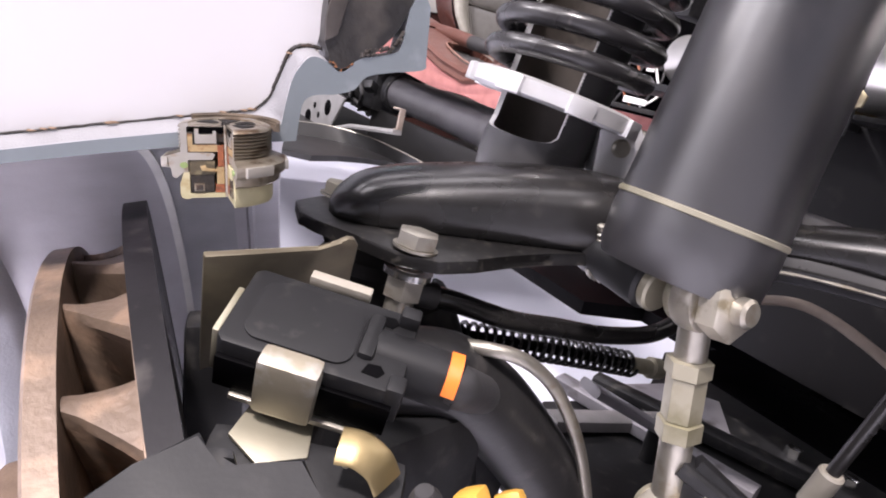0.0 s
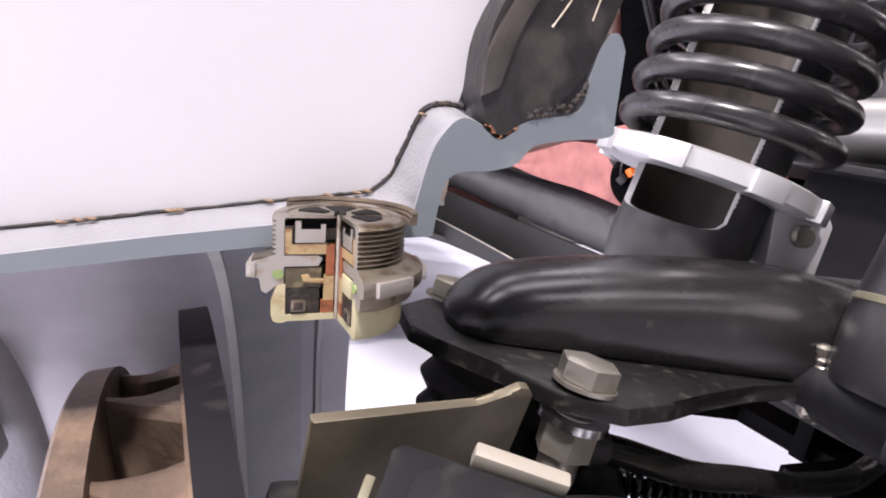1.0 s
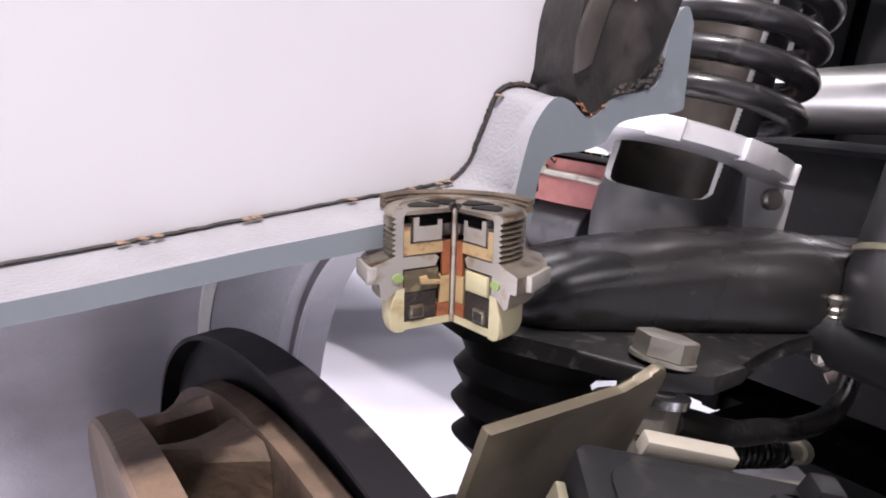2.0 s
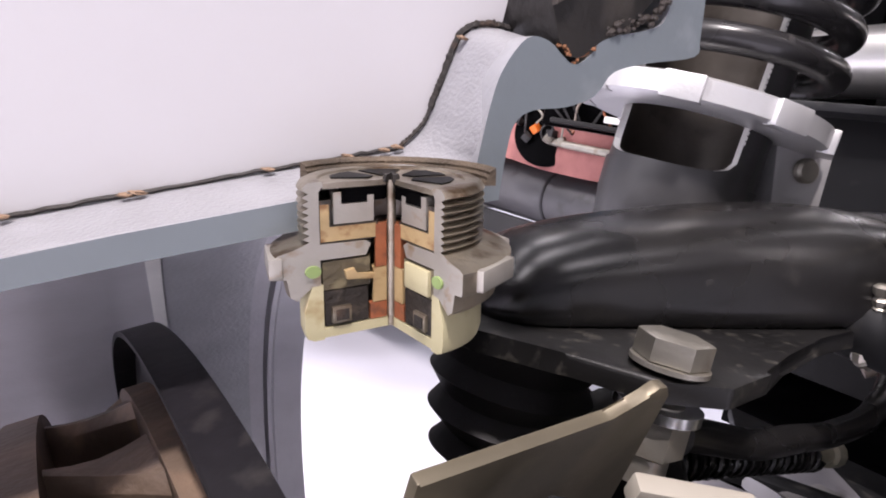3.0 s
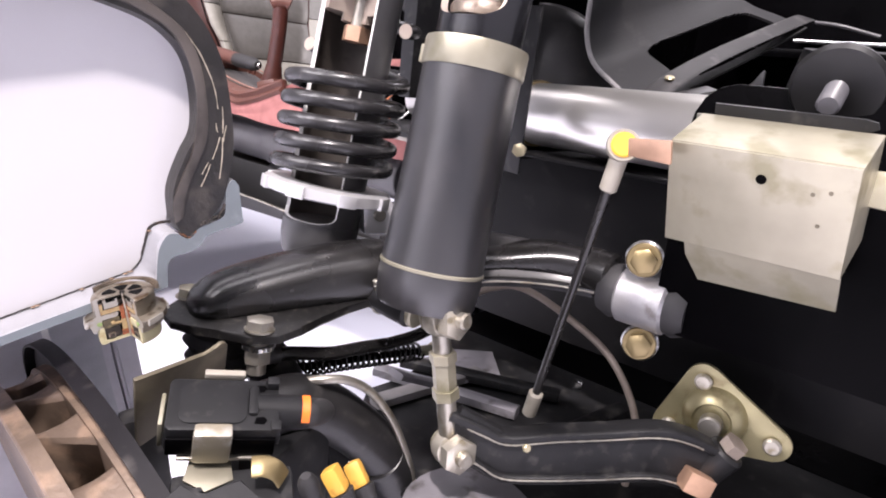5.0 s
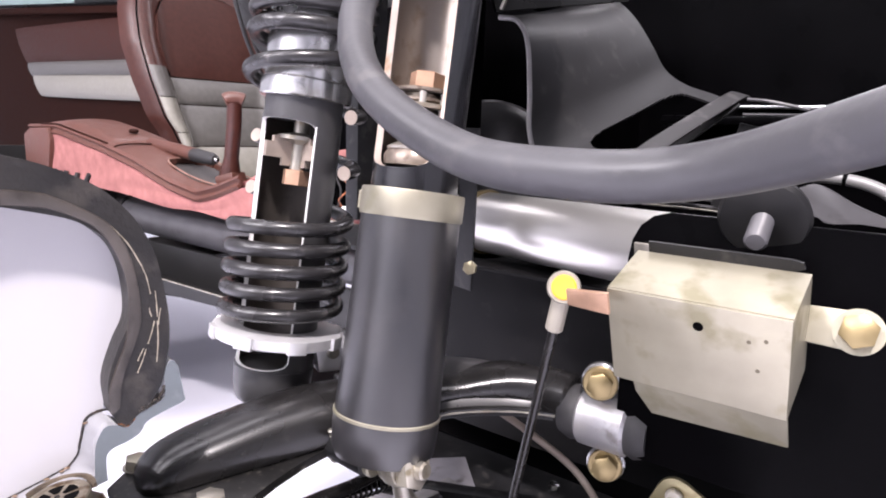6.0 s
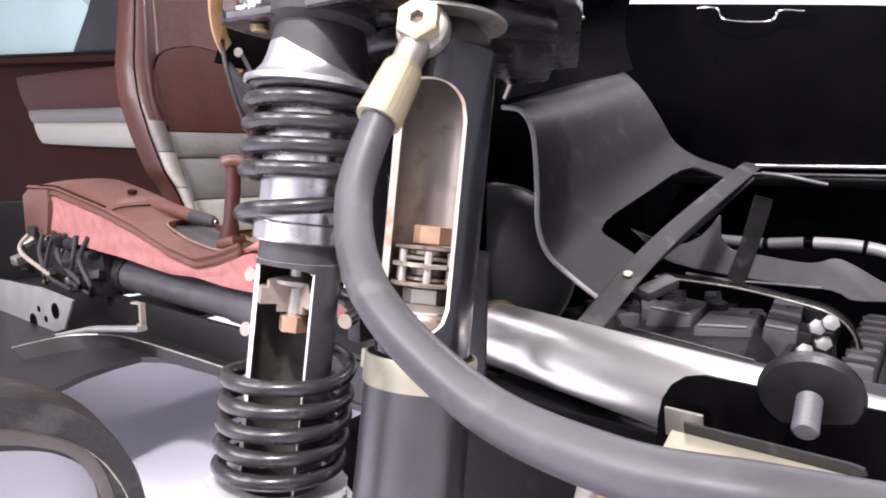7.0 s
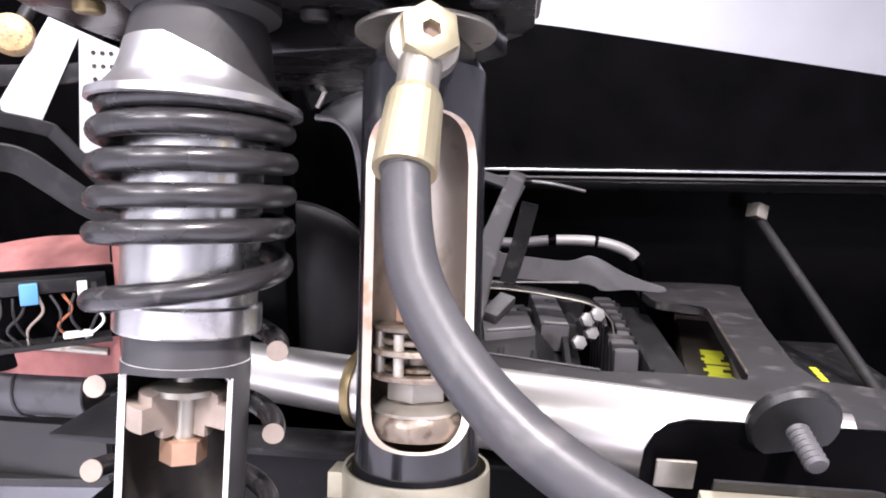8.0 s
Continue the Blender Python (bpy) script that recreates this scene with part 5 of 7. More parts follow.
black_hose = thing("hose", pose(0, 0, 0), "shiny black plastic hose below the wishbone", "hose")
hose_run = spline([(0.0, 0.005, 0.474), (0.020, 0.002, 0.472), (0.053, 0.0, 0.464), (0.080, 0.0, 0.4605), (0.115, 0.0, 0.456), (0.150, 0.0, 0.4575), (0.175, 0.004, 0.470), (0.19, 0.012, 0.49)], 10)
part("sheath", sweep(hose_run, 0.0044, 14), GLOSS_BLACK, black_hose)
part("end_sleeve", sweep(hose_run[:9], 0.0054, 14), RUBBER, black_hose, "dull rubber end sleeve")

# ---------------------------------------------------------------- stabiliser link
link_rod = thing("stabiliser_link", pose(0, 0, 0), "yellow zinc stabiliser link with hexagon nuts and two rod ends", "link rod")
e_top, e_low = Vector((0.0895, -0.0570, 0.4995)), Vector((0.1015, -0.0675, 0.4100))
st = Vector((0.0, -0.97, 0.17)).normalized()
down = (e_low - e_top).normalized()


def rod_end(c, axis, big):
    m = axes(c, axis, (0, 0, 1))
    eye = part("rod_end", lathe([(0.0, -0.0060), (0.0085, -0.0060), (0.0115, -0.0045), (0.0122, 0.0), (0.0115, 0.0045), (0.0085, 0.0060), (0.0, 0.0060)], seg=40, m=m), PLATED, link_rod, "plated rod end eye")
    part("nut", hexagon(0.0124 * big, 0.0066, 0.0158, m=m, chamfer=0.0012), PLATED, eye, "pale yellow plated nut")
    part("collar", rod(0.0090, 0.0058, 0.0072, m=m), GOLD, eye)
    part("stud", rod(0.0054 * big, 0.0150, 0.0215, 0.0012, m=m), STEEL_DULL, eye)
    part("back_collar", rod(0.0098, -0.0095, -0.0055, 0.001, m=m), ZINC, eye)


rod_end(e_top, st, 1.0)
rod_end(e_low, (-0.35, -0.93, 0.05), 1.0)
lm = axes(e_top, down, (1, 0, 0))
part("neck", rod(0.0060, 0.008, 0.030, m=lm), STEEL_DULL, link_rod)
part("upper_nut", hexagon(0.0088, 0.0230, 0.0300, m=lm), ZINC, link_rod)
part("body", hexagon(0.0076, 0.0300, 0.0480, m=lm), ZINC, link_rod)
part("lower_nut", hexagon(0.0088, 0.0480, 0.0560, m=lm), ZINC, link_rod)
part("shank", rod(0.0064, 0.0560, 0.0820, m=lm), STEEL_DULL, link_rod)

# lower arm with its yellow flange
low = thing("lower_arm", pose(0, 0, 0), "black forged lower arm with bright worn edges", "control arm")
ARM_LINE = [(0.1000, -0.0660, 0.4250), (0.1138, -0.0825, 0.4145), (0.1242, -0.0946, 0.4070), (0.1405, -0.1137, 0.4085), (0.1634, -0.1405, 0.4135), (0.1861, -0.1670, 0.4190), (0.2006, -0.1839, 0.4165), (0.2137, -0.1993, 0.4085)]
arm_line = spline(ARM_LINE, 8)
part("web", sweep(arm_line, 0.006, 16, flat=(0.0050, 0.0170)), SATIN_BLACK, low)
for name, dz, w in (("top_flange", 0.0100, 0.0082), ("bottom_flange", -0.0115, 0.0080)):
    line = [q + Vector((0, 0, dz + (0.0085 * min(1, k / 26) if dz > 0 else -0.003 * k / 48))) for k, q in enumerate(arm_line)]
    fl = part(name, sweep(line, 0.006, 16, flat=(w, 0.0034)), SATIN_BLACK, low)
    edge = [q + Vector((-0.0058, -0.0052, -0.0024 if dz > 0 else 0.0006)) for q in line[4:52]]
    part("worn_edge", sweep(edge, [0.0007 * (0.7 + 0.5 * abs(math.sin(1.7 * k))) for k in range(len(edge))], 6), STEEL_DULL, fl, "bright worn edge")
part("end_eye", rod(0.012, -0.012, 0.012, 0.002, m=axes((0.216, -0.200, 0.418), (0.1, -0.5, 0.86))), SATIN_BLACK, low)
part("end_bolt", hexagon(0.0085, 0.012, 0.020, m=axes((0.216, -0.200, 0.418), (0.1, -0.5, 0.86))), CUT_END, low, "pale beige bolt head")
part("rubber_pad", block(-0.007, 0.007, -0.009, 0.009, -0.007, 0.007, 0.001, m=pose(0.196, -0.196, 0.408, 20, 10, 40)), COPPER, low, "copper-brown pad")
part("rivet", rod(0.0025, 0, 0.003, 0.0005, m=axes((0.121, -0.112, 0.423), (-0.5, -0.8, 0.2))), BRASS, low)

f1, f2, f3 = Vector((0.238, -0.176, 0.459)), Vector((0.247, -0.2249, 0.4286)), Vector((0.236, -0.160, 0.4190))
fn = (f2 - f1).cross(f3 - f1).normalized()
fn = fn if fn.x < 0 else -fn
fc = (f1 + f2 + f3) / 3
fl_m = axes(fc, fn, f1 - fc)
inv = fl_m.inverted()
flange = thing("bearing_flange", fl_m, "yellow zinc three-bolt bearing flange", "flange")
rim = [(0.0255 * math.cos(radians(a)), 0.0255 * math.sin(radians(a))) for a in range(0, 360, 10)]
for f in (f1, f2, f3):
    q = inv @ f
    rim += [(q.x + 0.0120 * math.cos(radians(a)), q.y + 0.0120 * math.sin(radians(a))) for a in range(0, 360, 15)]


def hull(points):
    """The convex outline round some points."""
    points = sorted(points)
    chains = []
    for run in (points, points[::-1]):
        out = []
        for p in run:
            while len(out) > 1 and (out[-1][0] - out[-2][0]) * (p[1] - out[-2][1]) <= (out[-1][1] - out[-2][1]) * (p[0] - out[-2][0]):
                out.pop()
            out.append(p)
        chains += out[:-1]
    return chains


part("plate", slab(hull(rim), -0.004, 0, 0.0012), FLANGE_GOLD, flange)
part("cone", lathe([(0, 0), (0.0215, 0), (0.0205, 0.004), (0.0175, 0.0085), (0.0130, 0.0105), (0.0115, 0.0085), (0.0085, 0.0085), (0, 0.0085)]), FLANGE_GOLD, flange)
part("hub", rod(0.0075, 0.010, 0.020, 0.001), STEEL_DULL, flange)
for f in (f1, f2, f3):
    part("bolt", rod(0.0058, 0, 0.005, 0.0015, m=Matrix.Translation(inv @ f)), PLATED, flange)

# ---------------------------------------------------------------- wishbone bush with its two bolts
bush = thing("pivot_bush", axes((0.205, -0.138, 0.513), (0, -1, 0), (0, 0, 1)), "silver clamped pivot bush with black rubber ends", "bush")
part("clamp", rod(0.0195, -0.017, 0.017, 0.002, seg=64), BUSH_ALU, bush, "silver-grey clamp shell")
part("rubber", lathe([(0, 0.0165), (0.0175, 0.0165), (0.019, 0.022), (0.016, 0.030), (0, 0.030)]), RUBBER, bush)
part("rubber", lathe([(0, -0.030), (0.016, -0.030), (0.019, -0.022), (0.0175, -0.0165), (0, -0.0165)]), RUBBER, bush)
for p in (Vector((0.189, -0.137, 0.542)), Vector((0.198, -0.141, 0.483))):
    q = axes((0.205, -0.138, 0.513), (0, -1, 0), (0, 0, 1)).inverted()
    d = Vector((-0.93, -0.30, 0.10))
    part("lug", rod(0.0125, -0.016, -0.006, 0.002, m=q @ axes(p, d)), ALU, bush)
    b = part("bolt", hexagon(0.0084, -0.004, 0.0035, m=q @ axes(p, d), chamfer=0.0014), GOLD, bush, "gold chromated bolt head")
    part("washer", rod(0.0112, -0.006, -0.0035, 0.0008, m=q @ axes(p, d)), GOLD, b)

# ---------------------------------------------------------------- level sensor under its plated cover
BOX = axes((0.1165, -0.1665, 0.6230), (0.35, 0, -0.937), (0, -1, 0))  # x: along the cover, z: down its front, y: towards the eye
cover = thing("sensor_cover", BOX, "folded yellow zinc sheet cover over the level sensor", "cover")
w, hgt, dep = 0.083, 0.055, 0.041
bm = block(0, w, -0.0015, 0.0, 0, hgt, 0.0006)
part("front", bm, ZINC, cover)
part("top", block(0.0, w, -dep, -0.0016, -0.0002, 0.0013, 0.0005), ZINC, cover)
part("side", block(w - 0.0014, w, -dep, -0.0016, 0.0014, hgt, 0.0005), ZINC, cover)
part("side", block(0, 0.0014, -dep, -0.0016, 0.0014, hgt, 0.0005), ZINC, cover)
part("bottom", block(0.002, w - 0.002, -dep, -0.0016, hgt - 0.0014, hgt, 0.0005), ZINC, cover)
part("lower_flap", slab([(0.010, 0), (w, 0), (w, 0.024), (0.016, 0.028), (0.010, 0.010)], 0.0, 0.0013, m=Matrix.Translation((0, -0.0014, hgt)) @ Matrix.Rotation(radians(106), 4, "X")), ZINC, cover, "folded lower flap")
part("rear_flange", slab([(0.006, 0.001), (0.074, 0.001), (0.080, -0.002), (0.079, -0.005), (0.074, -0.006), (0.006, -0.006)], 0.0, 0.0014, m=Matrix.Translation((0, -dep - 0.0016, 0)) @ Matrix(((1, 0, 0, 0), (0, 0, 1, 0), (0, 1, 0, 0), (0, 0, 0, 1)))), SATIN_BLACK, cover, "black upright flange behind the cover")
# A thin near-black disc paints the dark inside the hole.
part("hole", rod(0.0024, 0, 0.0003, seg=20, m=axes((0.044, 0.0, 0.0120), (0, 1, 0))), DEEP_BLACK, cover)
for x, z in ((0.066, 0.015), (0.073, 0.013), (0.070, 0.030)):
    part("spot", rod(0.0010, 0, 0.0002, seg=12, m=axes((x, 0.0, z), (0, 1, 0))), OLIVE, cover)
EAR = BOX.inverted() @ axes((0.164, -0.270, 0.612), (-0.93, -0.05, 0.3), (0, -1, 0))
part("ear", slab([(-0.030, -0.0085), (0.002, -0.0095), (0.0085, -0.0065), (0.0112, 0.0), (0.0085, 0.0065), (0.002, 0.0095), (-0.030, 0.0085)], -0.002, 0, 0.0004, m=EAR), ZINC, cover)
part("ear_bolt", hexagon(0.0084, 0.0012, 0.0085, m=BOX.inverted() @ axes((0.164, -0.270, 0.612), (-0.93, -0.05, 0.3))), GOLD, cover, "gold chromated bolt")
part("ear_washer", rod(0.0108, 0, 0.0012, m=BOX.inverted() @ axes((0.164, -0.270, 0.612), (-0.93, -0.05, 0.3))), ZINC, cover)
part("lever", slab([(-0.016, -0.001), (0.006, -0.003), (0.006, 0.009), (-0.016, 0.008)], -0.012, -0.010, 0.0004, m=pose(0, 0, -0.002, 90, 0, 0)), COPPER, cover, "copper-coloured sensor lever")

ball = thing("ball_link", pose(0, 0, 0), "thin black link rod with grey plastic ball sockets and yellow cap", "link rod")
b0, b1 = Vector((0.1295, -0.1370, 0.6160)), Vector((0.156, -0.092, 0.430))
bd = Vector((-0.85, -0.45, 0.25))
part("socket", lathe([(0, -0.006), (0.0085, -0.006), (0.0092, 0.0), (0.0085, 0.003), (0, 0.003)], m=axes(b0, bd)), PALE, ball, "pale grey plastic socket")
part("cap", rod(0.0068, 0.0028, 0.0045, 0.001, m=axes(b0, bd)), YELLOW, ball, "yellow cap")
dirn = (b1 - b0).normalized()
part("sleeve", rod(0.0050, 0.006, 0.027, 0.001, m=axes(b0, dirn)), PALE, ball, "pale grey plastic sleeve")
part("rod", rod(0.0028, 0.026, (b1 - b0).length - 0.012, m=axes(b0, dirn)), GLOSS_BLACK, ball)
part("lower_sleeve", rod(0.0050, (b1 - b0).length - 0.014, (b1 - b0).length + 0.006, 0.001, m=axes(b0, dirn)), PALE, ball, "pale grey plastic sleeve")
single("wire", sweep(spline([(0.20, 0.02, 0.46), (0.215, -0.004, 0.478), (0.226, -0.03, 0.484), (0.222, -0.078, 0.474), (0.226, -0.115, 0.452), (0.232, -0.138, 0.41), (0.23, -0.14, 0.36)], 10), 0.0028, 10), CUT_END, pose(0, 0, 0), "beige brake line curving down behind the link", "pipe")

# ---------------------------------------------------------------- silver cross tube and chassis rail
t_a, t_b = Vector((0.219, -0.262, 0.6240)), Vector((0.3065, 0.034, 0.6170))
td = (t_b - t_a).normalized()
ct = thing("chassis_tube", axes(t_a, td, (0, 0, 1)), "bright polished steel tube with a clamp ring", "tube")
tl = (t_b - t_a).length
part("tube", pipe(0.0270, 0.0240, 0, tl, seg=80), POLISHED, ct)
part("clamp_ring", lathe([(0.0265, tl - 0.006), (0.0290, tl - 0.006), (0.0295, tl - 0.003), (0.0290, tl + 0.001), (0.0265, tl + 0.001)]), GOLD, ct, "gold chromated clamp ring")
part("inner_tube", rod(0.0220, tl - 0.01, tl + 0.20, 0.002), POLISHED, ct)
rail = thing("chassis_rail", pose(0, 0, 0), "black painted box section chassis rail", "chassis rail")
part("web", block(0.300, 0.372, -0.55, 0.16, 0.420, 0.583, 0.004), RAIL_GREY, rail)
part("lip", block(0.262, 0.300, -0.30, 0.022, 0.5830, 0.5860, 0.001), RAIL_GREY, rail)
# Added shelf that keeps the floor's reflection off the tube's underside.
part("ledge", block(0.268, 0.420, 0.024, 0.260, 0.5780, 0.5830, 0.001), SATIN_BLACK, rail)
part("strap", block(-0.011, 0.011, -0.0018, 0.0, -0.058, 0.070, 0.0008, m=axes((0.236, 0.005, 0.630), (0.02, 0, 1), (0.3, 1, 0))), SATIN_BLACK, rail)
part("tab", block(-0.010, 0.010, -0.0010, 0.0010, -0.009, 0.009, 0.0008, m=axes((0.187, -0.163, 0.628), (-0.3, 0, 1), (0, 1, 0))), STEEL_DULL, rail, "small dull steel tab")
part("strap_bolt", hexagon(0.0058, 0, 0.004, m=axes((0.233, -0.004, 0.591), (-0.95, -0.25, 0.1))), BRASS, rail, "small brass bolt head")
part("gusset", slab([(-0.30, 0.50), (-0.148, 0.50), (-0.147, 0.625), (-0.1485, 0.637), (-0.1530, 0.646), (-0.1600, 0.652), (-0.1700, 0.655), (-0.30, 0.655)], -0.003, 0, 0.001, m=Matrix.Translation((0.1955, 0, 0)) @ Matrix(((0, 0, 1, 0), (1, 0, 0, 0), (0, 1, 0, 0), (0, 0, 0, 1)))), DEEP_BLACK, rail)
pad = thing("rubber_buffer", axes((0.1880, -0.2195, 0.6565), (-0.93, -0.08, -0.36)), "round black rubber buffer on a threaded stud", "buffer")
part("disc", lathe([(0, -0.018), (0.008, -0.018), (0.009, -0.010), (0.018, -0.009), (0.0222, -0.006), (0.0230, -0.002), (0.0212, 0.001), (0.006, 0.0015), (0, 0.0015)]), DARK_RUBBER, pad)
bm = bmesh.new()
for k in range(7):
    z = 0.001 + k * 0.0034
    lathe([(0, z), (0.0044, z), (0.0058, z + 0.0017), (0.0044, z + 0.0034), (0, z + 0.0034)], seg=16, bm=bm)
part("stud", bm, FRAME_GREY, pad, "dull threaded stud")

# ---------------------------------------------------------------- strut tower plate
tower = thing("strut_tower", pose(0, 0, 0), "black painted strut tower plate with a worn bright edge", "strut tower")
TP = [(0.104, 0.112), (0.109, 0.080), (0.111, 0.045), (0.111, -0.019), (0.109, -0.0725), (0.111, -0.080), (0.118, -0.086), (0.203, -0.085), (0.225, -0.078), (0.300, -0.04), (0.44, 0.03), (0.44, 0.18), (0.30, 0.17), (0.140, 0.138), (0.112, 0.126)]
part("plate", slab(TP, 0.852, 0.860, 0.0022), GLOSS_BLACK, tower)
worn = random.Random(3)
for a, b in ((0.100, 0.083), (0.070, 0.030), (0.022, -0.072)):
    n = 24
    pts = [(np.interp(a + (b - a) * q / n, [-0.0725, -0.019, 0.045, 0.08, 0.112], [0.1088, 0.1108, 0.1108, 0.1088, 0.104]) + 0.0008, a + (b - a) * q / n, 0.8592 + worn.uniform(-0.0004, 0.0004)) for q in range(n + 1)]
    part("worn_edge", sweep(pts, [0.0012 * worn.uniform(0.4, 1.3) for q in range(n + 1)], 6), STEEL, tower, "chipped bright edge")
# Grey band puts the edge's sheen into colour, along with its wear.
part("front_edge_sheen", sweep([(float(np.interp(y, [-0.0725, -0.019, 0.045, 0.08, 0.112], [0.1088, 0.1108, 0.1108, 0.1088, 0.104])) + 0.0008, y, 0.8558) for y in np.linspace(0.108, -0.070, 30)], 0.0014, 8, flat=(0.0012, 0.0022), wide=(1, 0, 0)), FRAME_GREY, tower, "rubbed grey front edge with its sheen as colour")
part("side_edge", sweep([(0.120, -0.0862, 0.8575), (0.16, -0.0862, 0.8575), (0.20, -0.0855, 0.8575)], 0.0016, 6), STEEL_DULL, tower, "worn bright side edge")
part("skirt", slab([(0.150, -0.066), (0.205, -0.072), (0.30, -0.02), (0.42, 0.05), (0.42, 0.16), (0.20, 0.12), (0.165, 0.0)], 0.838, 0.852, 0.005), GLOSS_BLACK, tower)
for x, y in ((0.122, 0.098), (0.148, 0.010), (0.124, -0.066)):
    part("nut", hexagon(0.0085, 0.860, 0.869, m=pose(x, y, 0)), ALU, tower)
    part("nut_stud", rod(0.0045, 0.869, 0.875, 0.001, m=pose(x, y, 0)), ALU, tower)
    part("under_bolt", rod(0.0062, 0.847, 0.852, 0.001, m=pose(x, y, 0)), GOLD if y > 0.05 else SATIN_BLACK, tower)
part("cup", lathe([(0, 0.860), (0.034, 0.860), (0.032, 0.870), (0.02, 0.880), (0, 0.880)], m=pose(0.142, 0.056, 0)), RUBBER, tower, "black rubber cup")
part("leg", block(0.205, 0.240, 0.095, 0.110, 0.62, 0.852, 0.003), SATIN_BLACK, tower)
# Added leg; its near-black colour fills the dark gap beside the sheet.
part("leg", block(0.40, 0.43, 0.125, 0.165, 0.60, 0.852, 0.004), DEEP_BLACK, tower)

# ---------------------------------------------------------------- pressed sheet of the front compartment


def sheet(name, fn, nu, nv, thick, mats, parent, skip=lambda u, v: False, label=""):
    """A pressed sheet over (u, v) in 0..1 with holes where skip says so, given its thickness."""
    bm = bmesh.new()
    vs = [[bm.verts.new(fn(i / nu, j / nv)) for j in range(nv + 1)] for i in range(nu + 1)]
    for i in range(nu):
        for j in range(nv):
            if not skip((i + 0.5) / nu, (j + 0.5) / nv):
                bm.faces.new((vs[i][j], vs[i + 1][j], vs[i + 1][j + 1], vs[i][j + 1]))
    bmesh.ops.delete(bm, geom=[v for v in bm.verts if not v.link_faces], context="VERTS")
    bmesh.ops.recalc_face_normals(bm, faces=bm.faces)
    bmesh.ops.solidify(bm, geom=bm.faces[:], thickness=thick)
    return part(name, bm, mats, parent, label, angle=50)


NEAR = spline([(0.42, 0.102, 0.817), (0.42, 0.080, 0.812), (0.42, 0.066, 0.790), (0.42, 0.060, 0.738), (0.42, 0.058, 0.700), (0.42, 0.046, 0.671), (0.42, 0.018, 0.650), (0.42, -0.015, 0.630)], 6)
FAR = spline([(0.70, 0.105, 0.888), (0.70, 0.090, 0.878), (0.70, 0.066, 0.856), (0.70, 0.040, 0.820), (0.70, 0.018, 0.786), (0.70, -0.010, 0.767), (0.70, -0.045, 0.755), (0.70, -0.080, 0.742)], 6)


def compartment(u, v):
    k = min(int(v * (len(NEAR) - 1)), len(NEAR) - 2)
    w = v * (len(NEAR) - 1) - k
    p = NEAR[k].lerp(NEAR[k + 1], w).lerp(FAR[k].lerp(FAR[k + 1], w), u)
    return p + Vector((0, 0.010 * math.sin(math.pi * u) * (1 - v), -0.004 * math.sin(math.pi * u)))


def tank_hole(u, v):
    du, dv = abs(u - 0.60) / 0.33, abs(v - 0.845) / 0.125
    return du ** 5 + dv ** 5 < 1


tray = thing("compartment_floor", pose(0, 0, 0), "dark grey pressed sheet of the front compartment with a cut-out", "body panel")
sheet("pressing", compartment, 150, 150, 0.003, SHEET_GREY, tray, tank_hole)
part("rolled_edge", sweep(NEAR, 0.0026, 8), EDGE_GREY, tray, "lighter worn sheet edge")
part("upper_pressing", sweep(spline([(0.42, 0.10, 0.825), (0.42, 0.085, 0.850), (0.44, 0.06, 0.885), (0.47, 0.04, 0.905)], 8), 0.002, 12, flat=(0.002, 0.002)), STEEL_DULL, tray)
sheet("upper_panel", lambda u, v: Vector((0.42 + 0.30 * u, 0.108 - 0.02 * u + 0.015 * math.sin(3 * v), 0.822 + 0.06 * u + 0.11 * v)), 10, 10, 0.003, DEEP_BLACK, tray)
shell = thing("inner_shell", axes((0.455, 0.140, 0.640), (-0.9, -0.42, 0.05)), "dark grey rounded inner wing shell", "body panel")
part("dome", lathe([(0, 0.030), (0.045, 0.026), (0.075, 0.012), (0.092, -0.010), (0.096, -0.040), (0.093, -0.040), (0.088, -0.010), (0.072, 0.009), (0.044, 0.022), (0, 0.026)], seg=48), STONE_GREY, shell)
part("rolled_rim", lathe([(0.0945, -0.044), (0.0985, -0.043), (0.0985, -0.037), (0.0955, -0.036)], seg=48), EDGE_GREY, shell, "lighter rolled rim")
strap_m = spline([(0.330, -0.022, 0.604), (0.372, -0.032, 0.632), (0.418, -0.040, 0.659), (0.52, -0.047, 0.694), (0.70, -0.068, 0.750), (0.74, -0.070, 0.757)], 10)
strap = thing("retaining_strap", pose(0, 0, 0), "flat dark grey metal retaining strap with one brass screw", "strap")
part("band", sweep(strap_m, 0.01, 12, flat=(0.0110, 0.0008), wide=(-0.1, 0.97, 0.2)), DECK_GREY, strap)
part("screw", rod(0.0048, 0, 0.003, 0.001, m=axes((0.416, -0.039, 0.660), (-0.3, -0.1, 0.95))), BRASS, strap, "brass screw head")
part("latch", sweep(spline([(0.70, -0.088, 0.748), (0.70, -0.115, 0.745), (0.71, -0.155, 0.736)], 6), 0.004, 8, flat=(0.006, 0.002)), FRAME_GREY, strap)
part("spacer", block(-0.020, 0.020, -0.008, 0.008, -0.005, 0.005, 0.002, m=axes((0.436, -0.060, 0.648), (-0.3, -0.1, 0.95), (0.85, -0.4, 0.3))), STONE_GREY, strap, "small grey spacer block")
INNER = Matrix.Translation((0.0248, 0.0394, -0.1340)) @ Matrix.Scale(1.17, 4)
frm = thing("support_frame", INNER, "dark grey pressed support frame over the axle drive", "frame")
FACE = Matrix.Translation((0.61, 0, 0)) @ Matrix(((0, 0, 1, 0), (1, 0, 0, 0), (0, 1, 0, 0), (0, 0, 0, 1)))
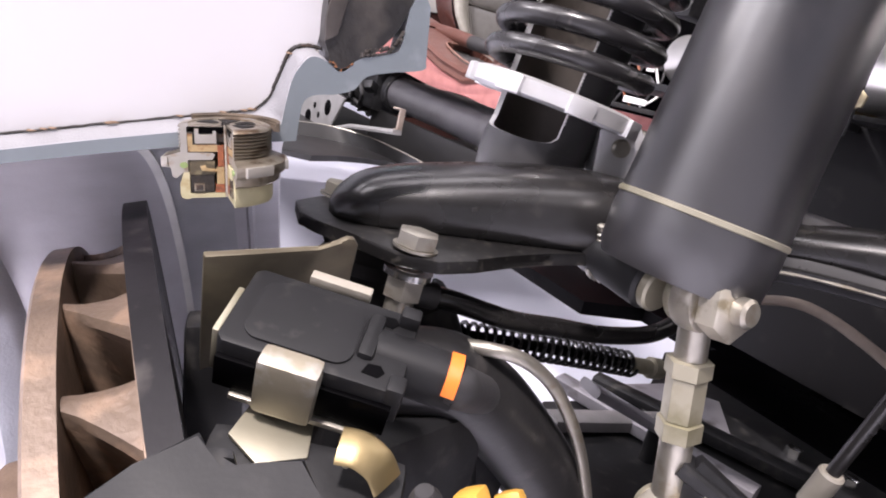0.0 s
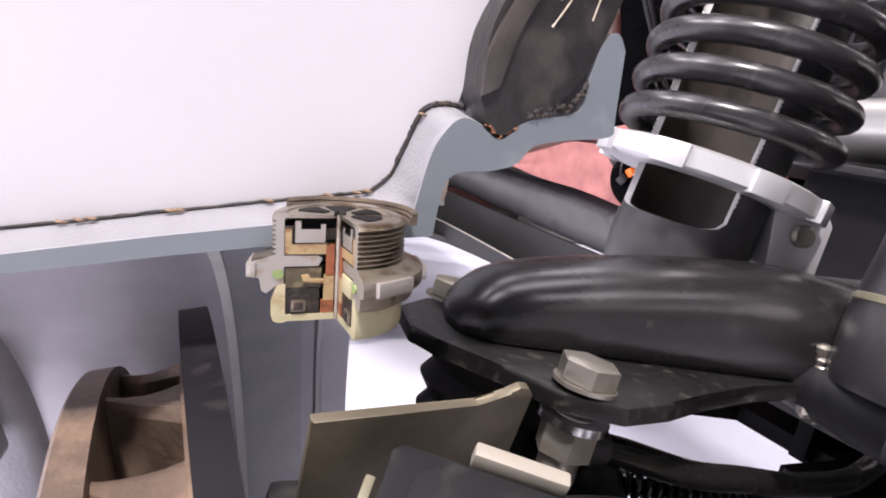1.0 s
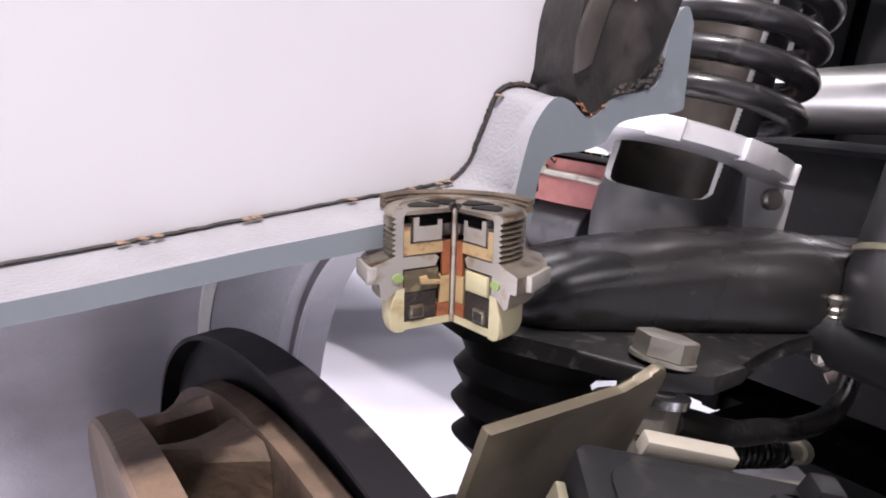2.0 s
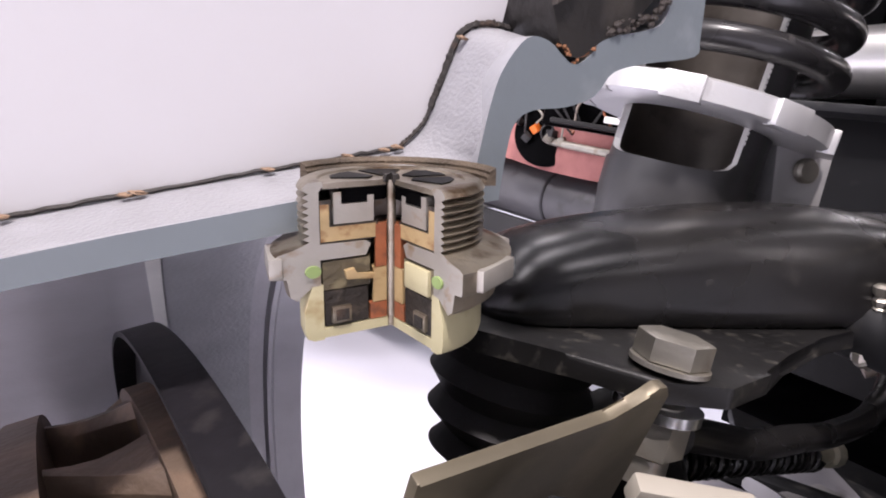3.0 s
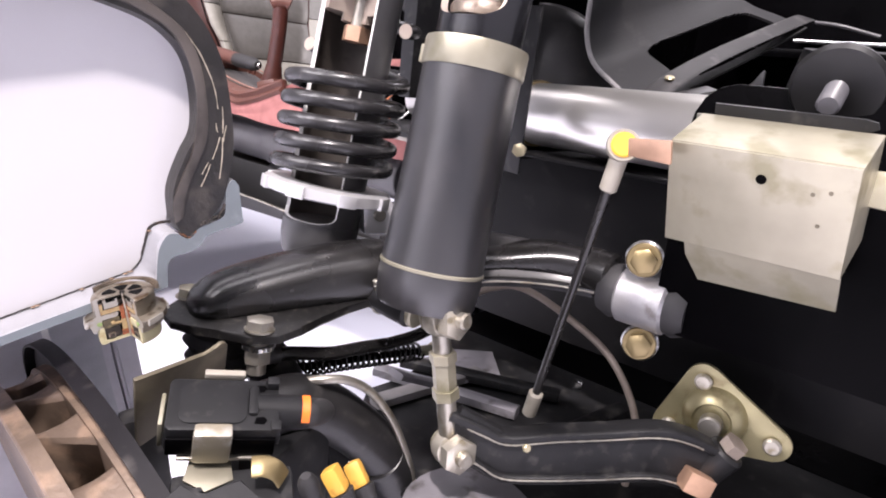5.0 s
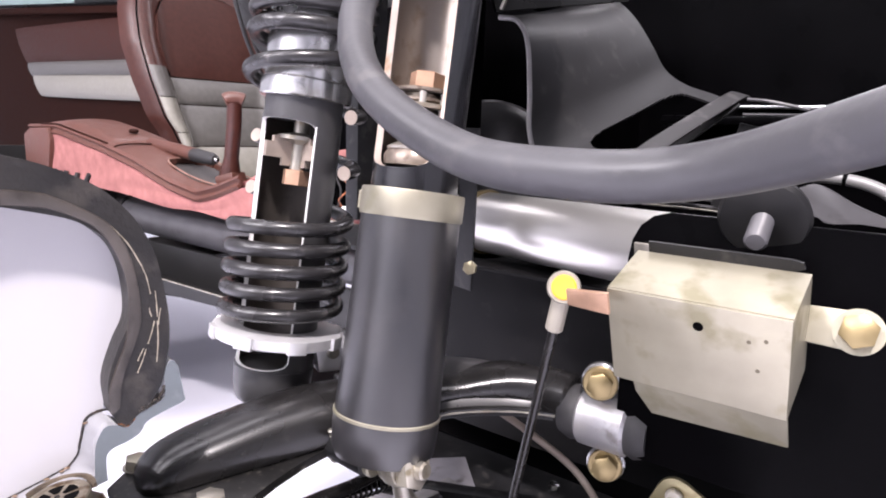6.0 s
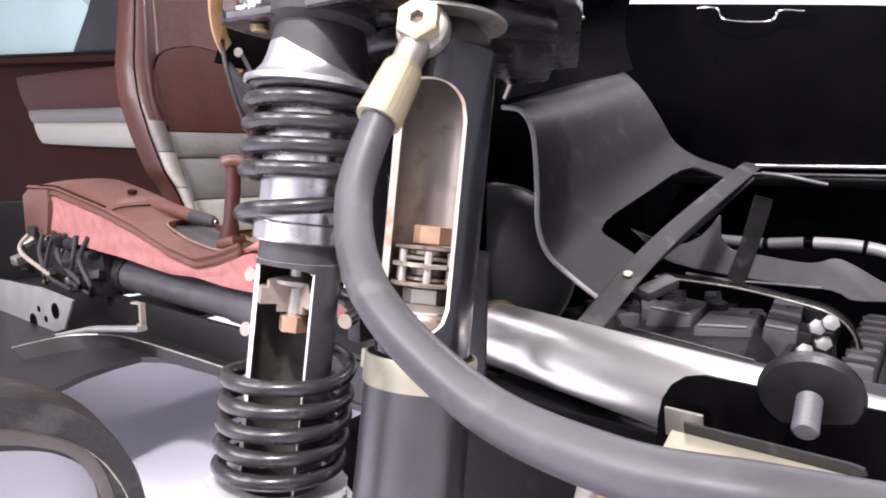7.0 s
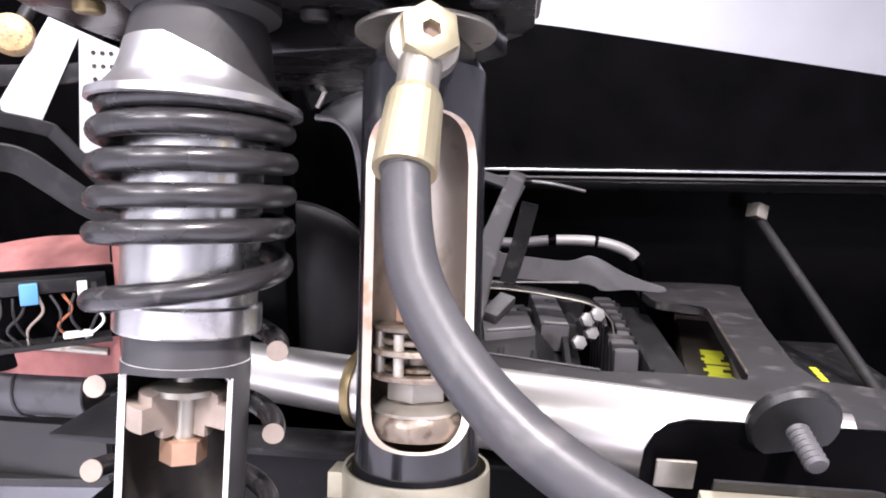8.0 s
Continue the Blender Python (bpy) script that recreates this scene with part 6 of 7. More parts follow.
outline = smooth([(0.040, 0.683), (0.012, 0.674), (-0.015, 0.667), (-0.034, 0.675), (-0.049, 0.686), (-0.062, 0.706), (-0.0635, 0.690), (-0.066, 0.678), (-0.073, 0.670), (-0.084, 0.667), (-0.140, 0.661), (-0.160, 0.662), (-0.176, 0.668), (-0.192, 0.663), (-0.215, 0.650), (-0.240, 0.640), (-0.262, 0.634), (-0.262, 0.628), (-0.240, 0.629), (-0.222, 0.630), (-0.204, 0.628), (-0.190, 0.628), (-0.176, 0.636), (-0.103, 0.638), (-0.016, 0.646), (0.012, 0.662)], 3)
part("pressing", slab(outline, -0.002, 0.002, 0.001, m=FACE), FRAME_GREY, frm)
part("flange", sweep([(0.6075, y, 0.6355 + 0.0016 * math.cos(40 * y)) for y in (-0.030, -0.074, -0.12, -0.166)], 0.0014, 8, flat=(0.004, 0.0012)), FRAME_GREY, frm, "worn flange edge")
part("upright_strap", sweep([(0.596, -0.108, 0.728), (0.603, -0.097, 0.68), (0.604, -0.084, 0.634)], 0.006, 12, flat=(0.0095, 0.001), wide=(0, 1, 0.25)), SATIN_BLACK, frm)
loop = spline([(0.600, -0.002, 0.632), (0.594, -0.050, 0.6325), (0.588, -0.094, 0.632), (0.582, -0.150, 0.626), (0.582, -0.180, 0.619), (0.588, -0.198, 0.604), (0.596, -0.205, 0.583), (0.598, -0.206, 0.55), (0.598, -0.206, 0.50)], 8)
part("slot_edge", sweep(loop, 0.0018, 8, flat=(0.014, 0.0015), wide=(1, 0, 0)), GLOSS_BLACK, frm)
# Steel line stands in for the highlight along the glossy slot edge.
part("slot_highlight", sweep([q + Vector((-0.014, 0, 0.0004)) for q in loop], 0.0011, 8), STEEL_DULL, frm, "thin bright line drawn for the slot edge's highlight")

deck = thing("deck", pose(0, 0, 0), "dusty dark grey sheet deck framing the battery opening", "body panel")
TILT = Matrix(((1, 0, 0, 0), (0, 1, 0, 0), (-0.06, 0, 1, 0.6252), (0, 0, 0, 1)))
part("near_sheet", slab(smooth([(0.300, -0.010), (0.466, -0.010), (0.440, -0.087), (0.414, -0.155), (0.424, -0.182), (0.416, -0.262), (0.425, -0.276), (0.600, -0.302), (0.730, -0.322), (0.756, -0.316), (0.775, -0.275), (0.800, -0.262), (0.930, -0.262), (0.968, -0.290), (0.965, -0.420), (0.900, -0.417), (0.700, -0.375), (0.548, -0.346), (0.420, -0.330), (0.400, -0.400), (0.300, -0.400)], 2), -0.012, 0.0, 0.002, m=TILT), DECK_GREY, deck)
part("edge_bead", sweep([TILT @ Vector((x, y, 0.0012)) for x, y in ((0.466, -0.012), (0.440, -0.087), (0.416, -0.150))], 0.0011, 8), FRAME_GREY, deck, "thin lighter folded edge")
part("battery_edge", sweep([TILT @ Vector((x, y, 0.001)) for x, y in ((0.432, -0.277), (0.600, -0.3025), (0.728, -0.322))], 0.0012, 8), OILED, deck, "thin bronze folded edge")

# axle drive casting in the middle of the car
drive = thing("axle_drive", INNER, "dusty dark grey ribbed axle drive casting with pale zinc bolts", "gearbox")
part("case", block(0.44, 0.72, -0.17, 0.16, 0.44, 0.565, 0.018), SATIN_BLACK, drive)
for k in range(9):
    y = -0.150 + 0.034 * k
    part("rib", slab([(0.43, 0.50), (0.45, 0.575), (0.56, 0.585), (0.70, 0.580), (0.72, 0.50)], -0.003, 0.003, 0.001, m=Matrix.Translation((0, y, 0)) @ Matrix(((1, 0, 0, 0), (0, 0, 1, 0), (0, 1, 0, 0), (0, 0, 0, 1)))), SHEET_GREY, drive)
cast = random.Random(21)
for x, y, r, h in ((0.64, -0.058, 0.012, 0.602), (0.63, -0.104, 0.009, 0.598), (0.65, -0.135, 0.008, 0.604), (0.66, -0.160, 0.016, 0.606), (0.63, -0.010, 0.014, 0.602), (0.50, 0.02, 0.012, 0.604), (0.53, 0.05, 0.010, 0.606)):
    part("boss", lathe([(0, 0.55), (r * 1.3, 0.55), (r * 1.05, h - 0.012), (r, h - 0.002), (r * 0.8, h), (0, h)], seg=24, m=pose(x, y, 0)), DECK_GREY, drive)
for k in range(22):
    x, y = cast.uniform(0.60, 0.70), cast.uniform(-0.175, 0.05)
    part("lug", block(-cast.uniform(0.006, 0.020), cast.uniform(0.006, 0.018), -cast.uniform(0.004, 0.012), cast.uniform(0.004, 0.014), -0.03, cast.uniform(0.0, 0.016), 0.0025, m=pose(x, y, 0.585, cast.uniform(-12, 12), cast.uniform(-12, 12), cast.uniform(-30, 30))), (DECK_GREY, SHEET_GREY, FRAME_GREY)[k % 3], drive)
for k in range(12):
    x, y = 0.44 + 0.012 * k, 0.07 - 0.004 * k
    part("lug", block(-cast.uniform(0.006, 0.014), cast.uniform(0.006, 0.014), -0.008, cast.uniform(0.004, 0.012), -0.03, cast.uniform(0.0, 0.014), 0.0025, m=pose(x, y + cast.uniform(-0.03, 0.02), 0.590, cast.uniform(-12, 12), cast.uniform(-12, 12), cast.uniform(-30, 30))), (DECK_GREY, SHEET_GREY, FRAME_GREY)[k % 3], drive)
for x0, x1, y0, y1, z, rx, ry in ((0.545, 0.655, -0.050, -0.002, 0.588, 4, 3), (0.535, 0.660, -0.112, -0.056, 0.583, -5, 2), (0.560, 0.690, -0.148, -0.116, 0.590, 3, -3)):
    part("cover_plate", block(-0.5 * (x1 - x0), 0.5 * (x1 - x0), -0.5 * (y1 - y0), 0.5 * (y1 - y0), -0.02, 0.012, 0.004, m=pose(0.5 * (x0 + x1), 0.5 * (y0 + y1), z, rx, ry, 6)), FRAME_GREY, drive, "flat dusty casting cover")
    part("cover_edge", block(-0.5 * (x1 - x0), -0.5 * (x1 - x0) + 0.004, -0.42 * (y1 - y0), 0.42 * (y1 - y0), 0.012, 0.0145, 0.001, m=pose(0.5 * (x0 + x1), 0.5 * (y0 + y1), z, rx, ry, 6)), GALVANISED, drive, "worn bright edge")
part("nose", lathe([(0, -0.2), (0.05, -0.2), (0.062, -0.17), (0.066, -0.02), (0.04, 0), (0, 0)], m=axes((0.56, -0.14, 0.53), (0, -1, 0.05))), SHEET_GREY, drive)
for x, y, z in ((0.560, -0.1626, 0.6056), (0.562, -0.1731, 0.6113), (0.555, -0.1546, 0.5813), (0.565, -0.168, 0.590)):
    part("bolt", hexagon(0.008, 0, 0.008, m=axes((x - 0.004, y - 0.008, z), (-0.85, -0.35, 0.4))), GALVANISED, drive, "pale zinc bolt")

rnd = random.Random(11)


def far_box(name, label, x0, x1, y0, y1, z0, z1, mat, category="box"):
    ob = thing(name, pose(0, 0, 0), label, category)
    part("body", block(x0, x1, y0, y1, z0, z1, 0.006), mat, ob)
    return ob


battery = thing("battery", pose(0.655, -0.284, 0.362, 0, 0, -9.5), "olive-brown battery with yellow-green printed marks", "battery")
part("body", block(0, 0.31, -0.074, 0, 0, 0.146, 0.004), BATTERY_BROWN, battery)
part("rim", block(-0.004, 0.314, -0.079, -0.0735, 0.130, 0.153, 0.0015), OILED, battery)
part("end_rim", block(0.306, 0.314, -0.073, 0.002, 0.130, 0.153, 0.0015), OILED, battery)
for k in range(9):
    y = -0.026 - 0.003 * math.sin(2.3 * k)
    part("print_bar", block(0.022 + 0.0125 * k + 0.006 * (k > 3), 0.0325 + 0.0125 * k + 0.006 * (k > 3), y - 0.027 - 0.004 * math.cos(1.7 * k), y, 0.1465, 0.1472), YELLOW_GREEN, battery)
carrier = far_box("carrier", "black-grey sheet metal carrier beside the battery", 0.59, 0.90, -0.272, -0.226, 0.38, 0.540, SHEET_GREY, "carrier")
carrier2 = far_box("carrier", "dusty grey ribbed carrier beside the axle drive", 0.635, 0.92, -0.222, -0.192, 0.38, 0.550, FRAME_GREY, "carrier")
for k in range(7):
    part("rib", block(0.645 + 0.038 * k, 0.653 + 0.038 * k, -0.2235, -0.1905, 0.40, 0.5535, 0.0015), DECK_GREY, carrier2)
part("lip", block(0.588, 0.90, -0.232, -0.226, 0.540, 0.545, 0.001), SATIN_BLACK, carrier)
fuse = far_box("fuse_box", "black fuse box with two yellow-green printed marks", 0.64, 0.92, -0.57, -0.425, 0.36, 0.490, SATIN_BLACK, "box")
for x, y in ((0.700, -0.447), (0.705, -0.470)):
    for k in range(5):
        part("print_bar", block(x + 0.017 * k, x + 0.013 + 0.017 * k, y - 0.0055 * k * 0.35 - 0.009, y - 0.0055 * k * 0.35, 0.4905, 0.4912), YELLOW_GREEN, fuse)
single("stay", sweep([(0.98, -0.455, 0.685), (0.80, -0.50, 0.56), (0.66, -0.53, 0.47)], 0.008, 10), SHEET_GREY, pose(0, 0, 0), "grey steel stay across the compartment", "stay")
single("square_clip", block(-0.012, 0.012, -0.012, 0.012, -0.012, 0.012, 0.003), STEEL_DULL, pose(0.965, -0.452, 0.690, 20, 10, 30), "small dull grey square clip on the steel stay", "clip")
conduit = thing("conduit", pose(0, 0, 0), "pale grey plastic conduit in short lengths with black clips", "conduit")
lane = spline([(0.85, 0.03, 0.646), (0.85, -0.065, 0.645), (0.85, -0.128, 0.651), (0.85, -0.190, 0.650), (0.85, -0.232, 0.638), (0.85, -0.252, 0.620), (0.86, -0.262, 0.590), (0.86, -0.265, 0.50)], 10)
part("core", sweep(lane, 0.0064, 10), DEEP_BLACK, conduit)
for a, b in ((2, 10), (11, 18), (20, 29), (30, 46)):
    part("sleeve", sweep(lane[a:b + 1], 0.0082, 12), GALVANISED if b > 24 else FRAME_GREY, conduit)
floor_pan = thing("compartment_backing", pose(0, 0, 0), "black sheet added to close the front compartment bottom", "floor pan")
# Added closing sheet; its near-black colour gives the compartment an unlit bottom.
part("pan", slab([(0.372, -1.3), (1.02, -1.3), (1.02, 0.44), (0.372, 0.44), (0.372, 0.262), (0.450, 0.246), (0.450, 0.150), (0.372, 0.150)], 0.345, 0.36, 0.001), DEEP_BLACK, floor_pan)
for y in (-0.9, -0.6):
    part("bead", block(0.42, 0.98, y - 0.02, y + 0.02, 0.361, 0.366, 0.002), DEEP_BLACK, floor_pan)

# ---------------------------------------------------------------- far side of the bodywork
body = thing("body_side", pose(0, 0, 0), "gloss black inner side of the bodywork with bright trim", "bodywork")
SIDE = Matrix(((0, 0, 1, 0), (1, 0, 0, 0), (0, 1, 0, 0), (0, 0, 0, 1)))
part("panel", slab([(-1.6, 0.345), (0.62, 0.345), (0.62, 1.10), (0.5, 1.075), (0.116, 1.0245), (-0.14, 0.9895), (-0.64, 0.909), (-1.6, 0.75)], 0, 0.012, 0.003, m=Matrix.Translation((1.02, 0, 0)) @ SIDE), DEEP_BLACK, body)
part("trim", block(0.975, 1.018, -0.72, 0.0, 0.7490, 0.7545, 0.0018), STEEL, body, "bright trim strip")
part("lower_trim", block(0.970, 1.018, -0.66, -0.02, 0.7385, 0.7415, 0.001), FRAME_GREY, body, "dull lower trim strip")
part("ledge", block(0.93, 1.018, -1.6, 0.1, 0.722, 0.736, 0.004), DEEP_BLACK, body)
part("clip", sweep(spline([(1.0, 0.09, 1.010), (1.0, 0.06, 1.006), (1.0, 0.045, 0.986), (1.0, -0.02, 0.976), (1.0, -0.035, 0.990), (1.0, -0.07, 0.985)], 5), 0.003, 6, flat=(0.004, 0.002)), STEEL, body, "small bright wire clip")
bulk = thing("bulkhead", pose(0, 0, 0), "black front bulkhead of the car with added dark closing panels", "bulkhead")
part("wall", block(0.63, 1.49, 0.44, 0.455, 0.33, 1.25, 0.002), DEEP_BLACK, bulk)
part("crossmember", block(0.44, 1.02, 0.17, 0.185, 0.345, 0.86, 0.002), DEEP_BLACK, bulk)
# Two added near-black panels shut out the bright hall beside the seat.
part("dark_closure", block(1.490, 1.520, 0.456, 2.020, 0.345, 1.17, 0.002), DEEP_BLACK, bulk)
part("upper_dark_closure", block(1.490, 1.520, 0.456, 1.560, 1.172, 1.60, 0.002), DEEP_BLACK, bulk)
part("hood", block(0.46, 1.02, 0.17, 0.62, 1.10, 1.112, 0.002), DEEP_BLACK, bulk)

# ---------------------------------------------------------------- tunnel and cabin
tun = thing("tunnel_tube", axes((0.655, 0.50, 0.452), (0, 1, 0.012), (0, 0, 1)), "dark grey painted drive shaft tube along the tunnel", "tube")
part("tube", rod(0.042, 0, 0.86, 0.002), TUNNEL_GREY, tun)
part("sleeve", rod(0.046, 0.10, 0.40, 0.002), TUNNEL_GREY, tun)
part("collar", rod(0.049, 0.845, 0.875, 0.003), SATIN_BLACK, tun)
gear = thing("gearbox", pose(0, 0, 0), "black oily gearbox with loose cables behind the tunnel tube", "gearbox")
part("case", block(0.60, 0.75, 1.40, 1.80, 0.40, 0.52, 0.02), SATIN_BLACK, gear)
part("bell_housing", lathe([(0, 0), (0.046, 0), (0.052, 0.03), (0.060, 0.06), (0.058, 0.07), (0.072, 0.12), (0.086, 0.17), (0.092, 0.18), (0.092, 0.20), (0.080, 0.205), (0.080, 0.34), (0, 0.34)], seg=40, m=axes((0.672, 1.385, 0.468), (0, 1, 0.012), (0, 0, 1))), CASTING, gear, "dark ribbed bell housing")
for k in range(16):
    part("fin", slab([(0.046, 0.035), (0.064, 0.035), (0.100, 0.175), (0.080, 0.178)], -0.0025, 0.0025, 0.001, m=axes((0.672, 1.385, 0.468), (0, 1, 0.012), (0, 0, 1)) @ Matrix.Rotation(radians(22.5 * k), 4, "Z") @ Matrix(((1, 0, 0, 0), (0, 0, 1, 0), (0, 1, 0, 0), (0, 0, 0, 1)))), CASTING, gear)
for a in (150, 185, 220, 250):
    part("housing_bolt", hexagon(0.009, 0, 0.010, m=axes((0.672, 1.385, 0.468), (0, 1, 0.012), (0, 0, 1)) @ Matrix.Rotation(radians(a), 4, "Z") @ pose(0.092, 0, 0.168, 180, 0, 0)), GALVANISED, gear, "pale zinc bolt")
for k in range(14):
    x, y, z = 0.60 + rnd.uniform(-0.02, 0.03), rnd.uniform(1.40, 1.80), rnd.uniform(0.42, 0.54)
    part("bolt" if k % 3 else "lug", hexagon(rnd.uniform(0.010, 0.018), -0.02, 0.012, m=axes((x, y, z), (-0.9, rnd.uniform(-0.5, 0.3), rnd.uniform(-0.3, 0.4)))), STEEL_DULL if k % 3 == 0 else SHEET_GREY, gear)
for k in range(10):
    bx, by, bz = 0.585 + rnd.uniform(-0.02, 0.015), rnd.uniform(1.38, 1.85), rnd.uniform(0.43, 0.56)
    part("fitting", block(-rnd.uniform(0.008, 0.02), 0.012, -rnd.uniform(0.008, 0.022), 0.015, -0.010, rnd.uniform(0.006, 0.018), 0.003, m=pose(bx, by, bz, rnd.uniform(-30, 30), rnd.uniform(-30, 30), rnd.uniform(0, 90))), (SHEET_GREY, STEEL_DULL, SATIN_BLACK)[k % 3], gear)
for k in range(6):
    y = 1.42 + 0.065 * k
    pts = [(0.58, y, 0.56), (0.565 + rnd.uniform(-0.02, 0.01), y + rnd.uniform(-0.05, 0.05), 0.50), (0.57, y + rnd.uniform(-0.1, 0.1), 0.44), (0.60, y + rnd.uniform(-0.1, 0.1), 0.40)]
    part("cable", sweep(spline(pts, 6), 0.006, 8), CUT_END if k == 5 else RUBBER, gear)
sus = thing("rear_bracket", pose(0, 0, 0), "grey sheet steel bracket with round holes under the gearbox", "bracket")
BR = Matrix.Translation((0.50, 0, 0)) @ SIDE
part("plate", slab([(1.34, 0.425), (1.52, 0.432), (1.80, 0.42), (1.86, 0.24), (1.60, 0.285), (1.40, 0.345)], 0, 0.006, 0.001, m=BR), GALVANISED, sus)
for y, z, r in ((1.58, 0.335, 0.022), (1.44, 0.385, 0.020), (1.50, 0.355, 0.008), (1.54, 0.375, 0.008)):
    # Near-black discs on the plate paint the dark of its holes.
    part("hole_shade", rod(r, -0.0016, 0.0, seg=24, m=Matrix.Translation((0.4995, y, z)) @ pose(0, 0, 0, 0, 90, 0)), DEEP_BLACK, sus)
part("rail", sweep([(0.49, 1.85, 0.215), (0.50, 1.25, 0.372), (0.52, 1.06, 0.40)], 0.007, 8, flat=(0.012, 0.006)), GALVANISED, sus)

sill = thing("floor_pan", pose(0, 0, 0), "black floor pan cut open beside the tunnel, thin bright cut edge", "floor pan")
EDGE = [(0.63, 0.48), (0.605, 0.70), (0.594, 0.86), (0.575, 0.98), (0.556, 1.050), (0.528, 1.090), (0.466, 1.087), (0.401, 1.069), (0.3288, 1.0275), (0.27, 1.06), (0.20, 1.12), (0.14, 1.20), (0.14, 2.3), (0.81, 2.3), (0.81, 0.48)]
part("pan", slab(EDGE, 0.318, 0.330, 0.001), PAN_BLACK, sill)
RISE = spline([(0.565, 0.70, 0.345), (0.560, 0.80, 0.352), (0.542, 0.995, 0.360), (0.538, 1.10, 0.360), (0.525, 1.19, 0.360), (0.488, 1.255, 0.360), (0.436, 1.280, 0.360), (0.35, 1.29, 0.355)], 8)
part("cut_edge", sweep(RISE, 0.0022, 6), STEEL_DULL, sill, "bright cut edge")
sheet("upstand", lambda u, v: RISE[min(int(u * (len(RISE) - 1)), len(RISE) - 1)].lerp(Vector((0, 0, 0.326)) + Vector((RISE[min(int(u * (len(RISE) - 1)), len(RISE) - 1)].x + 0.015, RISE[min(int(u * (len(RISE) - 1)), len(RISE) - 1)].y - 0.02, 0)), v), 56, 3, 0.002, PAN_BLACK, sill)
part("seat_floor", block(0.812, 1.33, 1.32, 1.70, 0.318, 0.330, 0.001), PAN_BLACK, sill)
# Added dark backing keeps the white hall from showing behind the gearbox.
part("rear_backing", block(0.15, 1.488, 2.28, 2.30, 0.331, 0.60, 0.002), PAN_BLACK, sill)
part("tunnel_side", block(0.628, 0.64, 0.48, 1.45, 0.330, 0.408, 0.002), PAN_BLACK, sill)
part("hook", sweep([(0.535, 1.12, 0.445), (0.535, 1.085, 0.447), (0.535, 1.085, 0.40), (0.535, 1.10, 0.40)], 0.004, 6, flat=(0.008, 0.003)), CUT_END, sill)
con = thing("centre_console", pose(0, 0, 0), "oxblood leather centre console over dusty red carpet", "console")


def console_top(y):
    return float(np.interp(y, [0.60, 0.78, 0.88, 0.95, 1.05, 1.20, 1.35, 1.60, 1.80, 1.86], [0.600, 0.592, 0.560, 0.545, 0.560, 0.600, 0.630, 0.668, 0.665, 0.60]))


def side_low(y):
    return float(np.interp(y, [0.60, 0.75, 1.05, 1.45, 1.80], [0.495, 0.505, 0.510, 0.535, 0.545]))


sheet("carpet_side", lambda u, v: Vector((0.598 + 0.006 * math.sin(7 * u) * (1 - v) + 0.0015 * math.sin(31 * u + 9 * v), 0.42 + 1.38 * u, side_low(0.42 + 1.38 * u) + (console_top(0.42 + 1.38 * u) - 0.012 - side_low(0.42 + 1.38 * u)) * v)), 70, 8, 0.010, CARPET, con, label="dusty red carpet side")
sheet("carpet_front", lambda u, v: Vector((0.60 + 0.18 * u, 0.43, 0.49 + 0.18 * v)), 6, 6, 0.01, CARPET, con, lambda u, v: (u - 0.5) ** 2 + (v - 0.4) ** 2 < 0.06, label="dusty red carpet")
sheet("carpet_tunnel", lambda u, v: Vector((0.598 + 0.20 * v, 0.42 + 0.42 * u, console_top(0.42 + 0.42 * u) + 0.064 * math.sin(math.pi * v) ** 0.7 * (1 - u ** 3))), 28, 14, 0.008, CARPET, con, label="dusty red carpet")
tray_hole = lambda u, v: ((u - 0.225) / 0.125) ** 4 + ((v - 0.54) / 0.33) ** 4 < 1
sheet("moulding", lambda u, v: Vector((0.592 + 0.20 * v, 0.84 + 0.96 * u, console_top(0.84 + 0.96 * u) + 0.018 * math.sin(math.pi * min(1, v * 1.02)) ** 0.5)), 96, 40, 0.014, LEATHER_TAN, con, tray_hole, label="tan-brown leather console moulding")
sheet("armrest", lambda u, v: Vector((0.612 + 0.16 * v, 1.34 + 0.44 * u, console_top(1.34 + 0.44 * u) + 0.010 + 0.022 * (math.sin(math.pi * v) * math.sin(math.pi * u)) ** 0.35)), 24, 14, 0.01, LEATHER_TAN, con, label="tan-brown padded armrest lid")
sheet("rim_piping", lambda u, v: Vector((0.586 + 0.010 * math.sin(math.pi * v), 0.80 + 0.98 * u, console_top(0.80 + 0.98 * u) - 0.014 + 0.028 * v)), 50, 6, 0.008, LEATHER_TAN, con)
sheet("tray", lambda u, v: Vector((0.612 + 0.16 * v, 0.91 + 0.29 * u, console_top(0.91 + 0.29 * u) + 0.001)), 24, 8, 0.004, TRAY_GREY, con, label="grey rubber storage tray")
part("tray_seam", sweep([(0.592 + 0.20 * (0.54 + 0.33 * math.copysign(abs(math.sin(a)) ** 0.5, math.sin(a))), y, console_top(y) + 0.0185) for a, y in [(2 * math.pi * k / 40, 0.84 + 0.96 * (0.225 + 0.125 * math.copysign(abs(math.cos(2 * math.pi * k / 40)) ** 0.5, math.cos(2 * math.pi * k / 40)))) for k in range(41)]], 0.0022, 6), LEATHER_PALE_EDGE, con, "worn pale moulding edge")
part("lid_seam", sweep(spline([(0.588, 1.318, console_top(1.318) - 0.006), (0.597, 1.312, console_top(1.312) + 0.012), (0.640, 1.305, console_top(1.305) + 0.020), (0.720, 1.300, console_top(1.300) + 0.020)], 6), 0.0022, 6), LEATHER, con, "dark stitched seam")
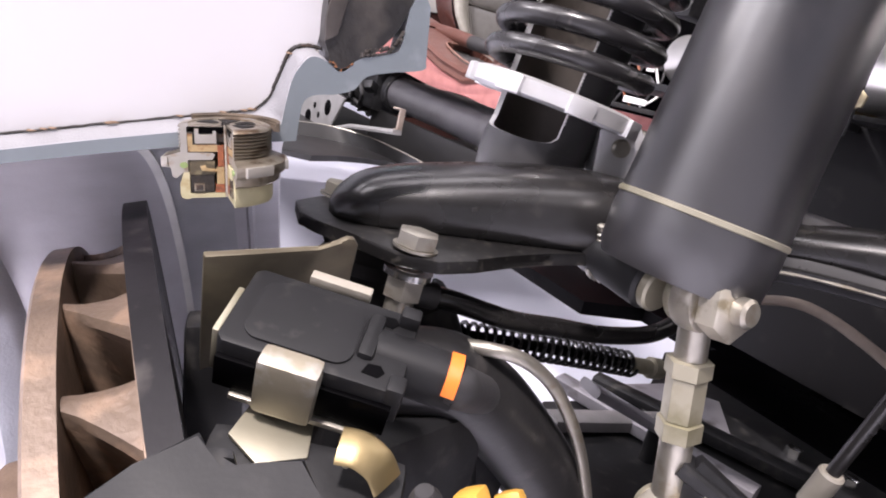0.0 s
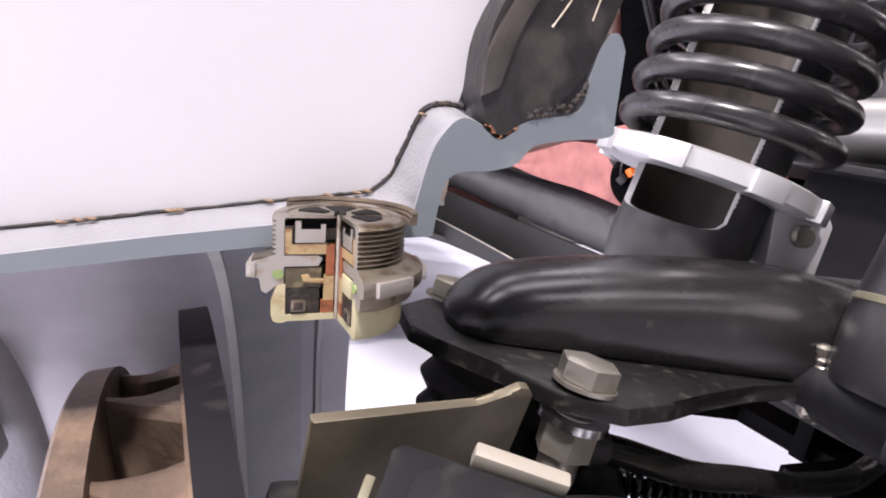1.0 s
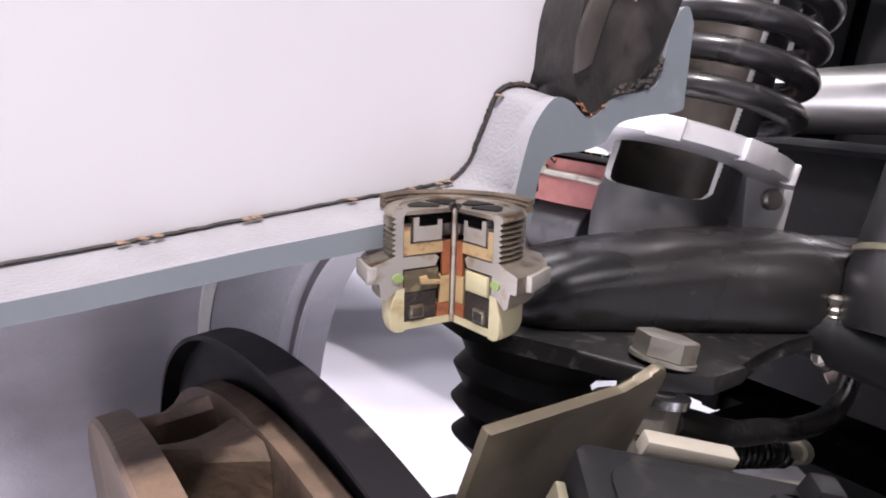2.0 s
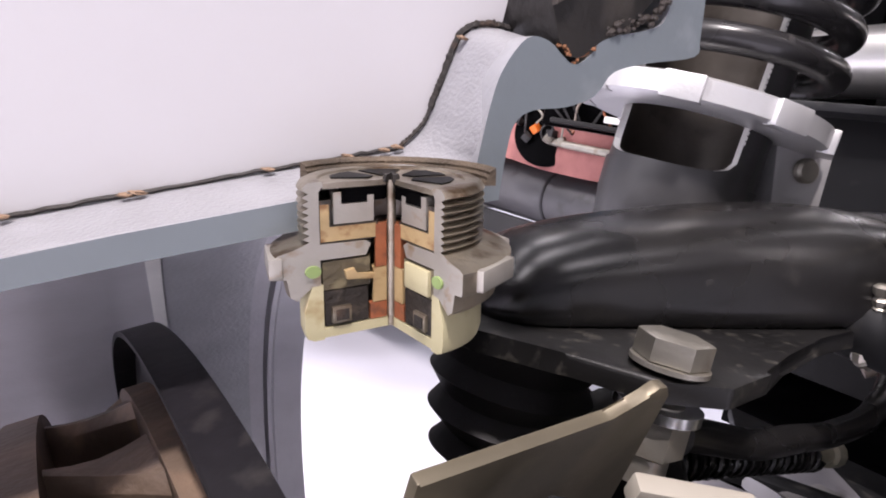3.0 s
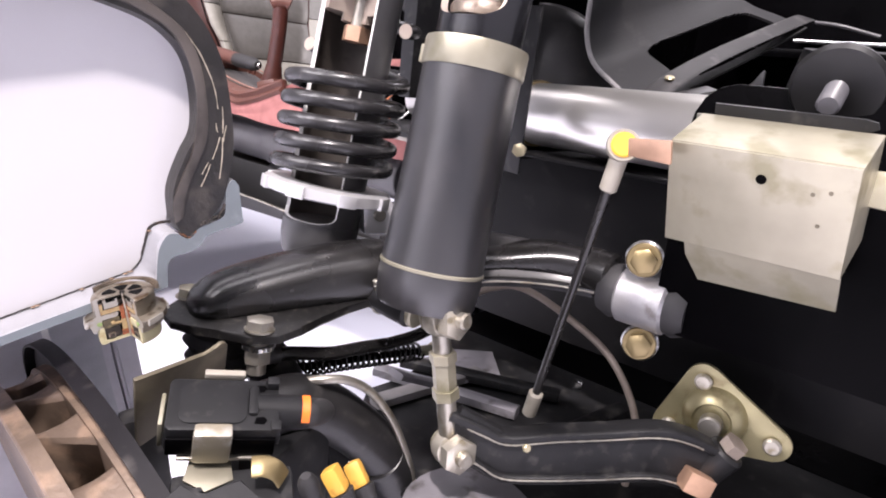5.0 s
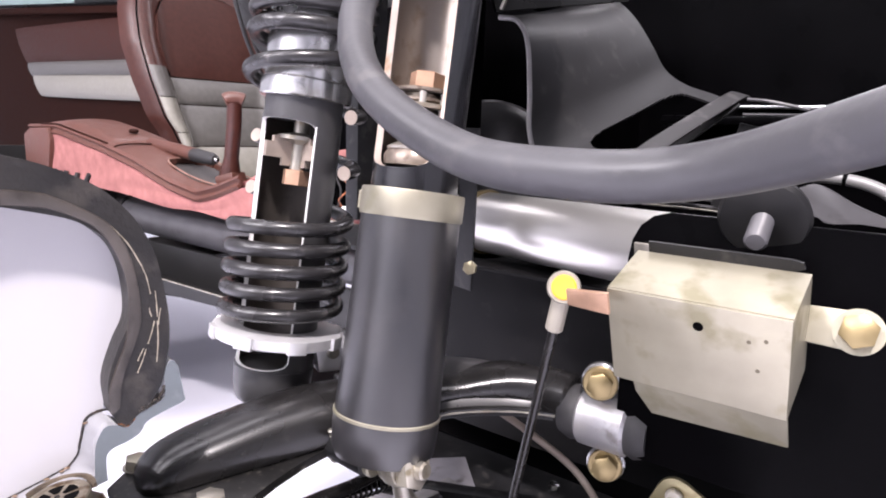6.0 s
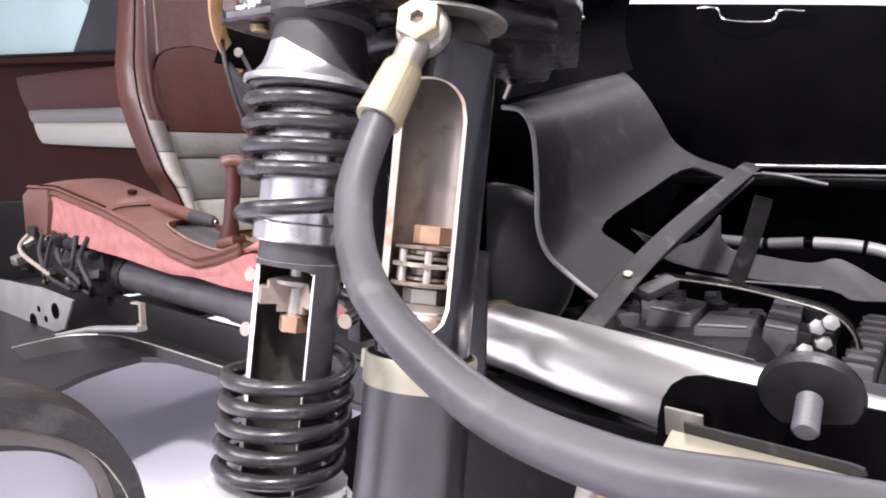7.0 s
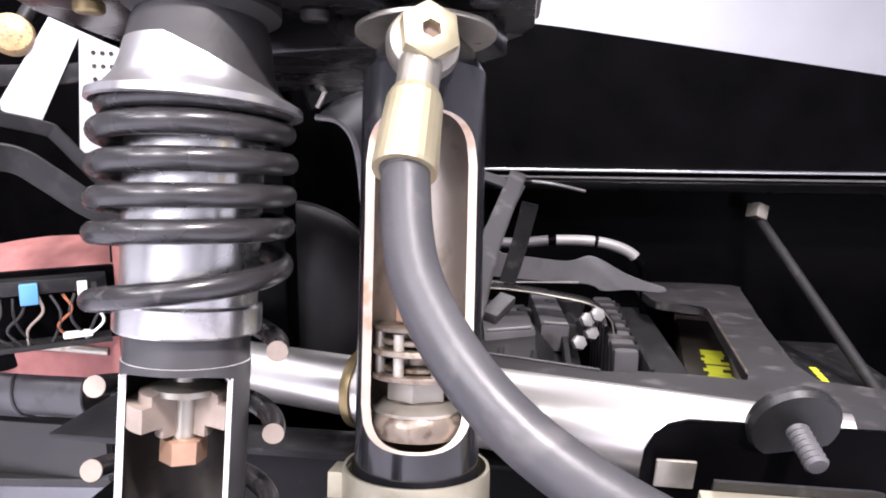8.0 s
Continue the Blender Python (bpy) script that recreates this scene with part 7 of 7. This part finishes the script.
part("lid_edge", sweep([(0.586, y, console_top(y) + 0.0145) for y in np.linspace(1.33, 1.70, 14)], 0.0028, 6), LEATHER, con, "dark folded lid edge")
part("end_panel", slab([(1.655, 0.548), (1.800, 0.545), (1.800, 0.650), (1.760, 0.668), (1.640, 0.672), (1.630, 0.640)], -0.004, 0.022, 0.004, m=Matrix.Translation((0.580, 0, 0)) @ SIDE), LEATHER_TAN, con, "tan-brown leather end panel")
part("lock", rod(0.012, 0, 0.006, 0.001, m=axes((0.69, 1.400, 0.668), (-0.1, -0.2, 1))), LEATHER, con)
hb = thing("hand_brake", pose(0, 0, 0), "oxblood leather hand brake lever with black grip end", "hand brake")
part("lever", sweep(spline([(0.70, 1.33, 0.640), (0.695, 1.20, 0.630), (0.692, 1.12, 0.622)], 6), 0.016, 14), LEATHER_TAN, hb)
part("grip", sweep([(0.692, 1.125, 0.622), (0.690, 1.05, 0.616), (0.690, 1.036, 0.615)], [0.0165, 0.015, 0.010], 14), RUBBER, hb, "black grip end")
part("button", rod(0.006, 0, 0.008, 0.001, m=axes((0.690, 1.036, 0.615), (0, -1, -0.05))), STEEL, hb)
gl = thing("gear_lever", pose(0, 0, 0), "oxblood leather gear lever with a hammer-shaped knob", "gear lever")
part("gaiter", sweep(spline([(0.685, 0.975, 0.560), (0.683, 0.968, 0.600), (0.680, 0.955, 0.650), (0.678, 0.944, 0.700), (0.677, 0.940, 0.742)], 6), [0.029 - 0.013 * min(1, i / 9) for i in range(25)], 16), LEATHER_RED, gl)
part("base_collar", block(-0.026, 0.026, -0.024, 0.024, -0.010, 0.010, 0.006, m=pose(0.684, 0.970, 0.578, -14, 0, 20)), LEATHER_TAN, gl)
part("knob", sweep(spline([(0.660, 0.951, 0.746), (0.669, 0.945, 0.751), (0.685, 0.935, 0.751), (0.694, 0.929, 0.747)], 5), [0.011] + [0.0150] * 14 + [0.011], 14), LEATHER_TAN, gl)

# seat
seat = thing("seat", pose(1.105, 1.535, 0.0, 0, 0, -8), "oxblood leather sports seat with grey pleated centre", "seat")


def half_width(z):
    return float(np.interp(z, [0.45, 0.60, 0.666, 0.71, 0.825, 0.936, 1.034, 1.17, 1.30, 1.42], [0.20, 0.20, 0.218, 0.243, 0.268, 0.281, 0.273, 0.240, 0.21, 0.17]))


def back_at(s, z):
    """The front of the backrest at a share of its half width: leaning back, raised bolsters, rolled edges."""
    side = abs(s)
    rise = min(max((side - 0.50) / 0.28, 0), 1)
    roll = max((side - 0.80) / 0.20, 0)
    return 0.38 * (z - 0.60) - 0.050 * rise * rise * (3 - 2 * rise) + 0.075 * roll ** 2.2 + 0.018 * (1 - side)


def face(s, z, proud=0.0):
    return Vector((s * half_width(z), back_at(s, z) - proud, z))


def shell_fn(u, v):
    z = 0.46 + 0.96 * v
    return face(2 * u - 1, z) + Vector((0, 0.05, 0))


sheet("backrest", shell_fn, 48, 48, 0.05, LEATHER_RED, seat)


def panel_half(z):
    return float(np.interp(z, [0.5, 0.62, 0.756, 0.84, 0.92, 0.96, 1.03, 1.08, 1.105, 1.118, 1.125], [0.13, 0.135, 0.148, 0.162, 0.178, 0.182, 0.172, 0.140, 0.104, 0.06, 0.012]))


for z0, z1, mat in ((0.840, 1.125, LEATHER_MID), (0.756, 0.836, LEATHER_GREY), (0.626, 0.752, LEATHER_GREY), (0.52, 0.622, LEATHER_PALE)):
    def panel(u, v, z0=z0, z1=z1):
        z = z0 + (z1 - z0) * v
        s = (2 * u - 1) * panel_half(z) / half_width(z)
        puff = 0.022 * (math.sin(math.pi * min(max(u, 0.02), 0.98)) * math.sin(math.pi * min(max(v, 0.02), 0.98))) ** 0.35
        return face(s, z, puff - 0.044)
    sheet("pleat", panel, 28, 24, 0.012, mat, seat)
zs = [float(z) for z in np.linspace(0.84, 1.124, 22)]
rim_pts = [face(-panel_half(z) / half_width(z), z, -0.044) for z in zs] + [face(panel_half(z) / half_width(z), z, -0.044) for z in zs[::-1]]
part("seam", sweep(rim_pts, 0.0035, 8), DEEP_BLACK, seat, "dark seam round the centre panel")
for sgn in (-1, 1):
    for z0, z1, mat in ((0.775, 0.868, LEATHER_GREY), (0.668, 0.772, LEATHER_PALE), (0.56, 0.665, LEATHER_PALE)):
        def bolster(u, v, z0=z0, z1=z1, sgn=sgn):
            z = z0 + (z1 - z0) * v
            edge = (panel_half(z) + 0.006) / half_width(z)
            return face(sgn * (edge + (0.86 - edge) * u), z, -0.044 + 0.006 * math.sin(math.pi * u) ** 0.5)
        sheet("bolster_panel", bolster, 12, 8, 0.006, mat, seat)
    part("piping", sweep([face(sgn * 0.875, z, -0.049) for z in np.linspace(0.56, 1.30, 20)], 0.0028, 6), DEEP_BLACK, seat)
sheet("cushion", lambda u, v: Vector((-0.25 + 0.5 * u, 0.06 - 0.50 * v, 0.46 + 0.035 * math.sin(math.pi * u) ** 0.4 - 0.02 * v + 0.06 * (abs(2 * u - 1)) ** 4)), 20, 16, 0.12, LEATHER_PALE, seat)
part("hinge", rod(0.02, -0.24, 0.24, 0.004, m=axes((0, 0.03, 0.50), (1, 0, 0))), SATIN_BLACK, seat)

belt = thing("dash_bracket", pose(0, 0, 0), "curved tan primer coloured dashboard bracket with silver bolts", "bracket")
part("arm", sweep(spline([(0.36, 0.50, 0.985), (0.386, 0.540, 0.956), (0.415, 0.572, 0.930), (0.455, 0.606, 0.912), (0.498, 0.6395, 0.9044)], 8), 0.003, 12, flat=(0.011, 0.003), wide=(0.7, -0.2, 0.5)), TAN, belt)
part("plate", slab([(0.0, 0.0), (0.09, -0.02), (0.10, 0.05), (0.02, 0.07)], 0, 0.003, 0.0005, m=axes((0.42, 0.60, 0.90), (-0.75, -0.66, 0), (0.66, -0.75, 0))), DEEP_BLACK, belt, "black mounting plate")
for x, y, z in ((0.445, 0.575, 0.915), (0.47, 0.555, 0.93)):
    part("bolt", rod(0.007, 0, 0.006, 0.001, m=axes((x, y, z), (-0.75, -0.66, 0))), STEEL_DULL, belt)
# door panel, with its window
DX = 1.15
door = thing("door_panel", Matrix.Translation((0.0392, 0.0683, -0.1760)) @ Matrix.Scale(1.253, 4), "oxblood leather door panel with grey pleated pocket", "door panel")
part("panel", slab([(1.56, 0.30), (3.9, 0.30), (3.9, 1.255), (2.40, 1.145), (1.56, 1.085)], 0, 0.03, 0.004, m=Matrix.Translation((DX + 0.012, 0, 0)) @ SIDE), LEATHER, door)
part("waist_rail", block(DX - 0.03, DX + 0.012, 1.6, 3.9, -0.030, 0.0, 0.008, m=Matrix.Translation((0, 2.4, 1.140)) @ Matrix.Rotation(radians(4.1), 4, "X") @ Matrix.Translation((0, -2.4, 0))), LEATHER, door)
for z0, z1, a, b, mat in ((0.938, 1.093, 0.01, 0.12, LEATHER_MID), (0.882, 0.934, 0.13, 0.165, LEATHER_GREY), (0.790, 0.878, 0.175, 0.25, LEATHER_PALE)):
    def pleat(u, v, z0=z0, z1=z1, a=a, b=b):
        y1 = 3.36 - b + (b - a) * v
        y = 2.05 + (y1 - 2.05) * u
        return Vector((DX + 0.010 - 0.035 * (math.sin(math.pi * min(max(v, 0.02), 0.98)) * math.sin(math.pi * min(max(u, 0.02), 0.98))) ** 0.3, y, z0 + (z1 - z0) * v + 0.05 * (y - 2.6) * 0.5))
    sheet("pleat", pleat, 24, 10, 0.01, mat, door)
part("pocket_seam", sweep([(DX + 0.006, 2.05, 1.080), (DX + 0.006, 3.28, 1.111), (DX + 0.006, 3.345, 1.100), (DX + 0.006, 3.355, 1.060), (DX + 0.006, 3.30, 1.00), (DX + 0.006, 3.14, 0.825), (DX + 0.006, 3.09, 0.800), (DX + 0.006, 2.05, 0.775)], 0.007, 8), DEEP_BLACK, door, "dark pocket seam")
part("frame", slab([(2.20, 1.125), (2.76, 1.165), (2.58, 1.33), (2.25, 1.72), (2.12, 1.66)], 0, 0.024, 0.004, m=Matrix.Translation((DX, 0, 0)) @ SIDE), SATIN_BLACK, door, "black window frame")
part("window_seal", sweep([(DX - 0.02, 1.7, 1.097), (DX - 0.02, 2.4, 1.147), (DX - 0.02, 3.88, 1.254)], 0.007, 8), DEEP_BLACK, door, "black window seal")
part("glass", slab([(2.38, 1.15), (3.9, 1.26), (3.9, 1.9), (3.0, 1.64)], 0, 0.004, m=Matrix.Translation((DX + 0.03, 0, 0)) @ SIDE), PALE_GREEN, door, "pale green window pane")

# ---------------------------------------------------------------- fittings seen past the spring strut
SHEET_M = axes((0.45, 0.40, 0.86), (-0.8, -0.6, 0), (0.6, -0.8, 0))
pf = thing("perforated_sheet", SHEET_M, "white painted perforated sheet bracket with a tapered slot", "bracket")
part("sheet", slab([(0.022, -0.053), (0.084, -0.027), (0.072, 0.009), (0.059, 0.076), (0.039, 0.078), (0.047, -0.039), (0.007, 0.051), (-0.024, 0.037), (-0.024, 0.028)], 0, 0.002, 0.0004, m=Matrix.Diagonal((1, -1, 1, 1))), WHITE, pf)
for k in range(9):
    part("perforation", rod(0.0022, 0, 0.0006, seg=10, m=pose(0.058 + 0.008 * (k % 3), -(-0.022 + 0.013 * (k // 3)), 0.0021)), SEAL, pf)
part("stay", sweep([(-0.03, -0.005, -0.004), (0.03, 0.0, -0.004), (0.09, 0.01, -0.004)], 0.006, 10, flat=(0.010, 0.003)), SATIN_BLACK, pf)
def fitting(name, pts, flat, mat, label, category):
    single(name, sweep(spline(pts, 6), 0.003, 10, flat=flat, wide=(0, 0.2, 1)), mat, pose(0, 0, 0), label, category)
fitting("wiper_arm", [(0.435, 0.585, 0.895), (0.415, 0.52, 0.86), (0.405, 0.460, 0.828), (0.4539, 0.3948, 0.8078), (0.4621, 0.3838, 0.7997), (0.4758, 0.3657, 0.7716), (0.4902, 0.3465, 0.745), (0.53, 0.30, 0.70)], (0.008, 0.002), SHEET_GREY, "dark grey bent sheet metal arm", "arm")
fitting("wiper_arm", [(0.435, 0.58, 0.88), (0.42, 0.51, 0.82), (0.415, 0.45, 0.785), (0.440, 0.414, 0.776), (0.456, 0.392, 0.757), (0.478, 0.363, 0.728), (0.50, 0.334, 0.712)], (0.015, 0.002), SHEET_GREY, "broad grey sheet metal arm", "arm")
kn = thing("linkage_knob", axes((0.4443, 0.4076, 0.8946), (-0.8, -0.5, 0.2)), "tan plastic linkage knob on a black arm", "knob")
part("cap", lathe([(0, -0.012), (0.018, -0.012), (0.020, -0.004), (0.018, 0.006), (0.010, 0.009), (0, 0.009)]), RESIN, kn)
part("arm", sweep([(0, 0, -0.008), (0.03, 0.03, -0.012), (0.08, 0.10, -0.03)], 0.008, 10), SATIN_BLACK, kn)
single("pipe", sweep(spline([(0.590, 0.640, 0.541), (0.586, 0.560, 0.536), (0.586, 0.480, 0.534), (0.588, 0.435, 0.532)], 8), 0.0055, 12), STEEL_DULL, pose(0, 0, 0), "dull silver pipe along the tunnel carpet below the relays", "pipe")
relay = thing("relay_box", axes((0.517, 0.443, 0.626), (-0.8, -0.6, 0), (0.6, -0.8, 0)), "black relay box with a blue plug and loose wires", "relay box")
part("body", block(-0.060, 0.050, -0.002, 0.014, -0.03, 0.0, 0.002), SATIN_BLACK, relay)
# Added near-black backing stands in for the dark behind the relays.
part("carrier", block(-0.075, 0.060, -0.070, 0.020, -0.045, -0.031, 0.003), DEEP_BLACK, relay)
part("lower_rail", block(-0.062, 0.052, -0.066, -0.060, -0.03, 0.002, 0.001), SHEET_GREY, relay)
part("blue_plug", block(-0.036, -0.018, -0.012, 0.012, 0.0, 0.008, 0.002), BLUE, relay, "blue plug")
part("white_tag", block(0.002, 0.032, -0.057, -0.049, -0.004, 0.001, 0.001), CUT_WHITE, relay, "white tag")
for k in range(9):
    x = -0.055 + 0.012 * k
    part("wire", sweep(spline([(x, -0.004, 0.0), (x + rnd.uniform(-0.01, 0.01), -0.022, 0.004), (x + rnd.uniform(-0.02, 0.02), -0.040, 0.002), (x + rnd.uniform(-0.02, 0.02), -0.060, -0.004)], 5), 0.0016, 6), (RUBBER, SHEET_GREY, RUBBER, CUT_END, RUBBER, ORANGE_RED, RUBBER, CUT_WHITE, RUBBER)[k], relay)
part("fuse", block(0.020, 0.030, -0.014, 0.010, 0.0, 0.006, 0.001), CUT_WHITE, relay)
part("fuse", block(0.034, 0.040, -0.010, 0.008, 0.0, 0.006, 0.001), SHEET_GREY, relay)

conn = thing("connector_cluster", axes((0.585, 0.60, 0.548), (-0.9, -0.4, 0.1), (0, 0, 1)), "small orange and white cable connectors hanging out of the carpet", "connectors")
for k in range(7):
    x, y = rnd.uniform(-0.012, 0.014), -0.05 + 0.014 * k
    part("connector", block(-0.006, 0.006, -0.005, 0.005, 0.006, 0.020, 0.0015, m=pose(x, y, 0, rnd.uniform(-25, 25), rnd.uniform(-25, 25), rnd.uniform(0, 90))), (ORANGE_RED, PALE, RUBBER, PALE, ORANGE, RUBBER, SHEET_GREY)[k], conn)
    part("lead", sweep(spline([(x, y, 0.018), (x + 0.012, y + rnd.uniform(-0.01, 0.01), 0.026), (x + 0.03, y + rnd.uniform(-0.02, 0.02), 0.014), (x + 0.045, y, -0.004)], 5), 0.0016, 6), (RUBBER, PALE, RUBBER)[k % 3], conn)
# Near-black disc painting the unlit opening in the carpet.
part("opening", rod(0.050, 0.0, 0.004, 0.001, m=pose(0, -0.008, 0)), DEEP_BLACK, conn)

for k, (a, b, c) in enumerate((((0.46, 0.60, 0.93), (0.43, 0.52, 0.87), (0.47, 0.50, 0.76)), ((0.50, 0.64, 0.90), (0.46, 0.58, 0.83), (0.50, 0.55, 0.72)), ((0.42, 0.58, 0.94), (0.40, 0.54, 0.88), (0.45, 0.55, 0.78)))):
    single("dash_cable", sweep(spline([a, b, c, (0.52 + 0.02 * k, 0.56, 0.66)], 8), 0.0032, 8), (RUBBER, SHEET_GREY, RUBBER)[k], pose(0, 0, 0), "black loose cable hanging behind the dash bracket", "cable", group="cables behind the dash bracket")
